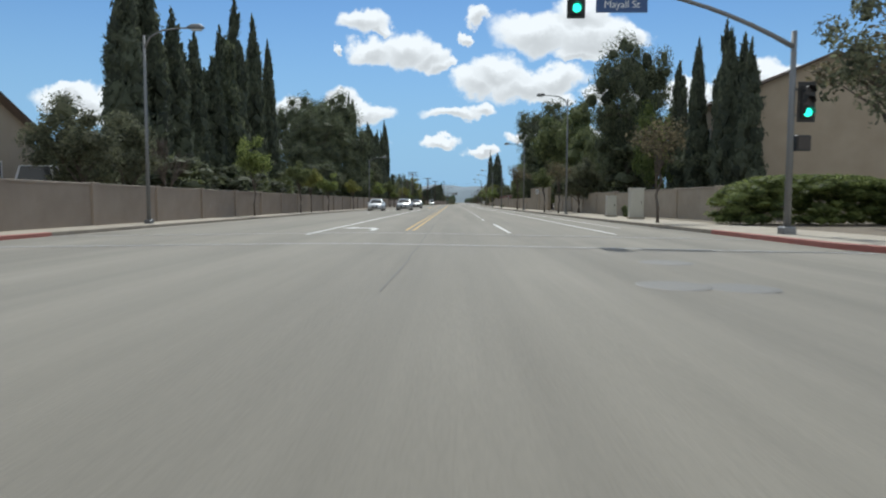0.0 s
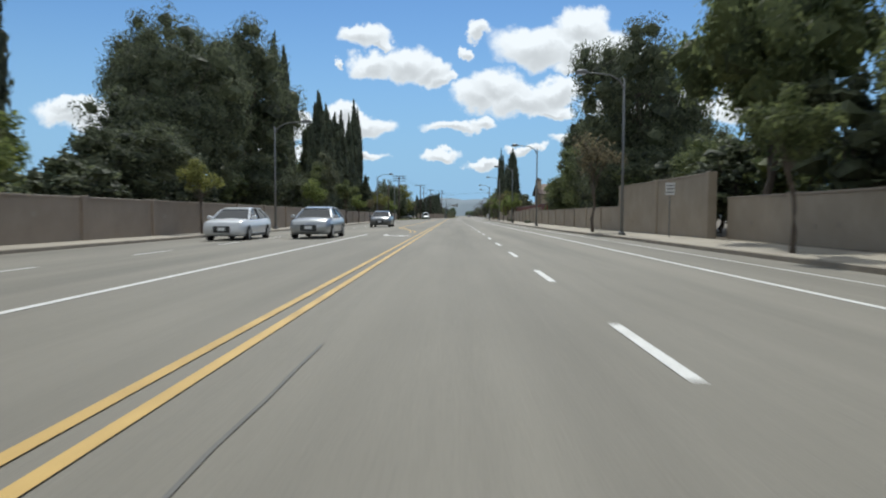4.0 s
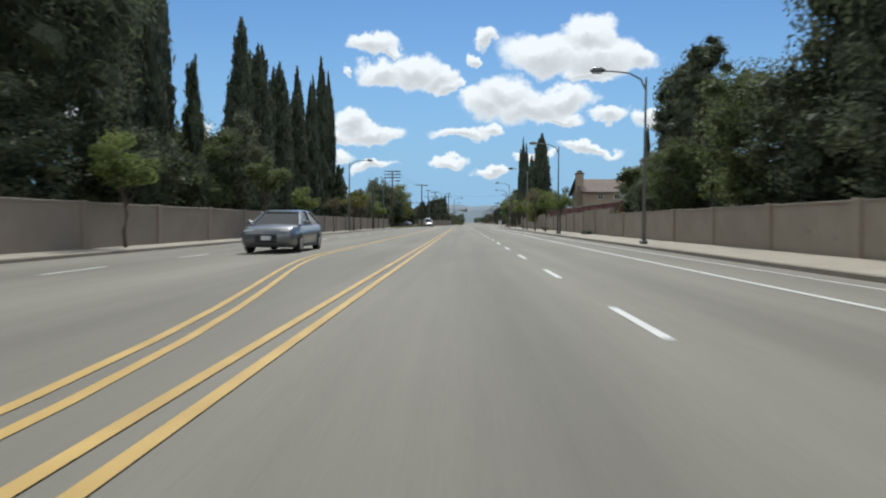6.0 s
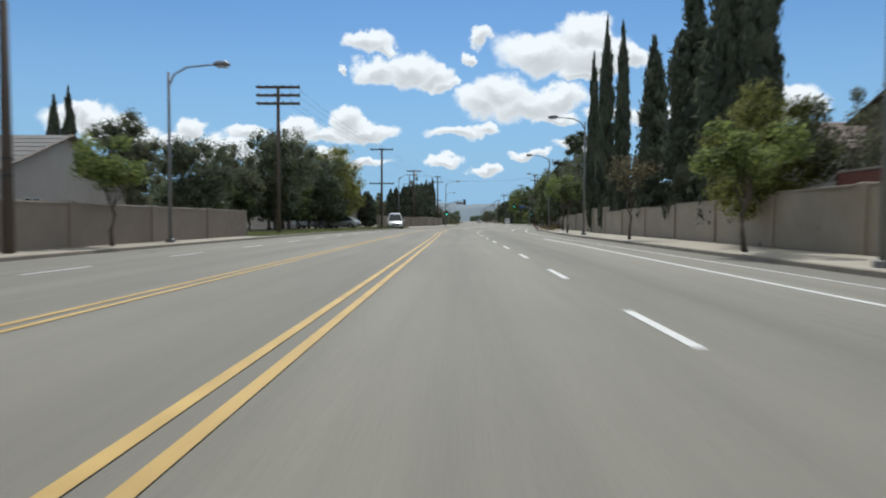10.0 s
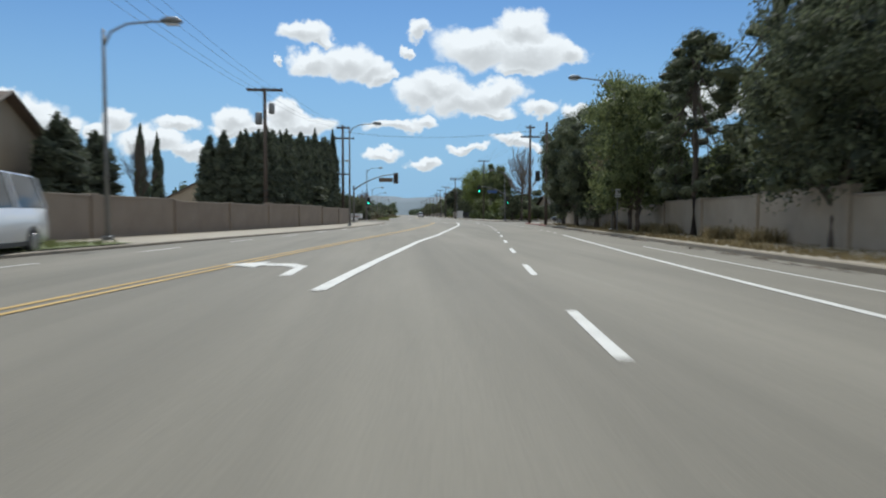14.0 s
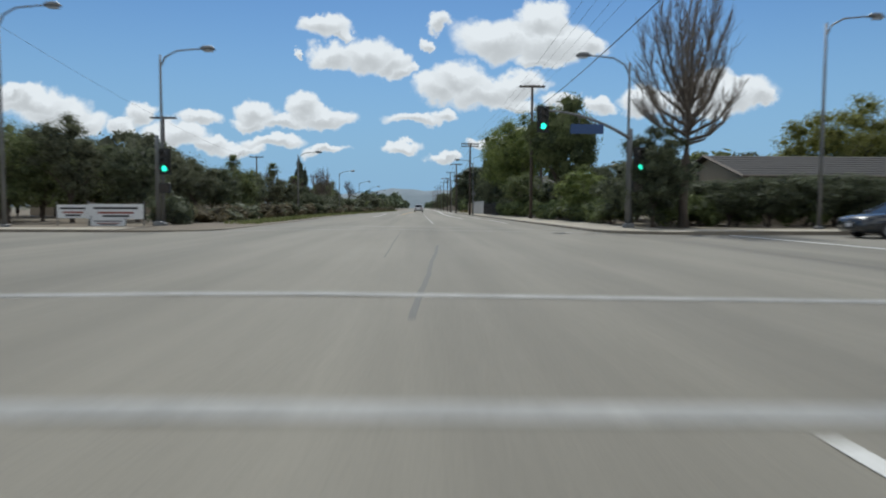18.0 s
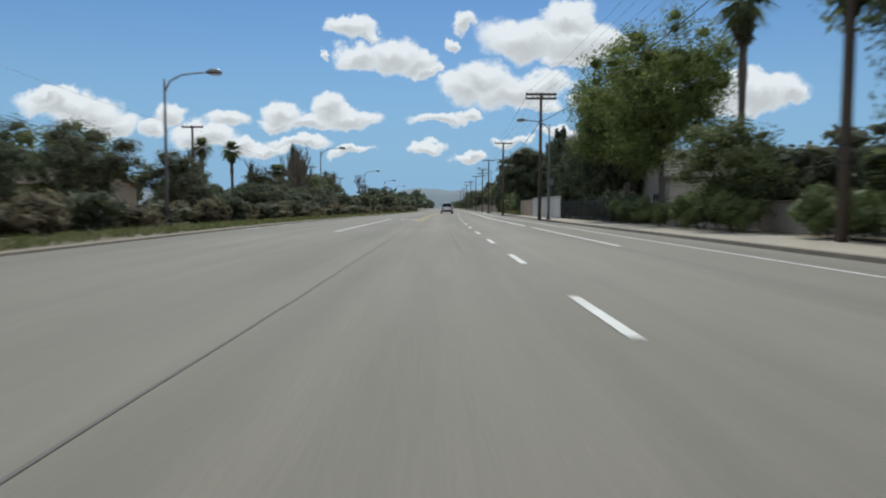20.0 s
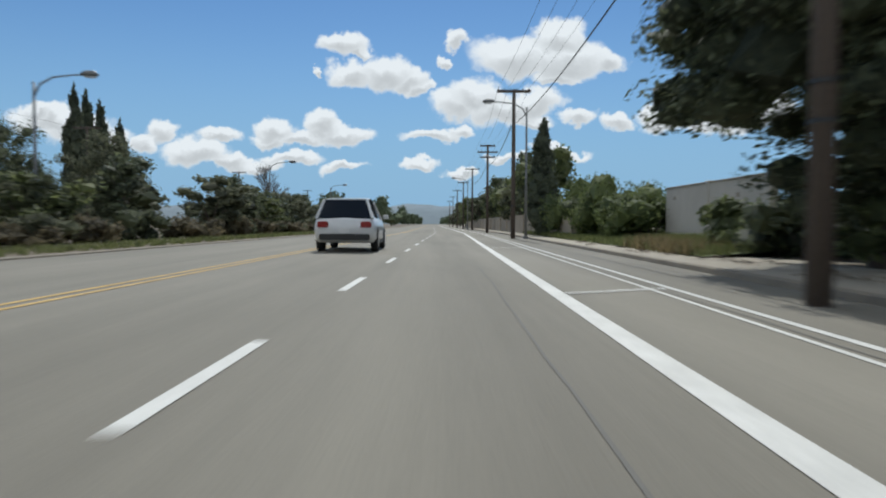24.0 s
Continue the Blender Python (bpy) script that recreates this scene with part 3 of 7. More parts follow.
for du in (-0.13, 0.13):
    marking(lambda y: swing(y) + du + blend(y, (215, 0.0), (232, -0.35), (241, -0.6), (251, -2.0)), steps(24, 250, 2), 0.10, M_YELLOW, "yellow_line", "double yellow line along the middle of the road")
    marking(lambda y: swing(y) + left_u(y) + du, steps(94, 328, 2), 0.10, M_YELLOW, "yellow_line", "double yellow line beside the turning lane")
    solid(-0.75 + du, 414, 900, 0.10, M_YELLOW, "worn double yellow line", "yellow_line")
solid(-2.98, 21, 91, 0.14, M_WHITE, "white line of the turning lane")
marking(lambda y: swing(y) + blend(y, (254, 0.0), (268, 0.08), (278, 0.34), (292, 0.45), (304, 0.68), (326, 0.85)), steps(254, 326, 2.4), 0.19, M_WHITE, "lane_line", "broad white line of the turning lane")
solid(-3.38, 396, 425.6, 0.13, M_WHITE, "white line beside the turning lane")
solid(3.45, 23.4, 32.4, 0.12, M_WHITE, "white lane line at the crossing")


def lane_dash(y, length=2.3):
    marking(lambda q: lane_u(q) + swing(q), [y - length / 2, y, y + length / 2], 0.12, M_WHITE, "lane_dash", "dashed white lane line")


# the spacing drifts a little from stretch to stretch: first centre, last centre, gaps between
for a, b, n in ((40.4, 80.0, 6), (80.0, 99.7, 3), (99.7, 119.9, 3), (119.9, 138.9, 3), (138.9, 158.8, 3), (158.8, 179.0, 3), (179.0, 251.3, 11), (251.3, 289.4, 6), (289.4, 314.1, 4), (314.1, 320, 1), (369.6, 422.1, 8), (422.1, 466.1, 7), (466.1, 798, 50)):
    for i in range(n):
        lane_dash(a + (b - a) * i / n)
marking(lambda y: lane_u(y) + swing(y), steps(319.2, 328, 1.4), 0.12, M_WHITE, "lane_line", "white lane line at the crossing")
dashes(-6.9, 64, 320, "dashed white lane line", 2.0, 6.6)
dashes(-8.4, 400, 800, "dashed white lane line", 1.5, 6.6)
marking(lambda y: cycle_u(y) + swing(y), steps(24, 214, 3), 0.15, M_WHITE, "lane_line", "white line at the edge of the cycle lane")
marking(lambda y: edge_u(y) + swing(y), steps(30, 268, 3), 0.10, M_WHITE, "lane_line", "thin white line at the parking edge")
marking(lambda y: cycle_u(y) + swing(y), steps(246, 280, 3), 0.15, M_WHITE, "lane_line", "white line at the edge of the cycle lane")
dashes(6.75, 282, 328, "short dashed white line", 1.6, 4.1, 1.3)
solid(5.45, 388, 405, 0.14, M_WHITE, "white line of the cycle lane")
solid(5.45, 408, 900, 0.24, M_WHITE, "broad white line of the buffered cycle lane")
solid(7.45, 372, 900, 0.12, M_WHITE, "white line at the parking edge")
solid(7.05, 455, 900, 0.08, M_WHITE, "thin second white line at the parking edge")
for y in range(411, 560, 18):
    verts = [(5.57 + swing(y), y, crown(15.7, y) + 0.006), (7.4 + swing(y), y + 1.2, crown(18.1, y) + 0.006), (7.4 + swing(y), y + 1.35, crown(18.1, y) + 0.006), (5.57 + swing(y), y + 0.15, crown(15.7, y) + 0.006)]
    ob = new("cycle_lane_bar", mesh_of("cycle_lane_bar", verts, [(0, 1, 2, 3)], M_WHITE))
    tagged(ob, "white bar across the cycle lane buffer", "road marking", kind="structure")


def crossline(y, width, x0, x1, label="worn white crosswalk line across the road"):
    xs = steps(x0, x1, 1.5)
    verts = [(x, y + s * width, crown(x, y) + 0.007) for x in xs for s in (-0.5, 0.5)]
    faces = [(2 * i, 2 * i + 2, 2 * i + 3, 2 * i + 1) for i in range(len(xs) - 1)]
    ob = new("crosswalk_line", mesh_of("crosswalk_line", verts, faces, M_WORN))
    tagged(ob, label, "road marking", kind="structure")


crossline(16.3, 0.30, -12.0, 11.4)
crossline(21.9, 0.30, -12.0, 11.4)
crossline(328.4, 0.30, -2.6, 18.9)
crossline(332.6, 0.30, -2.6, 18.9)
crossline(354.6, 0.30, -2.4, 19.2)
crossline(359.0, 0.30, -2.4, 19.2)


def arrow(u, y, bend, flip=1):
    """A left-turn arrow painted in the turning lane."""
    cx = u + swing(y)
    pts = [(0.08, 0), (0.24, 0), (0.24, 1.5), (-0.05, 2.0), (-0.55, 2.05), (-0.55, 2.45), (-1.15, 1.85), (-0.55, 1.25), (-0.55, 1.65), (-0.2, 1.6), (0.08, 1.25)]
    verts = [(cx + flip * px * 1.1, y + flip * py * 1.25, crown(cx, y) + 0.007) for px, py in pts]
    faces = [(0, 1, 2, 10), (10, 2, 3, 9), (9, 3, 4, 8), (7, 8, 4, 5, 6)]
    ob = new("turn_arrow", mesh_of("turn_arrow", verts, faces, M_WHITE))
    tagged(ob, "white left-turn arrow painted on the asphalt", "road marking", kind="structure")


arrow(-1.5, 23.6, 1)
arrow(-1.1, 256, 1)
arrow(-0.5, 321, 1)
arrow(-1.6, 90.5, 1, -1)
arrow(-2.1, 423.5, 1, -1)

# tar-sealed cracks and manhole covers
rnd = random.Random(5)
for u, a, b in ((0.7, 8, 60), (1.2, 120, 150), (4.6, 395, 470), (1.1, 385, 400), (7.2, 415, 470), (0.4, 338, 352), (-0.8, 372, 440)):
    ys = steps(a, b, 0.8)
    off = 0.0
    offs = []
    for y in ys:
        off = off * 0.85 + rnd.uniform(-0.022, 0.022)
        offs.append(off)
    table = dict(zip(ys, offs))
    marking(lambda y: u + table[y] + swing(y), ys, 0.026, M_PATCH, "tar_seal", "dark tar seal along a crack", 0.005)


# a wide sealed crack in the middle of the crossing, and the worn line across the side street's mouth
ys = steps(331.0, 342.6, 0.4)
marking(lambda y: 10.76 + 0.053 * (y - 331.0) + 0.012 * math.sin(1.3 * y) + 0.006 * math.sin(4.3 * y), ys, 0.07, M_PATCH, "tar_seal", "broad dark tar seal across the crossing", 0.005)
verts = [(23.85 + s * 0.12, y, crown(kerb_right(y) + 0.05, y) + 0.004) for y in steps(335.0, 352.6, 1.5) for s in (-1, 1)]
ob = new("crosswalk_line", mesh_of("side_line", verts, [(2 * i, 2 * i + 1, 2 * i + 3, 2 * i + 2) for i in range(len(verts) // 2 - 1)], M_WHITE))
tagged(ob, "white crosswalk line across the side street", "road marking", kind="structure")


def manhole(x, y, r=0.42):
    v = [(0, 0, 0)] + [(r * math.cos(2 * math.pi * k / 20), r * math.sin(2 * math.pi * k / 20), 0) for k in range(20)]
    v += [(1.2 * r * math.cos(2 * math.pi * k / 20), 1.2 * r * math.sin(2 * math.pi * k / 20), -0.012) for k in range(20)]
    f = [(0, k + 1, (k + 1) % 20 + 1) for k in range(20)] + [(k + 1, k + 21, (k + 1) % 20 + 21, (k + 1) % 20 + 1) for k in range(20)]
    ob = new("manhole_cover", mesh_of("manhole_cover", v, f, M_IRON))
    ob.location = (x, y, crown(x, y) + 0.012)
    tagged(ob, "round worn iron manhole cover in the asphalt", "manhole cover")


manhole(5.3, 12.6)
manhole(4.3, 9.1)
manhole(5.1, 9.0)
manhole(-5.0, 318)

# ---- plants ----
rng = np.random.default_rng(11)


def leaf_sheet(name, centres, out, size, mat, aspect=0.5, along=None, tilt=0.8, core=None):
    """One mesh of many small pointed leaves: a bent lozenge at each centre, facing roughly out."""
    n = len(centres)
    nrm = out + rng.normal(0, tilt, (n, 3))
    nrm /= np.linalg.norm(nrm, axis=1)[:, None] + 1e-9
    ax = rng.normal(0, 1, (n, 3)) if along is None else along + rng.normal(0, 0.35, (n, 3))
    ax -= nrm * (ax * nrm).sum(1)[:, None]
    ax /= np.linalg.norm(ax, axis=1)[:, None] + 1e-9
    sd = np.cross(nrm, ax)
    s = size * rng.uniform(0.6, 1.4, (n, 1))
    verts = np.stack([centres - ax * s, centres + sd * s * aspect - nrm * s * 0.15, centres + ax * s, centres - sd * s * aspect - nrm * s * 0.15], 1).reshape(-1, 3)
    faces = np.arange(n * 4).reshape(n, 4)
    me = bpy.data.meshes.new(name)
    nv, nf = n * 4, n
    cv = cf = None
    if core is not None:
        cv, cf = core
        me.vertices.add(nv + len(cv))
        me.vertices.foreach_set("co", np.concatenate([verts, cv]).astype(np.float32).ravel())
        me.loops.add(nf * 4 + len(cf) * 3)
        me.loops.foreach_set("vertex_index", np.concatenate([faces.ravel(), (cf + nv).ravel()]).astype(np.int32))
        me.polygons.add(nf + len(cf))
        me.polygons.foreach_set("loop_start", np.concatenate([np.arange(nf) * 4, nf * 4 + np.arange(len(cf)) * 3]).astype(np.int32))
    else:
        me.vertices.add(nv)
        me.vertices.foreach_set("co", verts.astype(np.float32).ravel())
        me.loops.add(nf * 4)
        me.loops.foreach_set("vertex_index", faces.astype(np.int32).ravel())
        me.polygons.add(nf)
        me.polygons.foreach_set("loop_start", (np.arange(nf) * 4).astype(np.int32))
    me.update(calc_edges=True)
    me.polygons.foreach_set("use_smooth", [False] * len(me.polygons))
    me.materials.append(mat)
    return me


def ico():
    g = (1 + 5 ** 0.5) / 2
    v = np.array([(-1, g, 0), (1, g, 0), (-1, -g, 0), (1, -g, 0), (0, -1, g), (0, 1, g), (0, -1, -g), (0, 1, -g), (g, 0, -1), (g, 0, 1), (-g, 0, -1), (-g, 0, 1)], float)
    v /= np.linalg.norm(v[0])
    f = "0 11 5 0 5 1 0 1 7 0 7 10 0 10 11 1 5 9 5 11 4 11 10 2 10 7 6 7 1 8 3 9 4 3 4 2 3 2 6 3 6 8 3 8 9 4 9 5 2 4 11 6 2 10 8 6 7 9 8 1"
    return v, np.array([int(i) for i in f.split()]).reshape(-1, 3)


ICO_V, ICO_F = ico()


def cores(clumps, k=0.6):
    """Rough dark lumps inside the clumps, so that no sky shows through the thick of a crown."""
    vs, fs = [], []
    for i, (c, r) in enumerate(clumps):
        vs.append(np.array(c) + ICO_V * np.array(r) * k * rng.uniform(0.5, 1.12, (12, 1)))
        fs.append(ICO_F + 12 * i)
    return np.concatenate(vs), np.concatenate(fs)


def clump_leaves(clumps, per, shell=0.35):
    cs, outs = [], []
    for c, r in clumps:
        d = rng.normal(0, 1, (per, 3))
        d /= np.linalg.norm(d, axis=1)[:, None]
        rad = 1.0 - shell * np.abs(rng.normal(0, 1, (per, 1)))
        cs.append(np.array(c) + d * np.array(r) * np.clip(rad, 0.1, 1.25))
        outs.append(d)
    return np.concatenate(cs), np.concatenate(outs)


def limb_shape(h0, tips, r0, seed, trunk_top):
    """A trunk with limbs that bend out to the tips."""
    rr = random.Random(seed)
    wob = [(rr.uniform(-0.12, 0.12) * i * 0.5, rr.uniform(-0.12, 0.12) * i * 0.5) for i in range(5)]
    pts = [(wob[i][0], wob[i][1], trunk_top * i / 4) for i in range(5)]
    shapes = [tube([(0, 0, -0.15)] + pts[1:], [r0 * 1.35, r0, r0 * 0.88, r0 * 0.75, r0 * 0.6], 9)]
    for tip in tips:
        a = Vector(pts[2]).lerp(Vector(pts[4]), rr.uniform(0.2, 1.0))
        b = Vector(tip)
        mid = a.lerp(b, 0.5) + Vector((rr.uniform(-0.2, 0.2), rr.uniform(-0.2, 0.2), rr.uniform(0.0, 0.35))) * (b - a).length * 0.5
        shapes.append(tube([a, a.lerp(mid, 0.5), mid, b], [r0 * 0.45, r0 * 0.34, r0 * 0.25, r0 * 0.08], 6))
    return merge(*shapes)


class Kind:
    """A kind of plant: built once, then copied to its other places."""

    def __init__(self, name, parts, category, base_h, base_w):
        self.name, self.parts, self.category, self.h, self.w, self.first = name, parts, category, base_h, base_w, None

    def put(self, x, y, h, w, label, turn=None, z=0.0, group=""):
        turn = rng.uniform(0, 360) if turn is None else turn
        m = pose(x, y, z, 0, 0, turn) @ Matrix.Diagonal((w / self.w, w / self.w, h / self.h, 1))
        if self.first is None:
            self.first = new(self.name)
            for nm, me in self.parts:
                part(nm, me, self.first)
            ob = self.first
            ob.matrix_basis = m
        else:
            ob = copy_thing(self.first, m)
            ob.matrix_basis = m
        return tagged(ob, label, self.category, group)


def cypress_kind(seed, mat, ragged=0.0):
    global rng
    rng = np.random.default_rng(seed)
    clumps = []
    for z in np.linspace(0.6, 9.5, 38):
        f = z / 10
        r = min(1.0, 0.62 + 1.5 * f) * (1 - f ** 2.6) ** 0.8
        r = max(0.07, r * rng.uniform(0.86, 1.06))
        k = 3 if r > 0.5 else 2 if r > 0.25 else 1
        for j in range(k):
            a = rng.uniform(0, 6.28)
            o = r * 0.45 if k > 1 else 0
            clumps.append(((o * math.cos(a) + rng.normal(0, ragged), o * math.sin(a) + rng.normal(0, ragged), z + rng.uniform(-0.15, 0.15)), (r * 0.62, r * 0.62, 0.55 + r * 0.25)))
    c, o = clump_leaves(clumps, 34, 0.2)
    o[:, 2] *= 0.3
    me = leaf_sheet("crown", c, o, 0.15, mat, 0.3, along=np.array([0, 0, 1.0]) + o * 0.35, tilt=0.5, core=cores(clumps, 0.86))
    tr = mesh_of("trunk", *tube([(0, 0, -0.15), (0, 0, 1.2), (0, 0, 5)], [0.16, 0.12, 0.05], 8), M_BARK)
    return Kind("cypress", [("trunk", tr), ("crown", me)], "tree", 10.0, 1.0)


def broad_kind(name, seed, mat, n_clumps=42, per=165, leaf=0.17, trunk_top=3.0, r0=0.2, low=0.16, flat=1.0, core=0.7, ragged=1.08, category="tree", aspect=0.5, shell=0.42):
    """A broad crown 10 m high and 4 m to each side, of clumps over a limbed trunk."""
    global rng
    rng = np.random.default_rng(seed)
    clumps = []
    for i in range(n_clumps):
        d = rng.normal(0, 1, 3)
        d /= np.linalg.norm(d)
        rad = rng.uniform(0.35, 0.8) if i % 4 else rng.uniform(0.7, 0.92)
        zc, hz = 10 * (low + 1) / 2, 10 * (1 - low) / 2
        c = (d[0] * 4 * rad, d[1] * 4 * rad, zc + d[2] * hz * rad * flat)
        s = rng.uniform(0.75, 1.25) * (1.35 if rad < 0.6 else 0.95) * ragged
        clumps.append((c, (s * 1.15, s * 1.15, s * 0.95)))
    c, o = clump_leaves(clumps, per, shell)
    o[:, 2] += 0.25
    me = leaf_sheet("crown", c, o, leaf, mat, aspect, tilt=0.7, core=cores(clumps, core) if core else None)
    tips = [cl[0] for cl in clumps[: min(9, n_clumps)]]
    tr = mesh_of("trunk", *limb_shape(10, tips, r0, seed, trunk_top), M_BARK, True)
    return Kind(name, [("trunk", tr), ("crown", me)], category, 10.0, 4.0)


def street_kind(seed, mat, per=130, core=0.4):
    """A young street tree 5 m high with a crown 1.8 m to each side."""
    global rng
    rng = np.random.default_rng(seed)
    clumps = []
    for i in range(17):
        d = rng.normal(0, 1, 3)
        d /= np.linalg.norm(d)
        rad = rng.uniform(0.3, 0.85)
        s = rng.uniform(0.42, 0.66)
        clumps.append(((d[0] * 1.55 * rad, d[1] * 1.55 * rad, 3.45 + d[2] * 1.25 * rad), (s, s, s * 0.85)))
    c, o = clump_leaves(clumps, per, 0.38)
    o[:, 2] += 0.3
    me = leaf_sheet("crown", c, o, 0.085, mat, 0.5, tilt=0.8, core=cores(clumps, core) if core else None)
    tr = mesh_of("trunk", *limb_shape(5, [cl[0] for cl in clumps[:8]], 0.075, seed, 2.5), M_BARK, True)
    return Kind("street_tree", [("trunk", tr), ("crown", me)], "tree", 5.0, 1.8)


def shrub_kind(name, seed, mat, per=64, leaf=0.11, category="bush"):
    """A bush 2 m high, 1.5 m to each side, from the ground up."""
    global rng
    rng = np.random.default_rng(seed)
    clumps = []
    for i in range(16):
        a, q = rng.uniform(0, 6.28), rng.uniform(0, 1) ** 0.6
        s = rng.uniform(0.35, 0.6)
        clumps.append(((1.05 * q * math.cos(a), 1.05 * q * math.sin(a), rng.uniform(0.25, 1.55 - 0.55 * q)), (s * 1.15, s * 1.15, s)))
    c, o = clump_leaves(clumps, per, 0.28)
    c[:, 2] = np.maximum(c[:, 2], 0.02)
    o[:, 2] += 0.25
    me = leaf_sheet("foliage", c, o, leaf, mat, 0.5, tilt=0.7, core=cores(clumps, 0.85))
    stems = mesh_of("stem", *merge(*[tube([(0.1 * math.cos(k), 0.1 * math.sin(k), -0.05), (0.5 * math.cos(k), 0.5 * math.sin(k), 0.9)], [0.03, 0.012], 5) for k in range(5)]), M_BARK)
    return Kind(name, [("foliage", me), ("stem", stems)], category, 2.0, 1.5)


def clipped_kind(seed, mat):
    """A clipped hedge 2.6 m high and 4 m to each side, with rounded shoulders."""
    global rng
    rng = np.random.default_rng(seed)
    clumps = []
    for i in range(420):
        x, y = rng.uniform(-3.8, 3.8), rng.uniform(-1.3, 1.3)
        top = 2.35 * math.sqrt(max(0.05, 1 - (abs(x) / 4.1) ** 4)) - 0.22 * abs(y) ** 3
        z = top * (1.0 if i % 2 else rng.uniform(0.1, 1.0))
        clumps.append(((x, y, max(0.25, z - 0.1)), (0.42, 0.4, 0.24)))
    c, o = clump_leaves(clumps, 110, 0.16)
    c[:, 2] = np.maximum(c[:, 2], 0.02)
    o[:, 2] += 0.3
    me = leaf_sheet("foliage", c, o, 0.05, mat, 0.5, tilt=0.7, core=cores(clumps, 0.85))
    stems = mesh_of("stem", *merge(*[tube([(x, 0, -0.05), (x + 0.15, 0.1, 0.9)], [0.04, 0.02], 5) for x in (-3, -2, -1, 0, 1, 2, 3)]), M_BARK)
    return Kind("hedge", [("foliage", me), ("stem", stems)], "hedge", 2.6, 4.0)


def bare_shape(seed, h, r0, spread, levels=4, upright=0.6):
    """A trunk with its limbs, and the twigs that fork from them again and again."""
    rr = random.Random(seed)
    low, high = [], []

    def grow(p, d, length, r, level):
        q = p + d * length * 0.5 + Vector((rr.uniform(-1, 1), rr.uniform(-1, 1), 0)) * length * 0.05
        e = p + d * length
        (low if level < 3 else high).append(tube([p, q, e], [r, r * 0.85, r * 0.68], 6 if level < 2 else 4, caps=False))
        if level >= levels:
            return
        for _ in range(4 if level < 2 else 3):
            nd = (d + Vector((rr.uniform(-1, 1), rr.uniform(-1, 1), rr.uniform(-0.2, upright))) * spread).normalized()
            grow(p.lerp(e, rr.uniform(0.55, 1.0)), nd, length * rr.uniform(0.62, 0.82), r * 0.58, level + 1)
    grow(Vector((0, 0, -0.15)), Vector((0, 0, 1)), h * 0.27, r0, 0)
    return merge(*low), merge(*high)


def elm_kind(seed):
    """A tall leafless tree, 10 m high and 3.2 m to each side: a short trunk, many rising limbs in a rounded crown, branches and fine twigs."""
    rr = random.Random(seed)
    stem = [Vector((rr.uniform(-0.07, 0.07) * k, rr.uniform(-0.07, 0.07) * k, 5.3 * k / 4)) for k in range(5)]
    low = [tube([stem[0] - Vector((0, 0, 0.15))] + stem[1:], [0.30, 0.24, 0.22, 0.2, 0.16], 9)]
    high = []

    def branch(p, d, length, r, sink, bow):
        mid = p + d * length * 0.5 + Vector((rr.uniform(-1, 1), rr.uniform(-1, 1), -0.4)) * length * 0.06
        end = p + d * length + Vector((0, 0, bow * length))
        sink.append(tube([p, mid, end], [r, r * 0.7, r * 0.3], 5 if r > 0.03 else 3, caps=False))
        return mid, end

    for i in range(27):
        f = i / 26
        k = 2.5 + 1.45 * f
        p = stem[int(k)].lerp(stem[min(4, int(k) + 1)], k - int(k))
        a = i * 2.4 + rr.uniform(-0.3, 0.3)
        reach = 3.15 * math.sqrt(max(0.02, 1 - 0.97 * f * f)) * rr.uniform(0.7, 1.0) * min(1.0, 0.8 + f)
        top = 4.0 + 4.9 * f + rr.uniform(-0.4, 0.5)
        tip = Vector((reach * math.cos(a), reach * math.sin(a), top))
        knee = p.lerp(tip, 0.45) + Vector((math.cos(a), math.sin(a), -0.25)) * reach * 0.16
        low.append(tube([p, knee, knee.lerp(tip, 0.6) + Vector((0, 0, 0.12)), tip], [0.075, 0.05, 0.032, 0.012], 6, caps=False))
        run = (tip - knee).normalized()
        size = (tip - p).length
        for j in range(12):
            q = p.lerp(knee, 0.35 + 0.65 * j / 3) if j < 3 else knee.lerp(tip, (j - 3) / 8.5)
            nd = (run * 0.8 + Vector((rr.uniform(-1, 1), rr.uniform(-1, 1), rr.uniform(0.1, 1.0))) * 0.75).normalized()
            ln = size * rr.uniform(0.2, 0.36)
            m2, e2 = branch(q, nd, ln, 0.026, high, 0.16)
            for n in range(8):
                td = (nd + Vector((rr.uniform(-1, 1), rr.uniform(-1, 1), rr.uniform(-0.3, 0.9))) * 0.75).normalized()
                branch(q.lerp(e2, rr.uniform(0.2, 1.0)), td, ln * rr.uniform(0.35, 0.8), 0.0135, high, 0.12)
    return Kind("bare_tree", [("trunk", mesh_of("trunk", *merge(*low), M_BARK, True)), ("twig_crown", mesh_of("twig_crown", *merge(*high), M_TWIG))], "tree", 10.0, 3.2)


def bare_kind(seed, spread=0.55, levels=5):
    low, high = bare_shape(seed, 10, 0.2, spread, levels)
    return Kind("bare_tree", [("trunk", mesh_of("trunk", *low, M_BARK, True)), ("twig_crown", mesh_of("twig_crown", *high, M_BARK))], "tree", 10.0, 4.0)


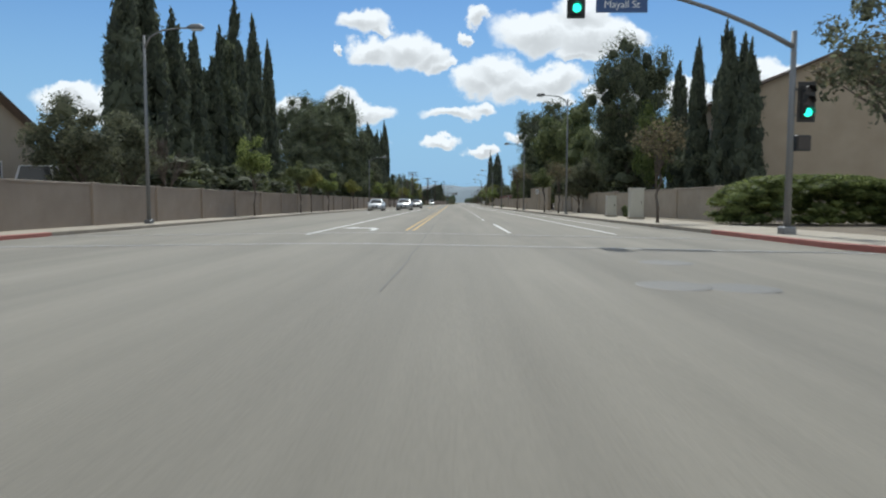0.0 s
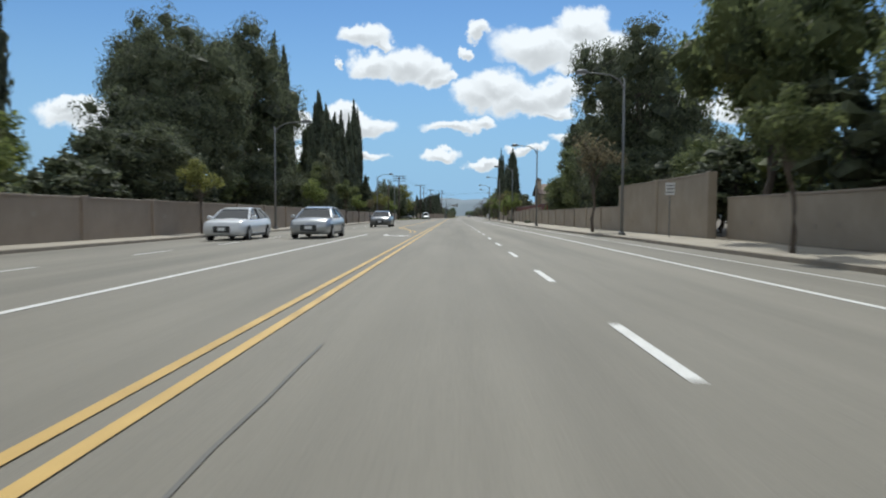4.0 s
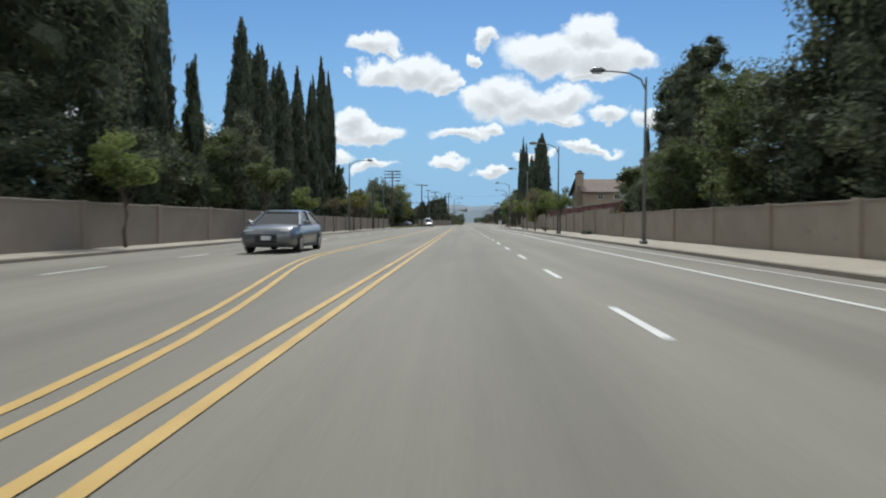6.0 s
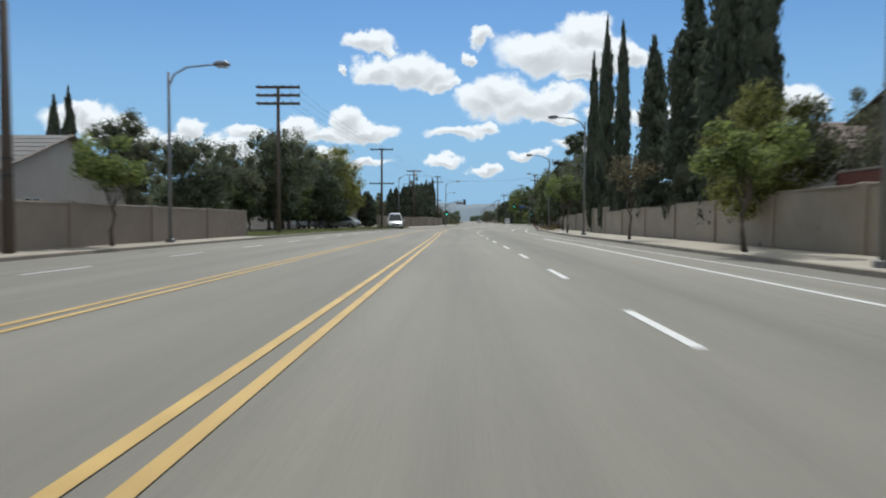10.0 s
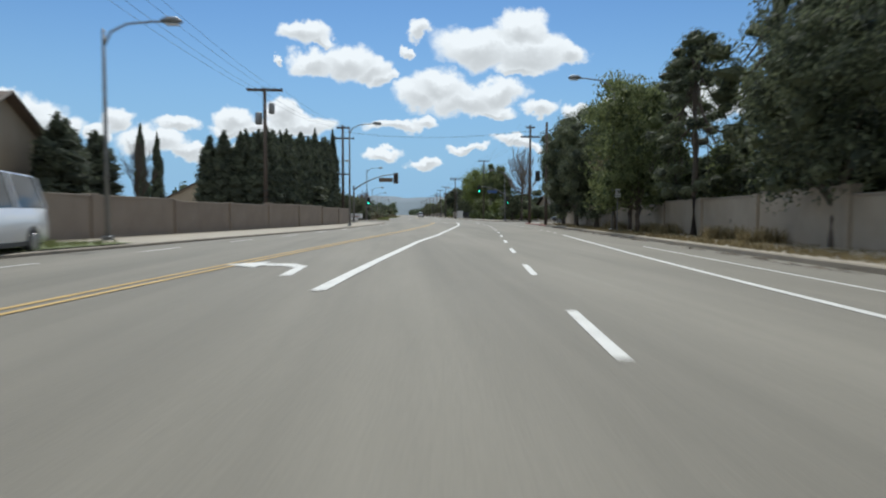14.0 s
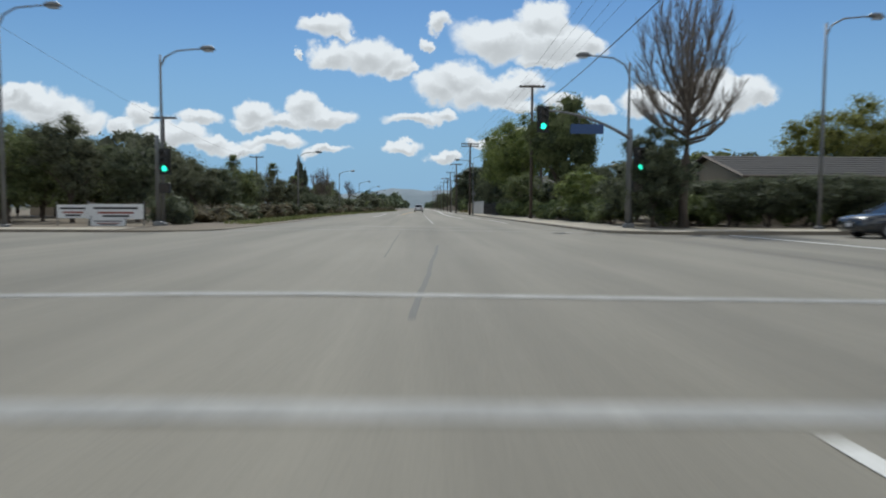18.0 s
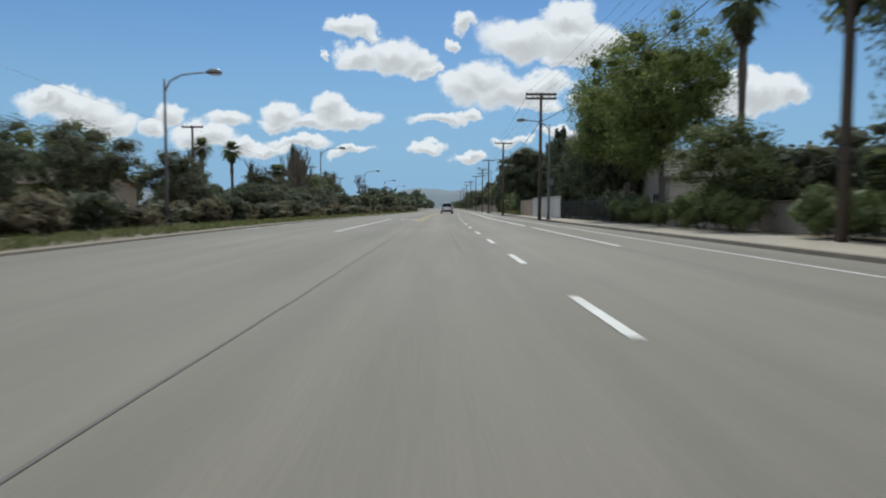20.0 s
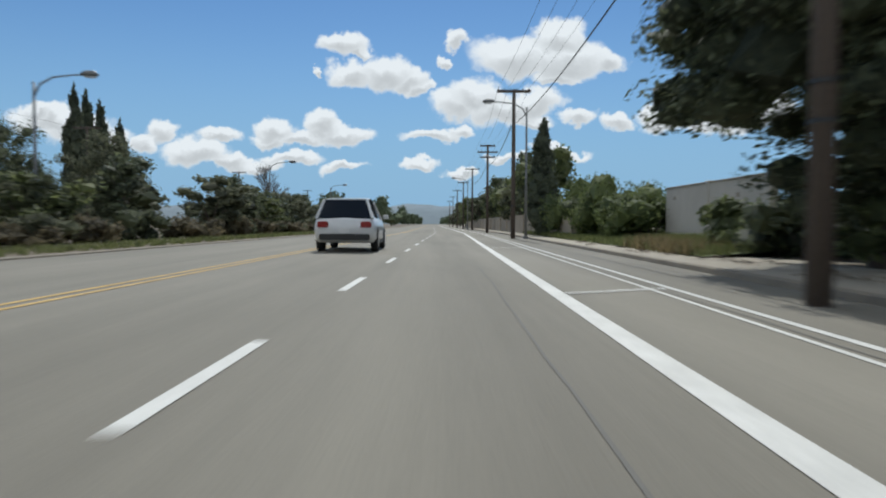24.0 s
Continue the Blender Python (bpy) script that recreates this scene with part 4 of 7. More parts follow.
def palm_kind(seed):
    """A fan palm 10 m high, fronds 2 m to each side."""
    global rng
    rng = np.random.default_rng(seed)
    tr = mesh_of("trunk", *tube([(0, 0, -0.1), (0.05, 0, 3), (0, 0.05, 6), (0, 0, 8.6)], [0.32, 0.25, 0.24, 0.3], 10), M_BARK, True)
    verts, faces = [], []
    for k in range(70):
        a = rng.uniform(0, 6.28)
        el = rng.uniform(-0.9, 1.45)
        d = Vector((math.cos(a) * math.cos(el), math.sin(a) * math.cos(el), math.sin(el)))
        side = d.cross(Vector((0, 0, 1))).normalized() if abs(d.z) < 0.98 else Vector((1, 0, 0))
        base = Vector((0, 0, 8.7)) + d * 0.2
        for j in range(9):
            f = (j - 4) / 4.0
            tip = base + d * (1.75 - 0.35 * abs(f)) + side * f * 0.75 + Vector((0, 0, -0.25 - 0.25 * rng.uniform()))
            mid = base + d * 0.85 + side * f * 0.22
            w = side * 0.05
            n = len(verts)
            verts += [base, mid - w, tip, mid + w]
            faces.append((n, n + 1, n + 2, n + 3))
    me = mesh_of("frond_crown", verts, faces, M_MIDLEAF)
    skirt_c, skirt_o = clump_leaves([((0, 0, 7.7), (0.55, 0.55, 0.8))], 400, 0.2)
    sk = leaf_sheet("frond_skirt", skirt_c, skirt_o, 0.3, M_DRYLEAF, 0.15, along=np.array([0, 0, -1.0]))
    return Kind("palm_tree", [("trunk", tr), ("frond_crown", me), ("frond_skirt", sk)], "palm tree", 10.0, 2.0)


def pine_kind(seed, mat):
    """A tall pine 12 m high: layered, ragged boughs, 4 m to each side."""
    global rng
    rng = np.random.default_rng(seed)
    clumps, tips = [], []
    for i in range(64):
        z = rng.uniform(2.2, 11.6)
        reach = 4.0 * (1 - (max(0.0, z - 3) / 9.6) ** 1.6) * rng.uniform(0.35, 1.0) + 0.25
        a = rng.uniform(0, 6.28)
        c = (reach * math.cos(a), reach * math.sin(a), z + 0.12 * reach)
        clumps.append((c, (1.0, 1.0, 0.5)))
        if i % 3 == 0:
            tips.append(c)
    c, o = clump_leaves(clumps, 130, 0.4)
    o[:, 2] += 0.4
    me = leaf_sheet("crown", c, o, 0.15, mat, 0.22, tilt=0.8, core=cores(clumps, 0.7))
    tr = mesh_of("trunk", *limb_shape(12, tips, 0.24, seed, 10.5), M_BARK, True)
    return Kind("pine_tree", [("trunk", tr), ("crown", me)], "tree", 12.0, 4.0)


CYP = [cypress_kind(s, M_CYPRESS, 0.03) for s in (1, 2, 3)]
CYP_RAGGED = cypress_kind(4, M_DARKLEAF, 0.14)
DARK = [broad_kind("evergreen_tree", s, M_DARKLEAF, 48, 300, leaf=0.115) for s in (21, 22)]
DARK_LOW = broad_kind("evergreen_tree", 23, M_DARKLEAF, 64, 250, leaf=0.105, core=0.44, low=0.08, trunk_top=2.0)
MID = [broad_kind("broadleaf_tree", s, M_MIDLEAF, 48, 290, leaf=0.115) for s in (31, 32)]
MID_LOW = broad_kind("broadleaf_tree", 33, M_MIDLEAF, 64, 250, leaf=0.105, core=0.42, low=0.08, trunk_top=2.0)
BRIGHT = broad_kind("broadleaf_tree", 41, M_BRIGHTLEAF, 46, 260, leaf=0.12, core=0.55)
OLIVE = [broad_kind("broadleaf_tree", s, M_OLIVELEAF, 46, 230, leaf=0.12, core=0.5, ragged=0.98) for s in (51, 52)]
AIRY = broad_kind("airy_tree", 61, M_OLIVELEAF, 30, 120, core=0.0, ragged=0.75, trunk_top=5.0, low=0.25, leaf=0.14)
ROUND = broad_kind("evergreen_tree", 24, M_DARKLEAF, 110, 300, leaf=0.085, core=0.6, low=0.02, trunk_top=2.0, ragged=0.84)
ROUND_FINE = broad_kind("evergreen_tree", 25, M_DARKLEAF, 190, 290, leaf=0.075, core=0.7, low=0.05, trunk_top=3.0, r0=0.3, ragged=0.76)
FAR_KINDS = [broad_kind("verge_tree", 55 + i, m, 30, 46, leaf=0.29, core=0.7, low=0.05, trunk_top=2.0) for i, m in enumerate((M_MIDLEAF, M_DARKLEAF, M_OLIVELEAF))]
GUM = broad_kind("eucalyptus_tree", 62, M_DARKLEAF, 90, 380, core=0.5, ragged=0.92, trunk_top=6.0, low=0.12, leaf=0.09, aspect=0.3)
PEPPER = broad_kind("pepper_tree", 63, M_YELLOWLEAF, 84, 230, core=0.4, ragged=0.9, shell=0.5, trunk_top=3.0, low=0.1, leaf=0.105, aspect=0.32)
PEPPER_HIGH = broad_kind("pepper_tree", 65, M_BRIGHTLEAF, 104, 330, core=0.34, ragged=0.9, shell=0.42, trunk_top=4.2, low=0.26, leaf=0.085, aspect=0.34)
PEPPER_LIGHT = broad_kind("pepper_tree", 64, M_YELLOWLEAF, 80, 230, core=0.36, ragged=0.95, shell=0.45, trunk_top=3.0, low=0.1, leaf=0.12, aspect=0.3)
STREET = [street_kind(71, M_BRIGHTLEAF, 190, 0.0), street_kind(72, M_MIDLEAF, 190, 0.0), street_kind(73, M_YELLOWLEAF, 170, 0.0)]
STREET_DRY = street_kind(74, M_DRYLEAF, 70, 0.0)
SHRUB = [shrub_kind("bush", 81, M_DARKLEAF), shrub_kind("bush", 82, M_MIDLEAF), shrub_kind("bush", 83, M_OLIVELEAF)]
HEDGE = shrub_kind("hedge", 84, M_HEDGE, 230, 0.055, "hedge")
HEDGE_BOX = clipped_kind(85, M_BRIGHTLEAF)
SHRUB_DRY = shrub_kind("bush", 86, M_DRYLEAF)
BARE = [bare_kind(91, 0.55), bare_kind(92, 0.65)]
BARE_UP = elm_kind(97)
PALM = palm_kind(95)
PINE = pine_kind(96, M_DARKLEAF)
rng = np.random.default_rng(7)

# tall cypresses behind the wall of the first block, x about -22
k = 0
for y, h, w in ((49, 17.5, 1.3), (50.6, 18, 1.3), (52.4, 18.5, 1.4), (55, 16, 1.3), (57.3, 16.8, 1.2), (59.5, 15.5, 1.2), (61.8, 16.2, 1.0), (64, 14, 1.2), (66.5, 15.2, 1.2),
                (71.5, 19, 1.2), (73.5, 22.6, 1.2), (76, 19, 1.1), (80.2, 22.4, 1.1), (82.9, 23, 1.1), (86, 18, 1.1), (89.5, 21.8, 1.0)):
    CYP[k % 3].put(-22 - (k % 2) * 0.9, y, h, w * 1.5, "tall dark Italian cypress behind the block wall", group="cypresses behind the wall")
    k += 1
CYP_RAGGED.put(-21.4, 69.5, 17.8, 1.5, "thin grey-green conifer among the cypresses")
# second group
for y, h, w in ((148.2, 15.6, 1.0), (150.6, 16.8, 1.1), (153, 15, 1.1), (157, 15.8, 1.1), (160.6, 15.4, 1.0), (164.1, 15.1, 1.0), (168, 13.5, 1.0),
                (170.9, 17.2, 0.9), (174.5, 15.9, 0.9), (178.9, 17.3, 0.9), (180.9, 20.4, 0.95), (183.2, 16.5, 0.9), (185.2, 19.0, 0.95)):
    CYP[k % 3].put(-17.0 - (k % 2) * 0.7, y, h * 1.12, w * 1.55, "tall dark Italian cypress behind the block wall", group="cypresses behind the wall")
    k += 1
CYP_RAGGED.put(-16.5, 137, 12.2, 0.9, "thin conifer with ragged foliage beside the cypresses")
CYP_RAGGED.put(-15.4, 183.6, 8.8, 1.5, "dark conifer with a bent ragged top")
for i in range(14):
    CYP[i % 3].put(-24.6 - (i % 3) * 0.5, 55.0 + i * 2.7, 12.5 + (i * 37 % 50) / 10, 1.7, "tall dark Italian cypress behind the block wall", group="cypresses behind the wall")
    CYP[(i + 1) % 3].put(-19.4 - (i % 2) * 0.6, 154.0 + i * 2.1, 14.0 + (i * 53 % 40) / 10, 1.7, "tall dark Italian cypress behind the block wall", group="cypresses behind the wall")
# clipped cypress row before the crossing, and its return at the near end
ROW_LABEL = "dense dark cypress in a row behind the wall"
for i in range(20):
    y = 298.2 + 1.38 * i
    h = 7.3 + 0.085 * (y - 298) + 0.35 * math.sin(2.3 * i) + (1.2 if i in (13, 19) else 0.0)
    CYP[i % 3].put(-7.5 + 0.118 * (y - 298) + 0.15 * math.sin(1.7 * i), y, h, 1.05 if i in (13, 19) else 1.45, ROW_LABEL, group="cypress row before the crossing")
for i in range(13):
    y = 300.0 + 2.0 * i
    CYP[(i + 1) % 3].put(-9.0 + 0.118 * (y - 298), y, 7.4 + 0.07 * (y - 298), 1.5, ROW_LABEL, group="cypress row before the crossing")
for x, h in ((-8.9, 7.2), (-10.2, 7.4), (-11.3, 6.9)):
    CYP[int(h * 10) % 3].put(x, 298.6, h, 1.4, ROW_LABEL, group="cypress row before the crossing")
for x, y, h in ((-13.5, 281.0, 6.4), (-13.2, 283.6, 6.0), (-12.8, 278.5, 6.2)):
    CYP[k % 3].put(x, y, h * 0.9, 1.6, "dense dark cypress beside a house", group="cypresses beside the house")
    k += 1
# right-hand cypresses
for x, y, h, w in ((19.6, 55.3, 12.0, 0.95), (19.6, 51.2, 12.6, 0.8), (20.3, 48.0, 13.0, 0.9), (20.0, 46.5, 12.4, 0.9), (21.3, 47.3, 12.0, 0.9), (20.6, 44.6, 11.0, 0.9),
                   (23.0, 171.0, 12.2, 0.5), (23.0, 166.2, 10.2, 0.5), (14.6, 202.1, 14.6, 0.9), (14.3, 205.2, 14.6, 0.8), (15.0, 206.4, 15.4, 1.7), (14.9, 212.0, 14.8, 1.5), (14.6, 218.2, 13.2, 1.2),
                   (14.2, 225.4, 16.0, 0.7)):
    CYP[k % 3].put(x, y, h * 1.03, w * 1.25, "slender dark cypress rising over the yards", group="yard cypresses")
    k += 1
for x, y, h, w in ((14.0, 230.2, 17.6, 0.8), (13.9, 234.9, 16.2, 0.7), (23.0, 509.0, 9.0, 1.2),
                   (-24.5, 529.0, 15.2, 1.3), (-24.5, 531.8, 15.4, 1.3), (-24.5, 534.9, 14.6, 1.3), (-24.0, 538.5, 13.0, 1.3), (-21.0, 482.0, 8.0, 0.6), (-21.8, 484.0, 7.4, 0.6), (-30, 226, 11.2, 0.7), (-30, 224, 10.4, 0.7), (-28, 330, 11.5, 0.8), (-27, 333, 10.8, 0.8)):
    CYP[k % 3].put(x, y, h * 1.03, w * 1.25, "slender dark cypress rising over the yards", group="yard cypresses")
    k += 1

# big trees, first stretch
GUM.put(-24, 114, 20.5, 5.6, "large dark eucalyptus behind the wall")
GUM.put(-25, 135, 23, 6.0, "large dark eucalyptus behind the wall")
GUM.put(-20, 108.4, 17.5, 6.2, "huge dark eucalyptus leaning over the wall")
GUM.put(-20, 124.5, 23, 6.8, "huge dark eucalyptus leaning over the wall")
DARK_LOW.put(-18.5, 118, 8, 4.5, "dense dark evergreen behind the wall")
DARK_LOW.put(-18.5, 131, 7.5, 4.0, "dense dark evergreen behind the wall")
for x, y, h, w in ((-18.5, 147.0, 9.4, 3.0), (-18.8, 141.0, 9.0, 3.0), (-20.5, 152.5, 9.0, 3.0)):
    DARK_LOW.put(x, y, h, w, "dense dark evergreen behind the wall", group="evergreens behind the wall")
for i, y in enumerate((130.5, 132.6, 134.8, 137.0)):
    CYP[i % 3].put(-18.6 - 0.4 * (i % 2), y, 20.5 + (i * 7 % 4) * 0.4, 1.5, "tall dark Italian cypress behind the block wall", group="cypresses behind the wall")
DARK_LOW.put(17.2, 117.5, 13.0, 3.6, "large dark evergreen leaning over the wall")
DARK_LOW.put(-18.5, 97, 7.5, 4.0, "dense dark evergreen behind the wall")
DARK_LOW.put(-21, 103, 11, 4.5, "dense dark evergreen behind the wall")
OLIVE[0].put(-16.9, 144.8, 10.0, 3.5, "leafy grey-green tree before the cypresses")
MID_LOW.put(-17.6, 137.5, 7.6, 2.8, "leafy grey-green tree before the cypresses")
MID_LOW.put(-18, 141.4, 8.6, 3.4, "leafy grey-green tree against the cypresses")
OLIVE[0].put(-17.5, 34.5, 6.9, 2.6, "loose olive-green tree over the wall")
OLIVE[1].put(-17.5, 39.0, 6.0, 2.2, "loose olive-green tree over the wall")
BARE[1].put(-16.5, 42.5, 6.6, 2.4, "thinly leaved tree by the lamp post")
DARK_LOW.put(-24, 44, 5.5, 3.2, "dark bush mass behind the wall")
DARK_LOW.put(-24, 60, 7, 4.0, "dark evergreen below the cypresses")
DARK_LOW.put(-24, 72, 7, 4.0, "dark evergreen below the cypresses")
DARK_LOW.put(-24, 84, 7, 4.0, "dark evergreen below the cypresses")
GUM.put(17.4, 62.6, 17.6, 4.2, "tall dark shaggy tree behind the wall")
PINE.put(18.5, 66, 10.5, 3.2, "dark conifer behind the wall")
MID[0].put(15.4, 84.0, 13.6, 4.2, "broad green tree behind the wall")
MID[1].put(16.2, 73.0, 9.5, 3.0, "broad green tree behind the wall")
OLIVE[0].put(13.8, 66.5, 5.8, 2.2, "brownish-green tree over the pavement")
BRIGHT.put(18.2, 56.5, 9.3, 2.2, "fresh green tree beside the cypresses")
DARK_LOW.put(21.5, 52, 7.0, 3.2, "dark evergreen beneath the cypresses")
DARK[1].put(20, 78, 11, 3.6, "dark evergreen behind the wall")
GUM.put(18.0, 114.0, 19.5, 6.6, "huge spreading dark tree leaning over the wall")
DARK_LOW.put(15.8, 118.5, 8.8, 3.4, "dense dark tree at the wall")
MID_LOW.put(15.5, 124.5, 9.0, 3.0, "dense green tree at the wall")
PINE.put(16.5, 134.2, 12.6, 2.8, "tall dark pine at the wall")
MID_LOW.put(15.0, 134.5, 6.5, 2.6, "dense green tree at the wall")
DARK[1].put(18.6, 142.0, 14.6, 3.2, "tall dense dark evergreen")
PINE.put(18.0, 141.4, 12.5, 3.4, "tall ragged dark pine")
DARK_LOW.put(15.6, 140.5, 6.0, 2.5, "dark evergreen at the wall")
for x, y, h, w in ((16.5, 108.0, 7.5, 3.4), (19.0, 112.0, 10.0, 4.2), (15.8, 112.5, 8.0, 3.2), (22.5, 117.0, 12.0, 4.5)):
    DARK_LOW.put(x, y, h, w, "dense dark undergrowth tree behind the wall", group="undergrowth behind the wall")
DARK_LOW.put(20.5, 106, 8.5, 3.6, "dense dark tree behind the wall")
MID_LOW.put(17.0, 96.0, 6.0, 2.4, "yellow-green tree over the wall")
MID_LOW.put(18.5, 90.0, 6.0, 2.4, "green tree over the wall")
# middle stretch
AIRY.put(15.0, 254.5, 10.0, 1.8, "thin grey tree behind the wall")
OLIVE[1].put(-16.2, 208.0, 6.8, 2.3, "light olive-green tree over the wall")
DARK_LOW.put(-16.6, 184.0, 6.6, 2.3, "dark bushy tree at the end of the cypress row")
DARK_LOW.put(-15.6, 185.8, 4.6, 1.6, "dark bushy tree over the wall")
for x, y, h, w in ((-17.5, 220.2, 8.0, 3.0), (-17.5, 228.5, 8.0, 3.0), (-16.0, 236.0, 10.5, 3.4), (-16.5, 243.0, 11.0, 3.6), (-15.0, 249.5, 9.5, 3.4)):
    (DARK_LOW if k % 2 else OLIVE[k % 2]).put(x, y, h, w, "dense dark grey-green tree behind the verge", group="trees behind the verge")
    DARK_LOW.put(x - 1.5, y + 3, h * 0.6, w, "dense dark understorey tree", group="trees behind the verge")
    k += 1
PEPPER_LIGHT.put(-14.2, 258.0, 11.0, 4.4, "drooping yellow-green pepper tree over a driveway")
AIRY.put(-18.5, 251.0, 12.5, 3.4, "airy tree with thin foliage by the driveway")
PEPPER_LIGHT.put(-14.5, 266.0, 8.0, 2.6, "drooping pepper tree before a house")
BARE[1].put(-11.5, 284.6, 6.8, 1.8, "leafless tree behind the wall")
PEPPER_LIGHT.put(13.8, 199.9, 6.8, 2.9, "yellow-green tree with fine drooping leaves over the wall")
AIRY.put(15.5, 197.0, 6.2, 1.8, "thin grey tree over the wall")
for x, y, h, w, kd, lab in ((17.0, 276.4, 9.6, 2.4, PINE, "dark pine with ragged boughs"), (16.5, 282.5, 9.0, 3.0, MID_LOW, "dense green tree at the wall"), (16.0, 264.8, 8.2, 2.8, DARK_LOW, "dense dark tree at the wall"),
                            (13.2, 247.8, 6.9, 2.7, STREET[0], "broad olive-green street tree before the wall"), (17.0, 249.0, 6.6, 2.6, OLIVE[0], "broad olive-green tree over the wall"), (16.6, 255.5, 6.8, 2.6, OLIVE[1], "broad olive-green tree over the wall"), (20.0, 285.0, 10.4, 3.0, PINE, "tall dark pine behind the wall"), (17.5, 258.0, 10.8, 2.2, AIRY, "thin bare-topped tree behind the wall"), (18.5, 268.5, 14.0, 4.2, PINE, "large dark pine leaning over the wall"), (19.5, 271.0, 11.5, 3.6, DARK_LOW, "large dark evergreen behind the wall"),
                            (18.6, 289.5, 10.5, 3.9, MID_LOW, "huge dense green tree beside the pavement"), (18.6, 297.0, 9.6, 3.5, ROUND, "huge dense dark tree beside the pavement"), (19.2, 305.0, 10.9, 3.4, ROUND, "huge dense dark tree beside the pavement"),
                            (20.2, 313.5, 11.4, 3.0, ROUND, "dense dark tree beside the corner"), (22.5, 301.0, 11, 4.0, DARK_LOW, "huge dense dark tree")):
    kd.put(x, y, h, w, lab)
# after the crossing, left: a long run of rough trees and bushes
for i, y in enumerate(range(484, 640, 6)):
    kd = FAR_KINDS[(0, 1, 2, 2, 1)[i % 5]]
    kd.put(kerb_left(y) - 5.0 - 3.0 * rng.uniform(), y + rng.uniform(-2, 2), rng.uniform(3.2, 5.0), rng.uniform(2.2, 3.0), "rough dusty tree behind the verge", group="trees along the verge")
ROUGH = (OLIVE[0], MID_LOW, OLIVE[1], DARK_LOW)
for i, (x, y, h, w) in enumerate(((-15.5, 363.0, 5.0, 2.5), (-12.4, 364.5, 5.3, 2.4), (-9.6, 366.0, 6.4, 2.5), (-6.6, 368.0, 5.4, 2.3), (-4.6, 372.5, 4.6, 2.0), (-13.5, 370.0, 6.4, 2.8),
                                  (-8.6, 374.0, 6.2, 2.6), (-5.2, 379.0, 4.8, 2.2), (-9.0, 383.0, 6.0, 2.6), (-5.4, 386.5, 4.6, 2.2), (-12.5, 389.0, 6.6, 2.8), (-6.4, 394.0, 5.0, 2.4),
                                  (-6.0, 402.0, 5.2, 2.4), (-9.5, 406.0, 5.6, 2.6), (-6.0, 411.0, 4.4, 2.2), (-7.5, 418.0, 4.2, 2.2), (-17.0, 366.0, 6.0, 3.0), (-18.5, 374.0, 7.0, 3.2))):
    ROUGH[i % 4].put(x, y, h, w, "dense olive-green tree behind the corner verge", group="trees behind the verge")
for i, y in enumerate(range(424, 486, 5)):
    ROUGH[(3, 0, 3, 2)[i % 4]].put(kerb_left(y) - 5.4 - 2.2 * rng.uniform(), y, rng.uniform(2.6, 3.6), rng.uniform(1.8, 2.4), "rough dark olive bush behind the verge", group="bushes along the verge")
for i, y in enumerate(range(362, 600, 4)):
    (SHRUB[0], SHRUB_DRY, SHRUB[2], SHRUB_DRY)[i % 4].put(kerb_left(y) - 3.4 - 1.4 * rng.uniform(), y + rng.uniform(-1.5, 1.5), rng.uniform(1.2, 2.2), rng.uniform(1.4, 2.0), "dusty green roadside bush behind the verge", group="roadside bushes")
for i, (x, y) in enumerate(((-22, 372), (-19, 384), (-24, 392), (-17, 410), (-25, 404))):
    FAR_KINDS[(0, 2, 1)[i % 3]].put(x, y, 7.2, 3.6, "broad green tree behind the verge", group="trees behind the verge")
for i in range(8):
    FAR_KINDS[(0, 2, 0, 1)[i % 4]].put(-28 + i * 1.9, 386 + (i % 3) * 3.0, 7.4 + (i % 3) * 0.7, 3.4, "broad green tree behind the corner", group="trees behind the verge")
DARK_LOW.put(28.0, 364.0, 3.0, 2.4, "dark tree before the corner house")
DARK_LOW.put(34.0, 361.5, 3.4, 2.6, "dark bushy tree before the corner house")
DARK_LOW.put(40.0, 361.5, 3.0, 2.6, "dark bushy tree before the corner house")
for x, h, w in ((27.6, 3.0, 1.7), (29.8, 3.2, 1.8), (32.2, 3.1, 1.8), (34.6, 3.2, 1.9), (37.2, 3.0, 1.8)):
    DARK_LOW.put(x, 360.6, h, w, "tall dark hedge bush before the corner house", group="corner hedge")
MID_LOW.put(25.0, 318.5, 6.4, 3.0, "yellow-green tree at the corner lot")
PEPPER.put(28.5, 314.5, 7.4, 4.0, "feathery green tree at the corner lot")
MID_LOW.put(33.0, 322.0, 6.0, 3.4, "green tree at the corner lot")
for x, y, h, w, kd in ((-8.6, 464.0, 5.9, 2.9, MID_LOW), (-11.2, 482.0, 6.4, 3.4, MID_LOW), (-10.4, 447.5, 5.6, 2.0, DARK_LOW), (-12.0, 460.0, 5.6, 3.0, DARK_LOW), (-7.4, 471.0, 4.6, 2.4, OLIVE[0]), (-12.5, 496.0, 8.4, 3.6, DARK_LOW), (-13.0, 512.0, 8.6, 3.8, OLIVE[1])):
    kd.put(x, y, h, w, "broad grey-green tree among the bushes", group="trees along the verge")
BARE[0].put(-12.5, 433.0, 8.6, 3.0, "leafless tree among the bushes")
BARE_UP.put(-6.6, 450.6, 8.4, 2.5, "tall leafless tree among the bushes", 75)
BARE[0].put(-10.5, 447.0, 8.2, 2.6, "leafless tree among the bushes")
BARE[1].put(-13.0, 566.0, 14.0, 4.6, "tall leafless tree far down the road")
PALM.put(-37.6, 506, 14.8, 3.0, "tall fan palm over the roofs")
PALM.put(-21, 502.4, 9.2, 2.6, "stout fan palm among the bushes")
PALM.put(-18.5, 489.0, 8.4, 2.8, "stout fan palm among the bushes")
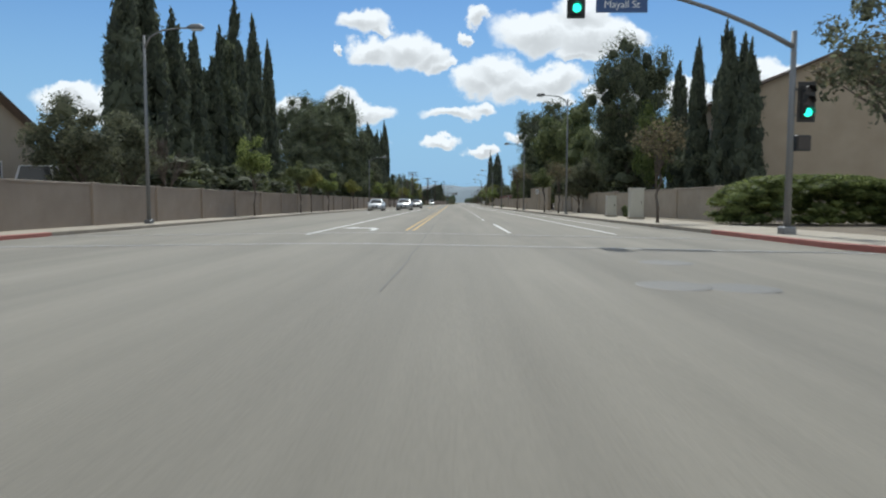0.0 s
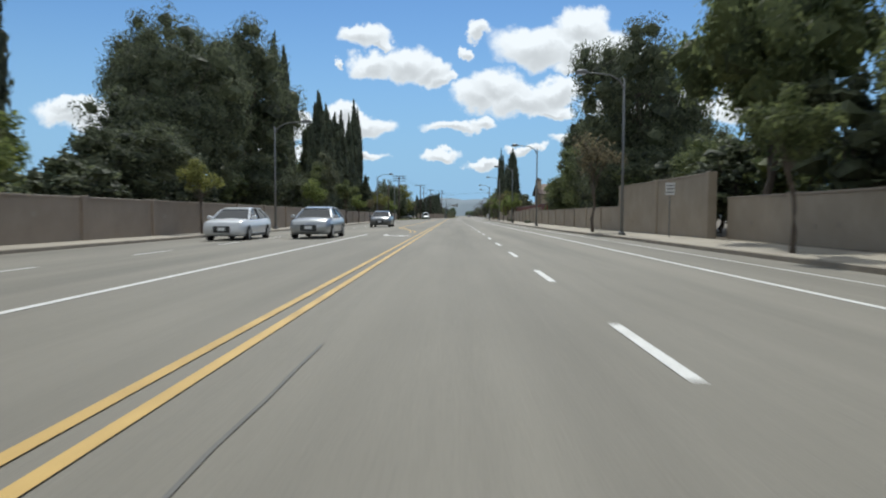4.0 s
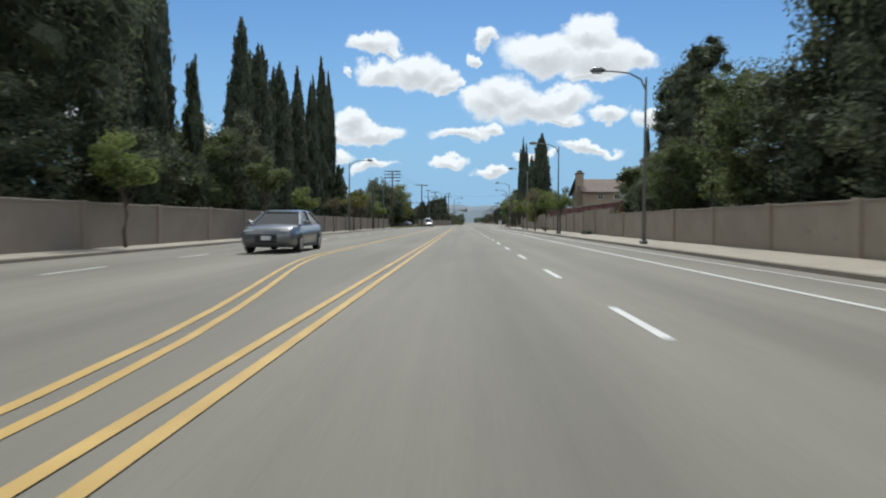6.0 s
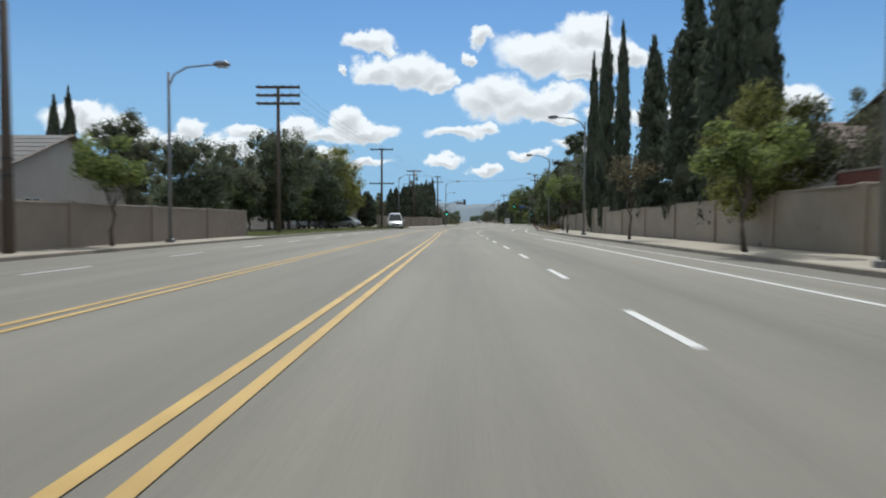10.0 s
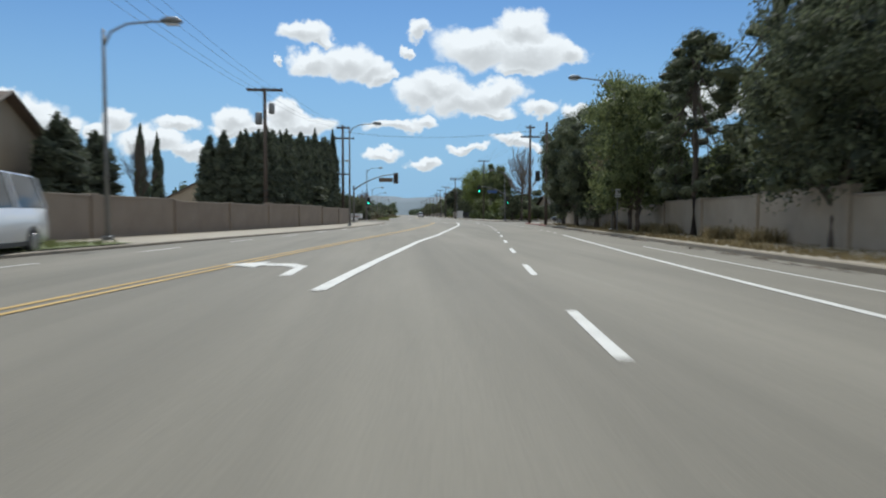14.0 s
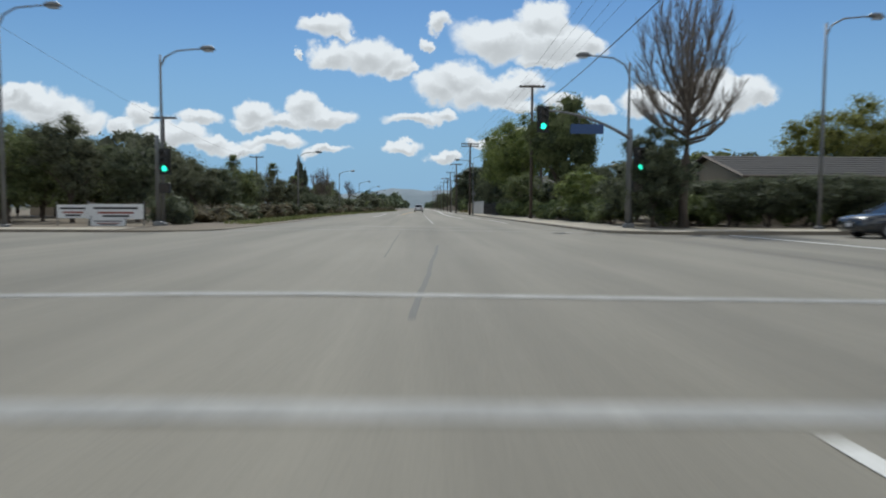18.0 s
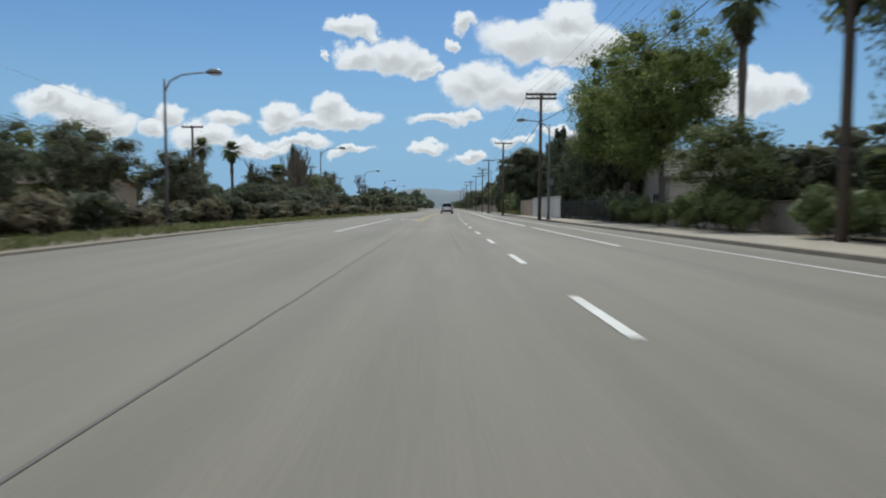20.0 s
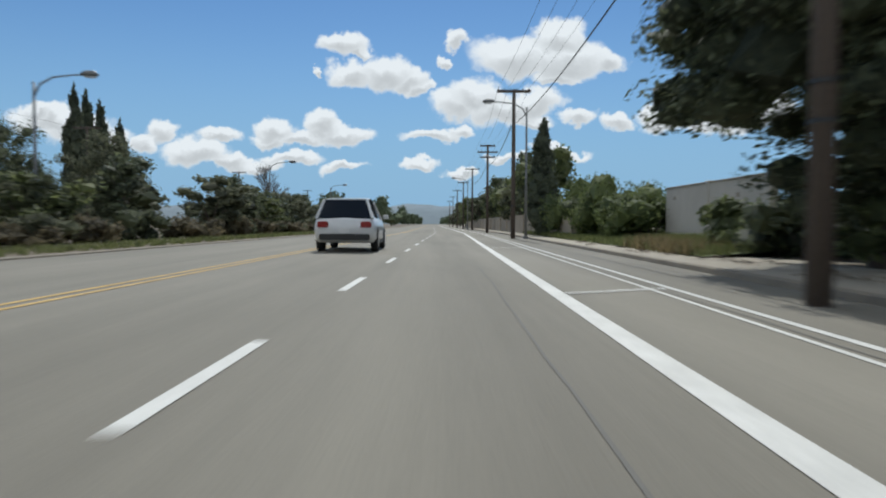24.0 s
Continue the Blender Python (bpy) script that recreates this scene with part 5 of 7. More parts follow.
PALM.put(-18, 462, 9.8, 2.0, "fan palm over the roofs")
PALM.put(25.5, 404.0, 13.0, 1.9, "tall fan palm behind the hedge")
# after the crossing, right
BARE_UP.put(24.3, 358.6, 12.6, 3.1, "tall leafless tree at the corner", 20)
ROUND.put(22.9, 359.0, 5.4, 2.1, "round dark ivy-covered tree at the corner")
MID[1].put(24.5, 388.0, 12.2, 3.6, "tall rounded green tree near the pole")
BRIGHT.put(22.8, 373.5, 4.0, 2.3, "fresh green bushy tree by the pavement")
DARK_LOW.put(23.6, 364.5, 4.2, 2.4, "dark hedge-like tree at the corner")
for x, y, h, w, kd in ((44.5, 380.0, 9.6, 4.4, PEPPER_LIGHT), (50.0, 382.0, 11.2, 5.0, PEPPER), (56.5, 380.0, 11.0, 5.0, PEPPER_LIGHT), (53.0, 358.0, 7.0, 3.4, PEPPER)):
    kd.put(x, y, h, w, "yellow-green feathery tree down the side street", group="side street trees")
for x, y, h, w, kd in ((23.6, 326.0, 4.0, 1.7, MID_LOW), (26.0, 327.0, 4.4, 2.0, PEPPER), (24.0, 322.5, 3.4, 1.7, OLIVE[0])):
    kd.put(x, y, h, w, "yellow-green shrubby tree on the corner lot", group="corner lot trees")
PEPPER.put(29.0, 322.5, 6.2, 2.8, "feathery yellow-green tree at the corner lot")
for x, y, h, w, kd in ((22.8, 313.5, 3.0, 1.8, MID_LOW), (25.0, 316.0, 4.6, 2.6, MID_LOW), (26.5, 311.0, 5.6, 2.8, PEPPER), (31.0, 318.5, 5.2, 2.8, PEPPER), (36.0, 316.0, 6.0, 3.4, MID_LOW), (41.0, 320.0, 6.5, 3.6, FAR_KINDS[0])):
    kd.put(x, y, h, w, "yellow-green feathery tree on the corner lot", group="corner lot trees")
BRIGHT.put(24.0, 320.0, 5.2, 1.9, "yellow-green tree at the corner lot")
MID_LOW.put(22.8, 398.5, 5.0, 2.6, "leafy green tree by the pavement")
PEPPER_HIGH.put(24.5, 420.5, 12.6, 5.4, "great spreading green pepper tree over the pavement")
PEPPER_HIGH.put(24.4, 412.5, 13.2, 5.2, "great spreading green pepper tree over the pavement")
DARK_LOW.put(25.5, 428.5, 9.8, 3.2, "dense dark tree behind the fence")
DARK_LOW.put(25.0, 436.5, 9.2, 2.6, "dense dark tree behind the fence")
DARK_LOW.put(23.8, 435.0, 8.6, 2.6, "dense dark tree hanging over the fence")
DARK_LOW.put(24.0, 440.5, 9.6, 2.6, "dense dark tree hanging over the fence")
DARK_LOW.put(24.5, 429.5, 10.5, 3.0, "dense dark tree hanging over the fence")
CYP_RAGGED.put(22.6, 444.0, 8.6, 1.3, "dark upright conifer with a ragged outline")
CYP_RAGGED.put(23.2, 440.5, 9.6, 1.5, "dark upright conifer with a ragged outline")
ROUND_FINE.put(23.9, 469.5, 10.9, 5.5, "large round dark evergreen over the pavement")
BARE[0].put(33.6, 474.0, 14.2, 3.4, "leafless tree behind a house")
for y, h, w in ((489.0, 3.4, 2.6), (492.0, 3.8, 2.8), (495.5, 4.6, 3.0), (499.5, 4.8, 3.2), (504.0, 4.6, 3.0)):
    HEDGE.put(25.0, y, h, w, "bright green ivy hedge on a wall", group="ivy hedges")
for i, y in enumerate(range(515, 760, 11)):
    FAR_KINDS[i % 3].put(24 + 2 * rng.uniform(), y, rng.uniform(6, 9), rng.uniform(3.0, 4.2), "dark street-side tree far down the road", group="far right trees")

# young street trees in the pavement, left and right
for y, h, w, kd in ((47.5, 6.2, 1.6, 0), (61.5, 4.9, 1.5, 1), (66.0, 4.6, 1.3, 2), (74.5, 4.6, 1.6, 0), (91.0, 4.4, 1.3, 2), (118.0, 5.0, 1.7, 0), (136.7, 5.6, 1.9, 1), (147.3, 4.3, 1.6, 0), (172.8, 5.3, 2.1, 2), (197.0, 4.6, 1.7, 0)):
    STREET[kd].put(kerb_left(y) - 1.0, y, h, w, "young street tree with a light green crown", group="street trees")
for y, h, w, kd in ((74.0, 5.0, 1.7, 1), (154.8, 4.7, 1.6, 0), (166.0, 5.0, 1.6, 0), (195.0, 4.9, 2.2, 0), (231.5, 5.2, 1.8, 1)):
    STREET[kd].put(kerb_right(y) + 0.9, y, h, w, "young street tree with a light green crown", group="street trees")
for y, h, w in ((160.0, 3.8, 1.4), (178.2, 4.6, 1.5)):
    STREET_DRY.put(kerb_left(y) - 1.0, y, h, w, "young street tree with thin brownish leaves", group="street trees")
for y, h, w in ((35.0, 5.6, 1.9), (99.0, 6.8, 2.5), (178.4, 5.6, 1.9), (210.0, 5.0, 1.9), (64.8, 5.2, 1.8), (284.0, 5.0, 1.7)):
    STREET_DRY.put(kerb_right(y) + 0.9, y, h, w, "young street tree with thin brownish leaves", group="street trees")
STREET_DRY.put(20.6, 30.0, 9.5, 4.2, "thinly leaved tall tree at the corner")
AIRY.put(19.4, 27.4, 11.0, 3.4, "tall airy fresh-leaved tree before the house at the corner")

# clipped hedge at the first corner and others by the pavement
HEDGE_BOX.put(18.0, 31.8, 2.45, 4.3, "clipped yellow-green hedge on a bank at the corner", 0.0)
HEDGE_BOX.put(25.2, 32.0, 2.45, 3.6, "clipped yellow-green hedge on a bank at the corner", 180.0)
for x, y, h, w in ((22.3, 397.0, 2.1, 1.5), (22.3, 400.5, 2.1, 1.6), (22.5, 404.0, 2.0, 1.5), (22.3, 411.0, 2.0, 1.6), (22.3, 414.0, 2.0, 1.4), (24.2, 360.5, 2.3, 1.8), (26.0, 362.0, 2.3, 1.8), (28, 363, 2.3, 1.8)):
    HEDGE.put(x, y, h, w, "dark clipped hedge beside the pavement", group="pavement hedges")
for x, y, h, w, m in ((-14.5, 212.3, 2.4, 0.9, 1), (12.2, 178, 0.7, 0.7, 2), (12.3, 151.0, 0.6, 0.7, 0), (13.7, 47.6, 1.1, 0.5, 1)):
    SHRUB[m].put(x, y, h, w, "small bush at the foot of the wall")

# leafy undergrowth behind the walls
for i, y in enumerate(range(62, 320, 5)):
    low = 2.8 if 148 < y < 212 else 6.2
    if 224 < y < 240 or y > 236:
        low = 5.6
    FAR_KINDS[(1, 0, 1, 2)[i % 4]].put(kerb_right(y) + 7.0 + rng.uniform(-0.6, 2.2), y + rng.uniform(-1, 1), low * rng.uniform(0.75, 1.1), rng.uniform(2.5, 3.4), "leafy dark tree behind the block wall", group="undergrowth behind the wall")
for i, y in enumerate(list(range(44, 186, 5)) + list(range(228, 256, 5)) + list(range(302, 322, 5))):
    FAR_KINDS[(1, 1, 0)[i % 3]].put(kerb_left(y) - 7.5 - rng.uniform(-0.4, 2.4), y + rng.uniform(-1, 1), rng.uniform(3.8, 6.0), rng.uniform(2.5, 3.4), "leafy dark tree behind the block wall", group="undergrowth behind the wall")
for i, y in enumerate(range(262, 318, 3)):
    FAR_KINDS[(1, 0)[i % 2]].put(kerb_right(y) + 5.6 + rng.uniform(-0.2, 0.8), y, rng.uniform(4.0, 5.4), rng.uniform(1.9, 2.5), "leafy dark shrub hanging over the wall", group="shrubs over the wall")
# dark bushes behind the iron fence near the far pole
for i, y in enumerate(range(414, 434, 3)):
    SHRUB[0].put(23.6 + (i % 2) * 0.8, y, 2.2 + 0.5 * (i % 3), 1.8, "dark bush behind the iron fence", group="bushes behind the fence")
for i, y in enumerate((466.5, 469.5, 474.0, 477.0)):
    SHRUB[i % 2].put(24.6, y, 2.4, 2.0, "dark bush beneath the evergreen", group="bushes beneath the evergreen")
for i, y in enumerate((322, 327)):
    SHRUB[2].put(25.5, y, 2.6, 1.8, "olive bush on the corner lot", group="corner lot bushes")
# clipped dark hedge before the ranch house
for i in range(9):
    HEDGE.put(26.4 + i * 1.9, 361.2 + 0.15 * (i % 3), 2.1 + 0.2 * (i % 2), 1.5, "dark clipped hedge before the ranch house", group="hedge before the ranch house")
# yards past the second crossing
for i, y in enumerate(range(366, 408, 4)):
    FAR_KINDS[(1, 0, 2)[i % 3]].put(26.5 + rng.uniform(-0.8, 1.8), y, rng.uniform(3.6, 5.4), rng.uniform(2.2, 3.0), "leafy tree in the yard behind the pavement", group="yard trees past the crossing")
for i in range(16):
    FAR_KINDS[(1, 0, 1)[i % 3]].put(31 + 4.2 * (i % 8) + rng.uniform(-1, 1), 380 + 9 * (i // 8) + rng.uniform(-2, 2), rng.uniform(5.0, 7.0), 3.2, "leafy tree in the yard behind the pavement", group="yard trees past the crossing")
for i in range(12):
    HEDGE.put(22.9, 366.0 + i * 2.3, 1.5 + 0.3 * (i % 3), 1.5, "dark clipped hedge beside the pavement", group="pavement hedges")

# ---- boundary walls ----


def wall_run(wx, y0, y1, h, mat, label, seg=6.0, pilaster=0.42, step=None, th=0.2):
    """A block wall in panels between pilasters, each panel with its own cap. wx gives x at y."""
    n = max(1, int(round((y1 - y0) / seg)))
    for i in range(n):
        a, b = y0 + (y1 - y0) * i / n, y0 + (y1 - y0) * (i + 1) / n
        hh = h + (step[i % len(step)] if step else 0.0)
        x0, x1 = wx(a), wx(b)
        ang = math.degrees(math.atan2(-(x1 - x0), b - a))
        ln = math.hypot(x1 - x0, b - a)
        ob = thing("wall_panel", x0, a, -0.05, ang, label, "wall", kind="structure")
        part("panel", mesh_of("panel", *box(-th / 2, th / 2, pilaster / 2, ln - pilaster / 2 + 0.01, 0, hh - 0.06), mat), ob)
        part("cap", mesh_of("cap", *box(-th / 2 - 0.04, th / 2 + 0.04, pilaster / 2, ln - pilaster / 2 + 0.01, hh - 0.06, hh + 0.02, 0.012), M_WALL_CAP), ob, "weathered cap course")
        q = pilaster / 2
        part("pilaster", mesh_of("pilaster", *box(-q, q, -q, q, 0, hh + 0.06, 0.02), mat), ob)
        for j in range(rng.integers(0, 3)):
            yy, zz = rng.uniform(0.8, ln - 0.8), rng.uniform(0.5, hh - 0.5)
            part("vent_block", mesh_of("vent_block", *boxes((-th / 2 - 0.012, -th / 2 + 0.01, yy - 0.13, yy + 0.13, zz - 0.09, zz + 0.09), (th / 2 - 0.01, th / 2 + 0.012, yy - 0.13, yy + 0.13, zz - 0.09, zz + 0.09)), M_WALL_CAP), ob, "darker pierced block")


rng = np.random.default_rng(3)
wall_run(lambda y: kerb_left(y) - 1.8, 16, 140, 1.75, M_WALL_BROWN, "brown concrete block wall along the pavement")
wall_run(lambda y: kerb_left(y) - 1.75, 140, 214, 1.6, M_WALL_BROWN, "brown concrete block wall along the pavement")
wall_run(lambda y: kerb_left(y) - 4.3 + 1.0 * smooth01((y - 288) / 26), 266, 317, 1.6, M_WALL_BROWN, "low brown block wall before the cypress row", step=(0.1, 0.1, 0.0, 0.0))
wall_run(lambda y: kerb_right(y) + 4.0 + 1.3 * smooth01((60 - y) / 20), 38, 86, 1.85, M_WALL_TAN, "tan concrete block wall along the pavement", step=(0.1, 0.1, 0.0))
wall_run(lambda y: kerb_right(y) + 3.2, 86, 101, 3.1, M_WALL_TAN, "tall tan block wall beside the pavement")
wall_run(lambda y: kerb_right(y) + 3.4, 101, 146, 1.75, M_WALL_TAN, "tan concrete block wall under overhanging trees")
wall_run(lambda y: kerb_right(y) + 3.7, 146, 240, 2.05, M_WALL_TAN, "tan concrete block wall with a stepped top", step=(0.15, 0.15, 0.0, 0.0, -0.12, -0.12, -0.2))
wall_run(lambda y: kerb_right(y) + 3.7 - 0.4 * smooth01((y - 240) / 14), 240, 318, 1.75, M_WALL_TAN, "tan concrete block wall under overhanging trees", step=(0.1, 0.0, 0.0, -0.15))
wall_run(lambda y: kerb_right(y) + 5.0, 148, 197, 2.85, M_BRICK, "dark red fence above the block wall", seg=7.0, pilaster=0.25, th=0.12)
wall_run(lambda y: 24.2, 318.5, 328.5, 1.5, M_WALL_BROWN, "brown wooden fence round the corner lot", seg=2.5, pilaster=0.16, th=0.06)
wall_run(lambda y: 21.35 + 0.02 * (y - 447.6), 447.7, 463, 1.95, M_STUCCO_TAN, "dull tan stucco yard wall beside the pavement", seg=4.3, pilaster=0.3)
wall_run(lambda y: 25.6, 478, 488, 2.7, M_STUCCO, "pale stucco wall behind the grass", seg=5, pilaster=0.3)
wall_run(lambda y: 23.6, 500, 640, 1.9, M_WALL_TAN, "tan yard wall far down the road", seg=8)
wall_run(lambda y: 24.5, 396, 410, 1.3, M_STUCCO, "low pale yard wall under the trees", seg=4)

# white panel fence
fence = thing("panel_fence", 21.8, 433.5, WALK_Z, 2.5, "white panel fence beside the pavement", "fence")
for i in range(10):
    part("fence_panel", mesh_of("fence_panel", *box(-0.03, 0.03, i * 1.4 + 0.07, i * 1.4 + 1.33, 0.06, 1.95, 0.01), M_FENCE_WHITE), fence)
for i in range(11):
    part("fence_post", mesh_of("fence_post", *box(-0.06, 0.06, i * 1.4 - 0.06, i * 1.4 + 0.06, 0, 2.1, 0.015), M_FENCE_WHITE), fence)
part("top_rail", mesh_of("top_rail", *box(-0.05, 0.05, 0, 14.0, 2.0, 2.12, 0.01), M_FENCE_WHITE), fence)
shed = thing("shed_roof", 22.6, 446.4, WALK_Z, 0, "small grey lean-to roof behind the white fence", "shed")
part("roof", mesh_of("roof", *box(-0.4, 2.0, -3, 4, 2.2, 2.3, 0.02), M_ROOF_GREY), shed)
for yy in (-2.8, 3.8):
    part("post", mesh_of("post", *box(1.6, 1.75, yy - 0.08, yy + 0.08, 0, 2.2), M_FENCE_WHITE), shed)
    part("post", mesh_of("post", *box(-0.2, -0.05, yy - 0.08, yy + 0.08, 0, 2.2), M_FENCE_WHITE), shed)

# ---- houses ----


def window_part(house, w, h, at, trim=M_TRIM):
    """A window 0.1 deep in the plane x-z at the pose at, facing -y."""
    win = part("window", mesh_of("frame", *boxes((-w / 2, w / 2, -0.05, 0.03, h / 2 - 0.07, h / 2), (-w / 2, w / 2, -0.05, 0.03, -h / 2, -h / 2 + 0.07), (-w / 2, -w / 2 + 0.07, -0.05, 0.03, -h / 2 + 0.07, h / 2 - 0.07),
                                                      (w / 2 - 0.07, w / 2, -0.05, 0.03, -h / 2 + 0.07, h / 2 - 0.07), (-0.03, 0.03, -0.04, 0.03, -h / 2 + 0.07, h / 2 - 0.07)), trim), house, "painted window frame", at)
    part("pane", mesh_of("pane", *box(-w / 2 + 0.06, w / 2 - 0.06, -0.015, 0.0, -h / 2 + 0.06, h / 2 - 0.06), M_GLASS), win, "dark glass")
    return win


def house(x0, x1, y0, y1, eave, ridge, ridge_along, wall_mat, roof_mat, label, chimney=None, windows=()):
    cx, cy, lx, ly = (x0 + x1) / 2, (y0 + y1) / 2, x1 - x0, y1 - y0
    ob = thing("house", cx, cy, -0.02, 0, label, "house")
    a, b = lx / 2, ly / 2
    if ridge_along == "x":
        v = [(-a, -b, 0), (a, -b, 0), (a, b, 0), (-a, b, 0), (-a, -b, eave), (a, -b, eave), (a, b, eave), (-a, b, eave), (-a, 0, ridge), (a, 0, ridge)]
        f = [(0, 1, 5, 4), (1, 2, 6, 9, 5), (2, 3, 7, 6), (3, 0, 4, 8, 7)]
        slopes = [[(-a - 0.5, -b - 0.5), (a + 0.5, -b - 0.5), (a + 0.5, 0), (-a - 0.5, 0)], [(a + 0.5, b + 0.5), (-a - 0.5, b + 0.5), (-a - 0.5, 0), (a + 0.5, 0)]]
        drop = 0.5 * (ridge - eave) / b
    else:
        v = [(-a, -b, 0), (a, -b, 0), (a, b, 0), (-a, b, 0), (-a, -b, eave), (a, -b, eave), (a, b, eave), (-a, b, eave), (0, -b, ridge), (0, b, ridge)]
        f = [(0, 1, 5, 8, 4), (1, 2, 6, 5), (2, 3, 7, 9, 6), (3, 0, 4, 7)]
        slopes = [[(-a - 0.5, b + 0.5), (-a - 0.5, -b - 0.5), (0, -b - 0.5), (0, b + 0.5)], [(a + 0.5, -b - 0.5), (a + 0.5, b + 0.5), (0, b + 0.5), (0, -b - 0.5)]]
        drop = 0.5 * (ridge - eave) / a
    for q in f:
        part("wall", mesh_of("wall", [v[i] for i in q], [tuple(range(len(q)))], wall_mat), ob)
    for s in slopes:
        rows_ = 9
        verts, faces = [], []
        lo0, lo1, hi1, hi0 = [Vector((*p, eave - drop + 0.12)) for p in s[:2]] + [Vector((*p, ridge + 0.12)) for p in s[2:]]
        nrm = (lo1 - lo0).cross(hi0 - lo0).normalized()
        for k_ in range(rows_):
            p, q = k_ / rows_, (k_ + 1) / rows_
            verts += [lo0.lerp(hi0, p) + nrm * 0.03, lo1.lerp(hi1, p) + nrm * 0.03, lo0.lerp(hi0, q), lo1.lerp(hi1, q)]
        verts += [hi0 - nrm * 0.1, hi1 - nrm * 0.1, lo0 - nrm * 0.1, lo1 - nrm * 0.1]
        n = len(verts) // 2
        faces = [(2 * i, 2 * i + 1, 2 * ((i + 1) % n) + 1, 2 * ((i + 1) % n)) for i in range(n)]
        part("roof", mesh_of("roof", verts, faces, roof_mat), ob, "shingled roof slope")
        edge = tube([lo0 - nrm * 0.02, lo1 - nrm * 0.02], [0.09, 0.09], 4)
        part("fascia", mesh_of("fascia", *edge, M_FASCIA), ob)
        for e0, e1 in ((lo0, hi0), (lo1, hi1)):
            part("barge_board", mesh_of("barge_board", *tube([e0 - nrm * 0.02, e1 - nrm * 0.02], [0.09, 0.09], 4), M_FASCIA), ob)
    if chimney:
        px_, py_, top = chimney
        ch = part("chimney", mesh_of("chimney", *box(px_ - cx - 0.55, px_ - cx + 0.55, py_ - cy - 0.45, py_ - cy + 0.45, 0, top, 0.02), wall_mat), ob)
        part("chimney_cap", mesh_of("chimney_cap", *boxes((px_ - cx - 0.65, px_ - cx + 0.65, py_ - cy - 0.55, py_ - cy + 0.55, top - 0.25, top - 0.1), (px_ - cx - 0.3, px_ - cx + 0.3, py_ - cy - 0.25, py_ - cy + 0.25, top, top + 0.3)), M_FASCIA), ch)
    for face, off, z, w, h in windows:
        at = {"-x": pose(-a - 0.01, off, z, 0, 0, -90), "+x": pose(a + 0.01, off, z, 0, 0, 90), "-y": pose(off, -b - 0.01, z)}[face]
        window_part(ob, w, h, at)
    return ob


house(21.0, 34.0, 47.6, 58, 8.4, 11.2, "y", M_STUCCO_TAN, M_ROOF, "two-storey house with tan stucco and a brown roof", windows=(("-y", -2, 2.2, 1.2, 1.2), ("-x", 0, 6, 1.4, 1.2)))
house(-36, -23.5, 29, 40.5, 5.0, 7.8, "x", M_STUCCO_TAN, M_ROOF, "tan stucco house with a brown gable roof", windows=(("+x", -2, 2.6, 1.4, 1.2), ("+x", 2, 2.6, 1.4, 1.2)))
house(20.6, 32, 163.8, 174.5, 5.4, 7.4, "y", M_STUCCO, M_ROOF, "pale two-storey house above the wall", chimney=(21.6, 166.2, 8.0), windows=(("-x", -2.5, 4.3, 1.4, 1.0), ("-x", 1.5, 4.3, 1.4, 1.0), ("-y", -3.2, 4.3, 1.2, 1.0)))
house(19.6, 31.5, 192.0, 203, 5.6, 7.7, "x", M_STUCCO_TAN, M_ROOF, "tan two-storey house with a brown roof and a chimney", chimney=(19.3, 194.6, 8.6), windows=(("-y", -3.6, 4.9, 0.8, 0.8), ("-y", -1.2, 4.9, 0.8, 0.8), ("-x", 1.5, 4.6, 1.2, 1.0)))
house(22.6, 34, 209, 219, 5.0, 7.0, "x", M_STUCCO, M_ROOF, "pale house with a brown roof behind the fence")
house(-37, -23.5, 207, 222, 3.3, 6.2, "x", M_STUCCO, M_ROOF_GREY, "single-storey grey house with a shingle roof", windows=(("+x", -3.5, 1.7, 1.6, 1.1), ("-y", 3.0, 1.7, 1.6, 1.1)))
house(-27, -14.6, 272.5, 282, 3.7, 6.3, "x", M_STUCCO_TAN, M_ROOF, "tan stucco house with a gable end to the street", windows=(("+x", -1.6, 1.5, 1.0, 1.3), ("+x", 2.2, 1.5, 1.5, 1.1), ("-y", 4.0, 1.5, 1.4, 1.1)))
house(-31, -20.5, 255, 267, 2.9, 4.8, "x", M_STUCCO, M_ROOF_TILE, "low house with a garage behind a driveway", windows=(("+x", 2, 1.5, 1.6, 1.1),))
house(31, 50, 365.5, 376, 3.0, 4.5, "x", M_STUCCO_TAN, M_ROOF_DARK, "low ranch house with a grey shingle roof at the corner", windows=(("-y", -5, 1.6, 1.8, 1.1), ("-y", 2, 1.6, 1.8, 1.1)))
house(-36, -25, 363, 375, 3.6, 6.4, "y", M_STUCCO_TAN, M_ROOF_GREY, "dark-roofed house behind the trees")
house(27.8, 39, 421.0, 432, 3.4, 5.8, "x", M_STUCCO, M_ROOF_GREY, "white stucco house under the trees", windows=(("-x", -2.5, 1.6, 1.6, 1.2), ("-x", 2.5, 1.6, 1.6, 1.2), ("-y", -3, 1.6, 1.6, 1.2)))
house(27.5, 40, 457, 469, 4.2, 6.4, "x", M_STUCCO_GREEN, M_ROOF_GREY, "olive-green house with a grey shingle roof", windows=(("-x", 1.2, 2.9, 1.5, 1.1), ("-y", -3.8, 2.9, 1.4, 1.1)))
house(-33, -22, 430, 442, 2.9, 4.4, "x", M_STUCCO_TAN, M_ROOF, "low house with a brown roof behind the bushes")
house(-30, -21, 398, 408, 2.9, 4.4, "x", M_STUCCO_TAN, M_ROOF, "low house with a brown roof behind the bushes")

# ---- street lamps, poles and wires ----


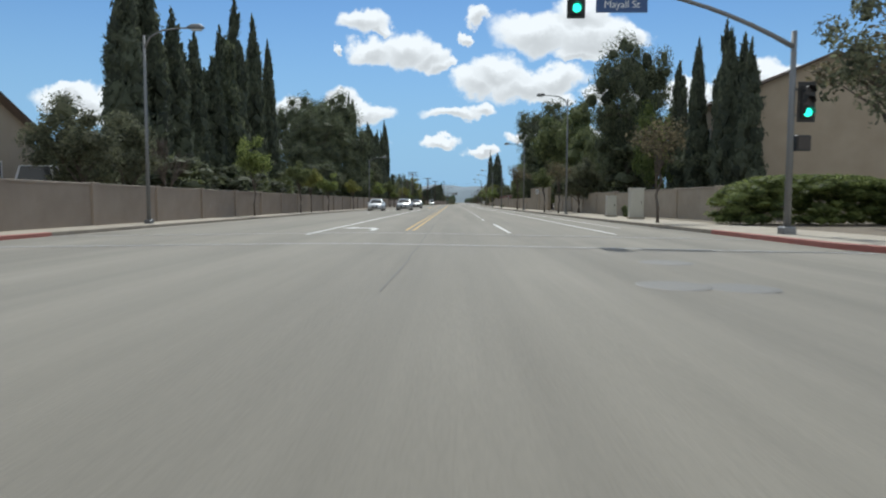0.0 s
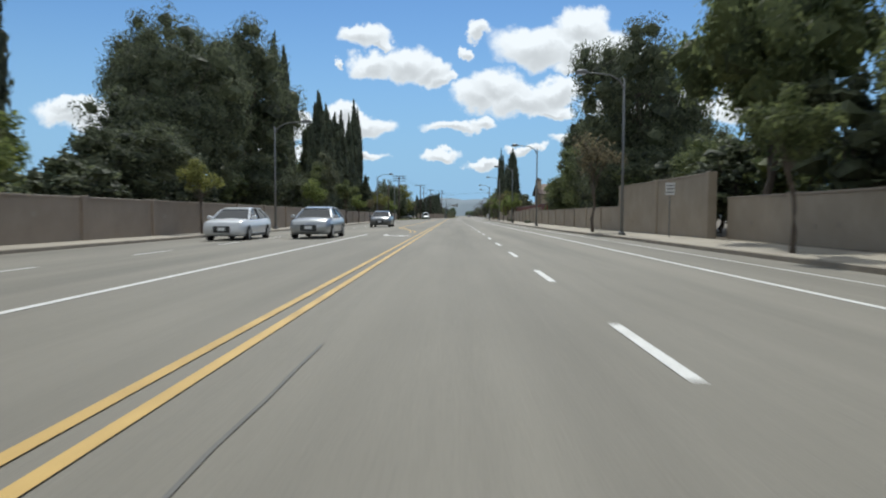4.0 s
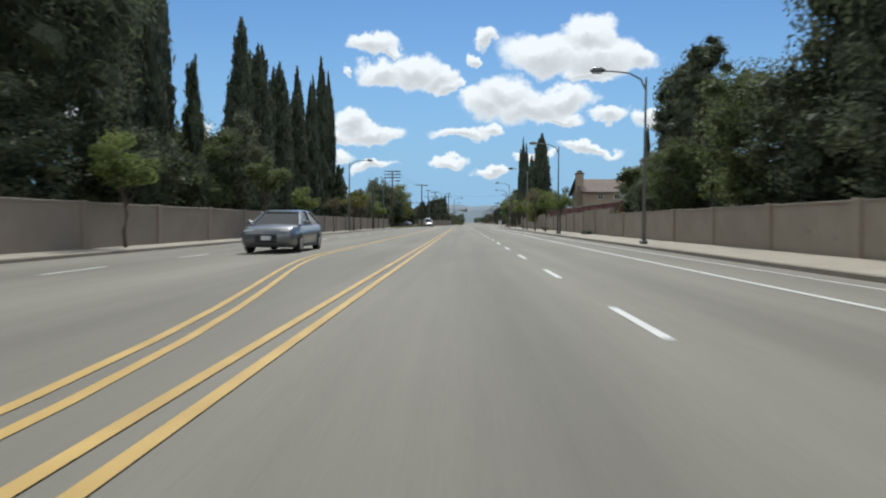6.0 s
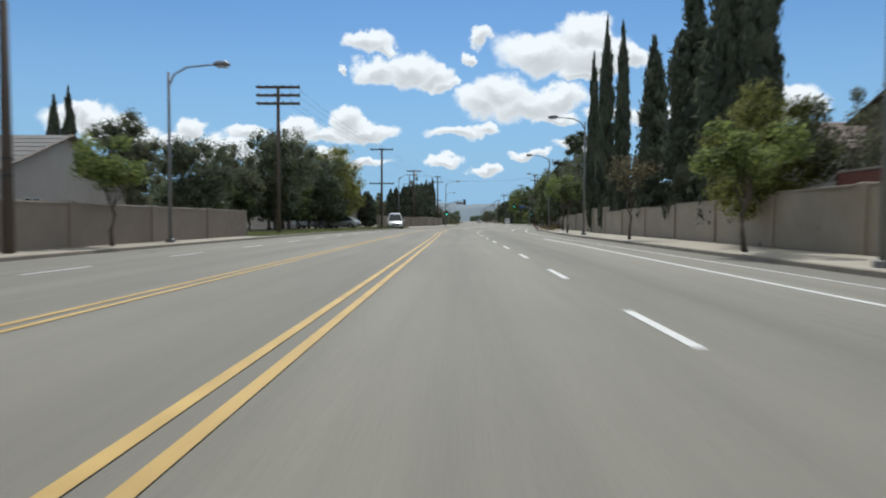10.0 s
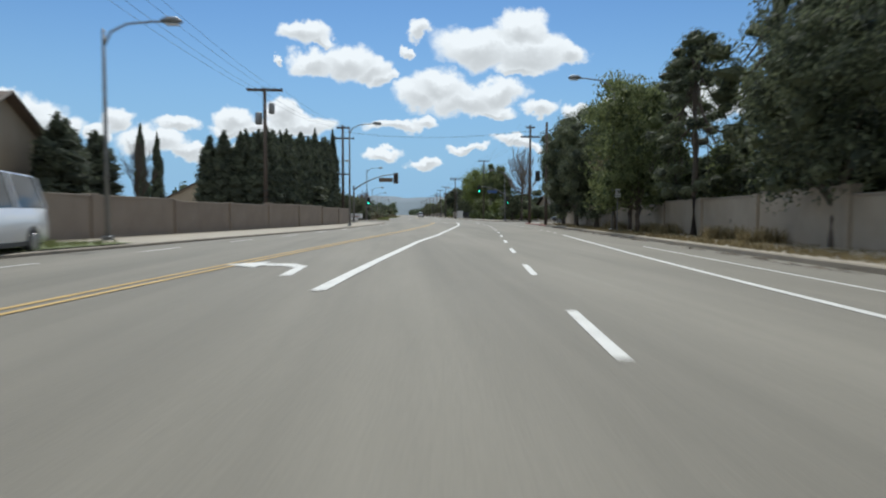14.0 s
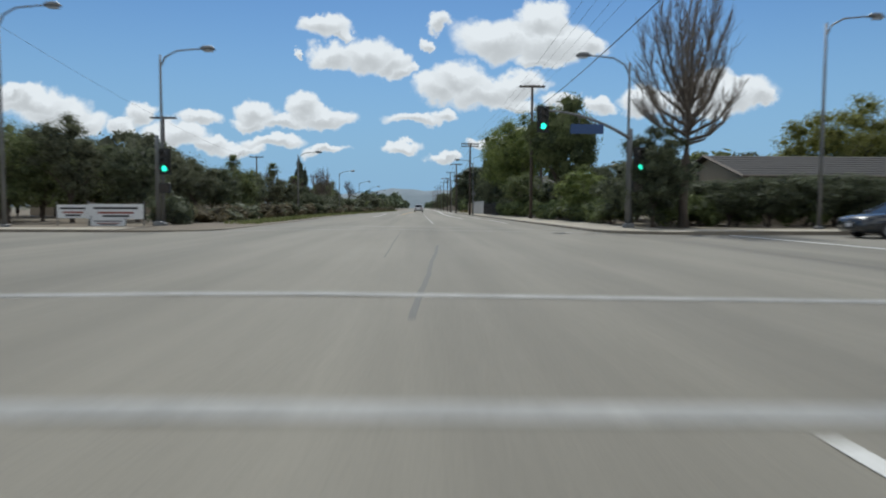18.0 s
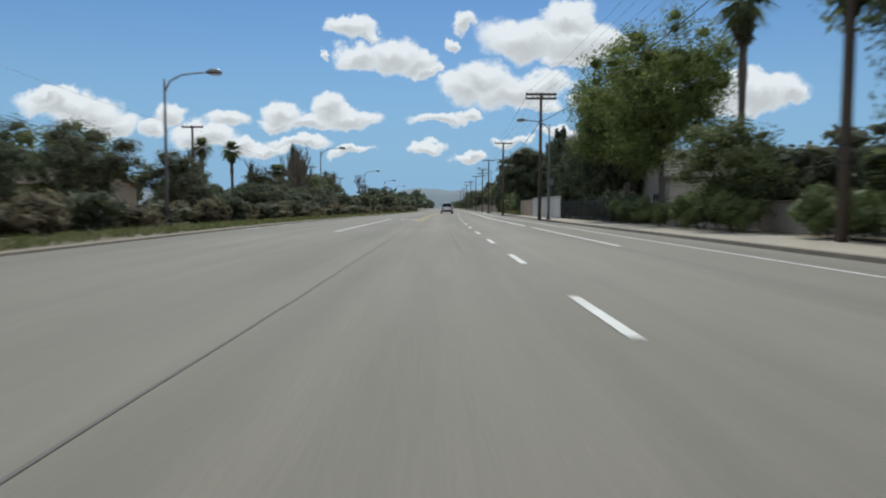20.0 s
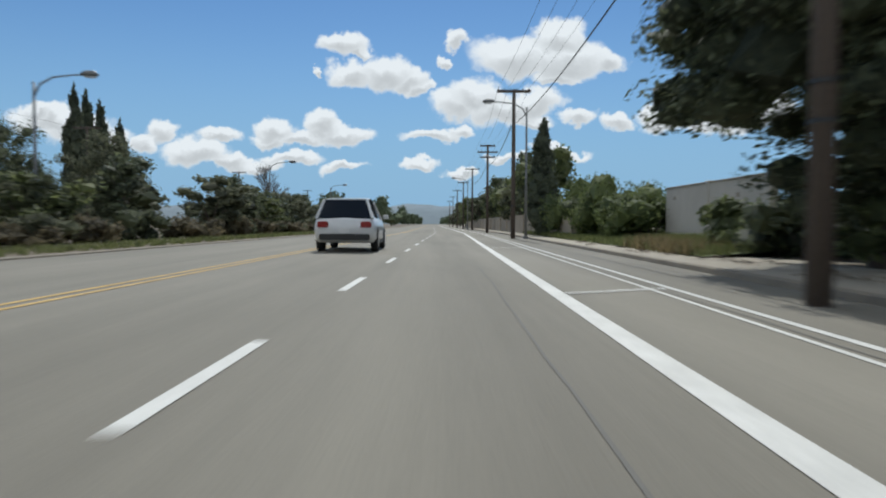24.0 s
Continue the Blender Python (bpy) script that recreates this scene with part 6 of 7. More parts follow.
def street_lamp(x, y, h, side, z=None, signal=False, label="galvanised street lamp with a curved arm"):
    """side: -1 if its arm reaches to the left."""
    ob = thing("street_lamp", x, y, WALK_Z if z is None else z, 0, label, "street lamp", "street lamps")
    part("base", mesh_of("base", *box(-0.16, 0.16, -0.16, 0.16, 0, 0.18, 0.03), M_GALV), ob)
    part("pole", mesh_of("pole", *tube([(0, 0, 0.1), (0, 0, h * 0.5), (0, 0, h - 0.3)], [0.095, 0.072, 0.052], 10), M_GALV, True), ob)
    arm = [(0, 0, h - 0.9), (side * 0.25, 0, h - 0.4), (side * 0.8, 0, h - 0.1), (side * 1.7, 0, h), (side * 2.1, 0, h)]
    part("arm", mesh_of("arm", *tube(arm, [0.045, 0.045, 0.04, 0.035, 0.035], 8), M_GALV, True), ob)
    head = part("lamp_head", mesh_of("lamp_head", *tube([(side * 1.95, 0, h + 0.03), (side * 2.15, 0, h + 0.06), (side * 2.5, 0, h + 0.05), (side * 2.7, 0, h)], [0.05, 0.13, 0.14, 0.05], 8), M_GALV, True), ob)
    part("lens", mesh_of("lens", *box(min(side * 2.15, side * 2.6), max(side * 2.15, side * 2.6), -0.1, 0.1, h - 0.11, h - 0.06, 0.01), M_LAMPGLASS), head, "milky lamp lens")
    return ob


for x, y, h in ((-12.3, 30.8, 8.7), (-11.5, 104.3, 7.9), (-11.3, 168.6, 8.0), (-11.25, 201.5, 7.7), (-7.2, 270.3, 7.7), (-0.9, 303.0, 8.6)):
    street_lamp(x, y, h, 1)
for y, h in ((59.6, 10.3), (92.0, 8.9), (125.5, 8.4), (154.6, 8.3), (187.4, 8.6), (222.0, 8.6), (250.5, 8.6), (284.0, 8.8), (497.0, 8.4), (566.0, 8.4)):
    street_lamp(kerb_right(y) - bend(y) + 0.7, y, h, -1)
for y, h in ((402.0, 7.2), (443.0, 7.3), (484.3, 7.1), (525.0, 7.2), (566.0, 7.2)):
    street_lamp(-2.5, y, h, 1)
street_lamp(19.35, 425.4, 8.1, -1)
street_lamp(21.4, 358.6, 8.5, -1, label="galvanised street lamp on a traffic signal pole")
street_lamp(-1.9, 359.6, 8.8, 1, label="galvanised street lamp on a traffic signal pole")
street_lamp(23.3, 327.2, 8.6, -1, label="galvanised street lamp at the corner")
street_lamp(29.6, 355.8, 9.8, 1, label="galvanised street lamp down the side street")
street_lamp(-7.2, 355.4, 9.6, 1, label="galvanised street lamp down the side street")


def utility_pole(x, y, h, arms, lean=0.0, transformer=False, across=True):
    """A wooden pole; arms: heights of its cross-arms below the top."""
    ob = thing("utility_pole", x, y, WALK_Z, 0 if across else 90, "weathered wooden utility pole with cross-arms" if arms else "bare weathered wooden pole", "utility pole", "utility poles")
    part("pole", mesh_of("pole", *tube([(0, 0, -0.2), (lean * 0.5, 0, h * 0.5), (lean, 0, h)], [0.165, 0.145, 0.115], 10), M_POLE_WOOD, True), ob)
    for d, half in arms:
        z = h - d
        arm = part("cross_arm", mesh_of("cross_arm", *boxes((lean - half, lean + half, 0.13, 0.23, z - 0.06, z + 0.06), (lean - half, lean + half, -0.23, -0.13, z - 0.06, z + 0.06)), M_POLE_WOOD), ob)
        n = 6 if half > 1 else 4
        for i in range(n):
            px_ = lean - half + 0.1 + (2 * half - 0.2) * i / (n - 1)
            part("insulator", mesh_of("insulator", *tube([(px_, 0.18, z + 0.05), (px_, 0.18, z + 0.14), (px_, 0.18, z + 0.22)], [0.02, 0.055, 0.035], 6), M_DARKMETAL), arm)
    for z in (2.2, 2.7):
        part("strap", mesh_of("strap", *tube([(0, 0, z), (0, 0, z + 0.06)], [0.172, 0.172], 10), M_DARKMETAL), ob)
    if transformer:
        part("transformer", mesh_of("transformer", *tube([(lean - 0.45, 0, h - 2.7), (lean - 0.45, 0, h - 2.6), (lean - 0.45, 0, h - 1.9), (lean - 0.45, 0, h - 1.8)], [0.2, 0.27, 0.27, 0.18], 12), M_GALV, True), ob, "grey drum transformer")
        part("transformer", mesh_of("transformer", *tube([(lean + 0.5, 0, h - 1.9), (lean + 0.5, 0, h - 1.8), (lean + 0.5, 0, h - 1.2), (lean + 0.5, 0, h - 1.1)], [0.16, 0.22, 0.22, 0.15], 12), M_GALV, True), ob, "grey drum transformer")
    return ob


LEFT_POLES = [(-11.6, 191.4, 7.2), (-11.95, 222.0, 10.9), (-8.5, 259.5, 10.4), (-6.7, 296.7, 10.3), (-3.1, 324.0, 11.2)]
RIGHT_POLES = [(18.9, 324.8, 11.6), (21.8, 389.0, 12.6), (19.2, 429.2, 11.0), (19.2, 464.2, 10.1), (20.0, 503.6, 10.5), (20.8, 536, 10.4), (21, 570, 10.4), (21, 604, 10.2), (21, 640, 10.2), (21, 678, 10), (21, 720, 10)]
utility_pole(*LEFT_POLES[0], [])
utility_pole(*LEFT_POLES[1], [(0.1, 1.6), (0.7, 1.6), (1.3, 1.6)])
utility_pole(*LEFT_POLES[2], [(0.2, 1.5), (4.6, 1.6)])
utility_pole(*LEFT_POLES[3], [(0.15, 1.3)], 0.0, True)
utility_pole(*LEFT_POLES[4], [(0.3, 0.7), (1.5, 1.3), (5.6, 0.8)])
utility_pole(18.0, 312.1, 10.2, [])
utility_pole(-11.8, 356.2, 13.6, [(0.1, 0.7), (2.6, 1.8)])
utility_pole(*RIGHT_POLES[0], [(0.3, 0.5), (1.4, 1.1)])
for i, p_ in enumerate(RIGHT_POLES[1:]):
    utility_pole(*p_, [(0.15, 1.35), (0.5, 1.35)] if i == 1 else [(0.15, 1.2)] if i != 4 else [(0.15, 0.9), (0.9, 1.2), (1.5, 0.9)])
for p_ in ((-13.6, 391.7, 9.7), (-17.4, 446.0, 10.0), (-18.5, 520.0, 10.0), (-20, 575, 10.0), (-20, 640, 10.0), (-20, 700, 10)):
    utility_pole(*p_, [(0.15, 1.2)])


def wire(a, b, sag, label="thin dark overhead power line", r=0.009):
    a, b = Vector(a), Vector(b)
    pts = [a.lerp(b, i / 14) - Vector((0, 0, sag * 4 * (i / 14) * (1 - i / 14))) for i in range(15)]
    ob = new("power_line", mesh_of("power_line", *tube(pts, [r] * 15, 4), M_DARKMETAL))
    tagged(ob, label, "power line", "power lines")


for off, dz in ((-1.1, 0.1), (-0.4, 0.1), (0.4, 0.1), (1.1, 0.1)):
    for p_, q_ in zip(RIGHT_POLES, RIGHT_POLES[1:9]):
        wire((p_[0] + off, p_[1] + 0.18, p_[2] + dz), (q_[0] + off, q_[1] + 0.18, q_[2] + dz), 0.6)
for p_, q_ in zip(RIGHT_POLES, RIGHT_POLES[1:7]):
    wire((p_[0] - 0.15, p_[1], p_[2] - 2.6), (q_[0] - 0.15, q_[1], q_[2] - 2.6), 0.7, "thick dark overhead cable", 0.03)
for off in (-1.2, -0.5, 0.5, 1.2):
    for p_, q_ in zip(LEFT_POLES[1:], LEFT_POLES[2:]):
        wire((p_[0] + off, p_[1] + 0.18, p_[2]), (q_[0] + off * 0.8, q_[1] + 0.18, q_[2] - 0.2), 0.5)
for dy in (-0.4, 0.4):
    wire((-3.1, 324.0 + dy, 10.4), (18.9, 324.6 + dy, 10.9), 0.7)
wire((-3.1, 324.0, 10.4), (-13.6, 391.7, 9.4), 0.7)
wire((-13.6, 391.7, 9.4), (-17.4, 446, 9.7), 0.6)
wire((-17.4, 446, 9.7), (-18.5, 520, 9.7), 0.7)

# ---- traffic signals ----


def signal_head(parent, at, lit=True, back=False):
    """Three lamps in a dark box with visors; it faces -y. back: seen from behind, with a plate."""
    hd = part("signal_head", mesh_of("signal_head", *box(-0.17, 0.17, -0.1, 0.12, -0.52, 0.52, 0.03), M_SIGNAL), parent, "dark signal housing", at)
    part("back_plate", mesh_of("back_plate", *box(-0.29, 0.29, 0.0, 0.015, -0.64, 0.64, 0.004), M_BACKTAN if back else M_SIGNAL), hd)
    for i, z in enumerate((0.34, 0.0, -0.34)):
        disc = tube([(0, -0.105, z), (0, -0.115, z)], [0.14, 0.135], 16)
        part("lens", mesh_of("lens", *disc, M_GREENLIGHT if (lit and i == 2) else M_DEADLENS), hd, "glowing green lens" if (lit and i == 2) else "unlit lens")
        vis = [(0.155 * math.cos(a), -0.1 - d, z + 0.155 * math.sin(a)) for d in (0, 0.2) for a in [math.radians(k_) for k_ in range(-20, 201, 22)]]
        n = len(vis) // 2
        part("visor", mesh_of("visor", vis, [(k_, k_ + 1, k_ + 1 + n, k_ + n) for k_ in range(n - 1)], M_SIGNAL), hd)
    return hd


def text_mesh(body, size, mat):
    cu = bpy.data.curves.new("lettering", "FONT")
    cu.body, cu.size, cu.align_x, cu.align_y, cu.extrude = body, size, "CENTER", "CENTER", 0.002
    tmp = bpy.data.objects.new("lettering", cu)
    scene.collection.objects.link(tmp)
    dg = bpy.context.evaluated_depsgraph_get()
    me = bpy.data.meshes.new_from_object(tmp.evaluated_get(dg))
    bpy.data.objects.remove(tmp)
    me.materials.clear()
    me.materials.append(mat)
    return me


def signal_mast(x, y, h_joint, reach, h_end, side_z=None, end_lit=True, back=False, sign="", label="", sign_at=0.7):
    """A pole with a curved mast arm to the left (reach in metres), a head at its end and one on the pole."""
    ob = thing("traffic_signal", x, y, WALK_Z, 0, label, "traffic signal", "traffic signals")
    part("pole", mesh_of("pole", *tube([(0, 0, 0), (0, 0, 4), (0, 0, h_joint + 0.5)], [0.115, 0.1, 0.085], 10), M_GALV, True), ob)
    part("base", mesh_of("base", *box(-0.22, 0.22, -0.22, 0.22, 0, 0.25, 0.04), M_GALV), ob)
    if reach:
        pts, rad = [], []
        for i in range(11):
            f = i / 10
            pts.append((-reach * f, 0, h_joint + (h_end - h_joint) * (1 - (1 - f) ** 2)))
            rad.append(0.085 - 0.04 * f)
        arm = part("mast_arm", mesh_of("mast_arm", *tube(pts, rad, 8), M_GALV, True), ob)
        signal_head(ob, pose(-reach, -0.16 if not back else 0.16, h_end - 0.45, 0, 0, 180 if back else 0), end_lit, back)
        sx = -reach * sign_at
        f = sign_at
        sz = h_joint + (h_end - h_joint) * (1 - (1 - f) ** 2)
        sn = part("street_sign", mesh_of("street_sign", *box(-0.82, 0.82, -0.02, 0.02, -0.24, 0.24, 0.01), M_BACKTAN if back else M_SIGNBLUE), ob, "bare back of a hanging sign" if back else "blue street-name sign", pose(sx, -0.05, sz - 0.55))
        for dx in (-0.4, 0.4):
            part("hanger", mesh_of("hanger", *tube([(sx + dx, -0.04, sz - 0.36), (sx + dx, -0.04, sz + 0.02)], [0.02, 0.02], 6), M_GALV), ob)
        if sign and not back:
            part("lettering", text_mesh(sign, 0.32, M_SIGNWHITE), sn, "white lettering", pose(0, -0.026, 0, 90, 0, 0))
    if side_z:
        signal_head(ob, pose(0.42, -0.1, side_z), True)
        part("bracket", mesh_of("bracket", *boxes((0.1, 0.3, -0.05, 0.05, side_z + 0.38, side_z + 0.44), (0.1, 0.3, -0.05, 0.05, side_z - 0.44, side_z - 0.38)), M_GALV), ob)
        ped = part("pedestrian_signal", mesh_of("pedestrian_signal", *box(0.14, 0.62, -0.12, 0.14, side_z - 1.55, side_z - 1.05, 0.03), M_SIGNAL), ob, "dark pedestrian signal box")
        part("screen", mesh_of("screen", *box(0.2, 0.56, -0.135, -0.121, side_z - 1.49, side_z - 1.11), M_DEADLENS), ped)
    return ob


signal_mast(12.4, 22.6, 6.0, 7.0, 7.95, side_z=4.25, sign="Mayall St", label="steel traffic signal with a curved mast arm and green lights", sign_at=0.79)


def mast_right(x, y, h_joint, reach, h_end, label):
    """The same mast turned to reach over the road from the left, its head seen from behind."""
    ob = signal_mast(x, y, h_joint, reach, h_end, end_lit=False, label=label, sign_at=0.76)
    ob.matrix_basis = pose(x, y, WALK_Z, 0, 0, 180)
    return ob


for child in mast_right(-2.0, 326.2, 3.9, 5.0, 5.75, "steel traffic signal with a curved mast arm, seen from behind").children_recursive:
    if child.name.startswith(("back_plate", "street_sign")):
        child.data.materials[0] = M_BACKTAN
signal_mast(21.4, 358.2, 4.4, 4.4, 5.75, side_z=3.35, sign="", label="traffic signal with green lights at the far corner", sign_at=0.5)
signal_mast(-2.0, 359.2, 4.0, 0, 0, side_z=3.2, label="traffic signal post with a green light at the far corner")
signal_mast(23.0, 327.6, 5.2, 2.6, 6.2, label="traffic signal on a short curved arm at the corner", end_lit=False, sign_at=0.1)

# ---- roadside cabinets, signs, banners ----


def cabinet(x, y, w, d, h, label):
    ob = thing("utility_cabinet", x, y, WALK_Z + 0.03, 0, label, "cabinet", "roadside cabinets")
    part("plinth", mesh_of("plinth", *box(-w / 2 - 0.06, w / 2 + 0.06, -d / 2 - 0.06, d / 2 + 0.06, 0, 0.12, 0.02), M_CONCRETE), ob)
    part("body", mesh_of("body", *box(-w / 2, w / 2, -d / 2, d / 2, 0.12, h, 0.03), M_BOX), ob)
    dr = part("door", mesh_of("door", *box(-w / 2 + 0.06, w / 2 - 0.06, -d / 2 - 0.02, -d / 2 + 0.005, 0.2, h - 0.1, 0.008), M_BOX), ob)
    part("handle", mesh_of("handle", *box(w / 2 - 0.2, w / 2 - 0.16, -d / 2 - 0.05, -d / 2 - 0.02, h * 0.5, h * 0.5 + 0.16, 0.005), M_DARKMETAL), dr)
    part("lid", mesh_of("lid", *box(-w / 2 - 0.03, w / 2 + 0.03, -d / 2 - 0.03, d / 2 + 0.03, h, h + 0.06, 0.02), M_BOX), ob)


cabinet(12.9, 42.6, 0.85, 0.6, 1.85, "tall beige traffic-control cabinet on the pavement")
cabinet(12.9, 49.2, 0.7, 0.55, 1.45, "smaller beige utility cabinet on the pavement")


def post_sign(x, y, h, w, sh, mat, label, bars=0):
    ob = thing("road_sign", x, y, WALK_Z, 0, label, "road sign")
    part("post", mesh_of("post", *tube([(0, 0, 0), (0, 0, h)], [0.028, 0.028], 8), M_GALV), ob)
    pl = part("plate", mesh_of("plate", *box(-w / 2, w / 2, -0.045, -0.03, h - sh, h, 0.004), mat), ob)
    for i in range(bars):
        z = h - sh * (i + 0.8) / (bars + 0.6)
        part("text_bar", mesh_of("text_bar", *box(-w * 0.36, w * 0.36, -0.05, -0.046, z - 0.02, z + 0.02), M_DARKMETAL), pl)


post_sign(12.4, 88.0, 2.7, 0.45, 0.6, M_SIGNWHITE, "small white parking sign on a steel post", 3)
post_sign(15.2, 282.0, 2.4, 0.3, 0.45, M_SIGNWHITE, "small white parking sign on a steel post", 3)
post_sign(-14.0, 76.0, 1.5, 0.6, 0.12, M_GALV, "low steel post with a cross plate by the kerb")
post_sign(19.4, 424.9, 3.35, 0.55, 0.5, M_GALV, "dull grey sign plate on a steel post")


def banner(x, y, w, h, z, label, turn):
    ob = thing("banner", x, y, WALK_Z, turn, label, "banner", "banners on the fence")
    part("cloth", mesh_of("cloth", *box(-w / 2, w / 2, -0.02, 0.0, z, z + h), M_SIGNWHITE), ob)
    for i, f in enumerate((0.72, 0.42, 0.2)):
        part("text_bar", mesh_of("text_bar", *box(-w * (0.4 - 0.08 * i), w * (0.4 - 0.08 * i), -0.026, -0.021, z + h * f - h * 0.07, z + h * f + h * 0.07), M_DARKMETAL if i != 1 else M_REDKERB), ob)
    for sx in (-w / 2, w / 2):
        part("post", mesh_of("post", *tube([(sx, 0.04, 0), (sx, 0.04, z + h + 0.15)], [0.03, 0.03], 6), M_GALV), ob)


banner(-6.0, 358.9, 1.5, 0.66, 0.40, "white banner with faded red lettering at the corner", 4)
banner(-3.9, 358.8, 2.6, 0.74, 0.36, "wide white banner with bold lettering at the corner", 4)
banner(-4.15, 358.5, 1.6, 0.34, 0.02, "low white banner with a line of lettering", 4)

# black iron fence in front of the white house
fence = thing("iron_fence", 21.7, 414.0, WALK_Z, 0, "black iron picket fence beside the pavement", "fence")
for i in range(2):
    z_ = 0.25 + 1.2 * i
    part("rail", mesh_of("rail", *box(-0.02, 0.02, 0, 18.6, z_, z_ + 0.045), M_FENCE_IRON), fence)
picket = mesh_of("picket", *box(-0.012, 0.012, -0.012, 0.012, 0.05, 1.62), M_FENCE_IRON)
fence_post = mesh_of("fence_post", *box(-0.04, 0.04, -0.04, 0.04, 0.0, 1.75, 0.01), M_FENCE_IRON)
for i in range(94):
    part("picket" if i % 12 else "fence_post", picket if i % 12 else fence_post, fence, "", pose(0, i * 0.2, 0))

# ---- vehicles ----


def car(x, y, turn, paint, label, kind="sedan", z=0.0):
    """A car whose front looks along +y before it is turned."""
    if kind == "sedan":
        L, W, prof = 4.8, 1.82, [(-2.4, 0.45, 0.78, 0.9), (-2.25, 0.28, 0.95, 0.96), (-1.6, 0.22, 1.02, 1.0), (-0.6, 0.2, 0.98, 1.0), (0.5, 0.2, 0.96, 1.0), (1.2, 0.2, 0.95, 1.0), (1.9, 0.2, 0.90, 0.98), (2.25, 0.24, 0.81, 0.93), (2.4, 0.34, 0.66, 0.85)]
        cabin = [(-1.95, 0.98, 0.0), (-1.15, 0.98, 0.44), (0.0, 0.96, 0.48), (0.45, 0.95, 0.42), (1.25, 0.93, 0.0)]
        wheels, wr = (-1.45, 1.45), 0.32
    elif kind == "suv":
        L, W, prof = 4.75, 1.92, [(-2.37, 0.5, 1.0, 0.92), (-2.25, 0.34, 1.08, 0.98), (-1.6, 0.28, 1.12, 1.0), (-0.6, 0.26, 1.1, 1.0), (0.5, 0.26, 1.08, 1.0), (1.2, 0.26, 1.05, 1.0), (1.9, 0.28, 0.98, 0.98), (2.28, 0.34, 0.85, 0.92), (2.37, 0.45, 0.72, 0.84)]
        cabin = [(-2.3, 1.06, 0.0), (-2.0, 1.1, 0.55), (-0.5, 1.1, 0.62), (0.35, 1.07, 0.55), (1.2, 1.05, 0.0)]
        wheels, wr = (-1.42, 1.45), 0.37
    else:
        L, W, prof = 5.4, 1.98, [(-2.7, 0.4, 1.2, 0.95), (-2.6, 0.32, 1.25, 0.99), (-1.6, 0.3, 1.25, 1.0), (-0.6, 0.28, 1.25, 1.0), (0.5, 0.28, 1.22, 1.0), (1.5, 0.28, 1.12, 1.0), (2.2, 0.3, 0.98, 0.97), (2.6, 0.36, 0.8, 0.92), (2.7, 0.45, 0.7, 0.86)]
        cabin = [(-2.66, 1.22, 0.0), (-2.55, 1.24, 0.8), (0.2, 1.24, 0.85), (0.9, 1.2, 0.75), (1.8, 1.08, 0.0)]
        wheels, wr = (-1.6, 1.75), 0.36
    ob = thing("car" if kind != "van" else "van", x, y, z, turn, label, "car" if kind != "van" else "van", "vehicles")
    hw = W / 2
    verts, faces = [], []
    for py_, zb, zt, wf in prof:
        w = hw * wf
        mid = zb + (zt - zb) * 0.55
        ring = [(-w * 0.9, zb), (-w, zb + 0.12), (-w, mid), (-w * 0.95, zt - 0.04), (-w * 0.8, zt), (0, zt + 0.03), (w * 0.8, zt), (w * 0.95, zt - 0.04), (w, mid), (w, zb + 0.12), (w * 0.9, zb), (0, zb)]
        verts += [(a, py_, b) for a, b in ring]
    n = 12
    for i in range(len(prof) - 1):
        for k_ in range(n):
            a, b = i * n + k_, i * n + (k_ + 1) % n
            faces.append((a, a + n, b + n, b))
    faces += [tuple(range(n)), tuple(range((len(prof) - 1) * n + n - 1, (len(prof) - 1) * n - 1, -1))]
    part("body", mesh_of("body", verts, faces, paint, True), ob)
    # glasshouse with a painted roof and pillars
    gv, gf = [], []
    for py_, zb, hh in cabin:
        w0, w1 = hw * 0.92, hw * (0.92 - 0.24 * min(1, hh / 0.45)) if hh else hw * 0.9
        gv += [(-w0, py_, zb - 0.02), (-w1, py_, zb + hh), (w1, py_, zb + hh), (w0, py_, zb - 0.02)]
    for i in range(len(cabin) - 1):
        for k_ in range(3):
            a = i * 4 + k_
            gf.append((a, a + 4, a + 5, a + 1))
    part("glasshouse", mesh_of("glasshouse", gv, gf, M_GLASS, False), ob, "dark tinted glass")
    tops = [(py_, zb + hh) for py_, zb, hh in cabin if hh > 0.3]
    rv, rf = [], []
    w1 = hw * 0.69
    for py_, z_ in tops:
        rv += [(-w1, py_, z_ + 0.005), (-w1 * 0.9, py_, z_ + 0.045), (w1 * 0.9, py_, z_ + 0.045), (w1, py_, z_ + 0.005)]
    for i in range(len(tops) - 1):
        for k_ in range(3):
            a = i * 4 + k_
            rf.append((a, a + 4, a + 5, a + 1))
    rf += [(0, 1, 2, 3), tuple(range((len(tops) - 1) * 4 + 3, (len(tops) - 1) * 4 - 1, -1))]
    part("roof", mesh_of("roof", rv, rf, paint), ob)
    c0, c1 = cabin[0], cabin[-1]
    f0, f1 = cabin[1], cabin[-2]
    m0 = cabin[2]
    for s in (-1, 1):
        for lo, hi in ((c0, f0), (c1, f1)):
            part("pillar", mesh_of("pillar", *tube([(s * hw * 0.91, lo[0], lo[1]), (s * hw * 0.7, hi[0], hi[1] + hi[2])], [0.05, 0.045], 6), paint), ob)
        mid_y = (f0[0] + f1[0]) / 2
        part("pillar", mesh_of("pillar", *tube([(s * hw * 0.925, mid_y, m0[1] - 0.02), (s * hw * 0.69, mid_y, m0[1] + m0[2])], [0.045, 0.04], 6), M_DARKMETAL if kind != "van" else paint), ob)
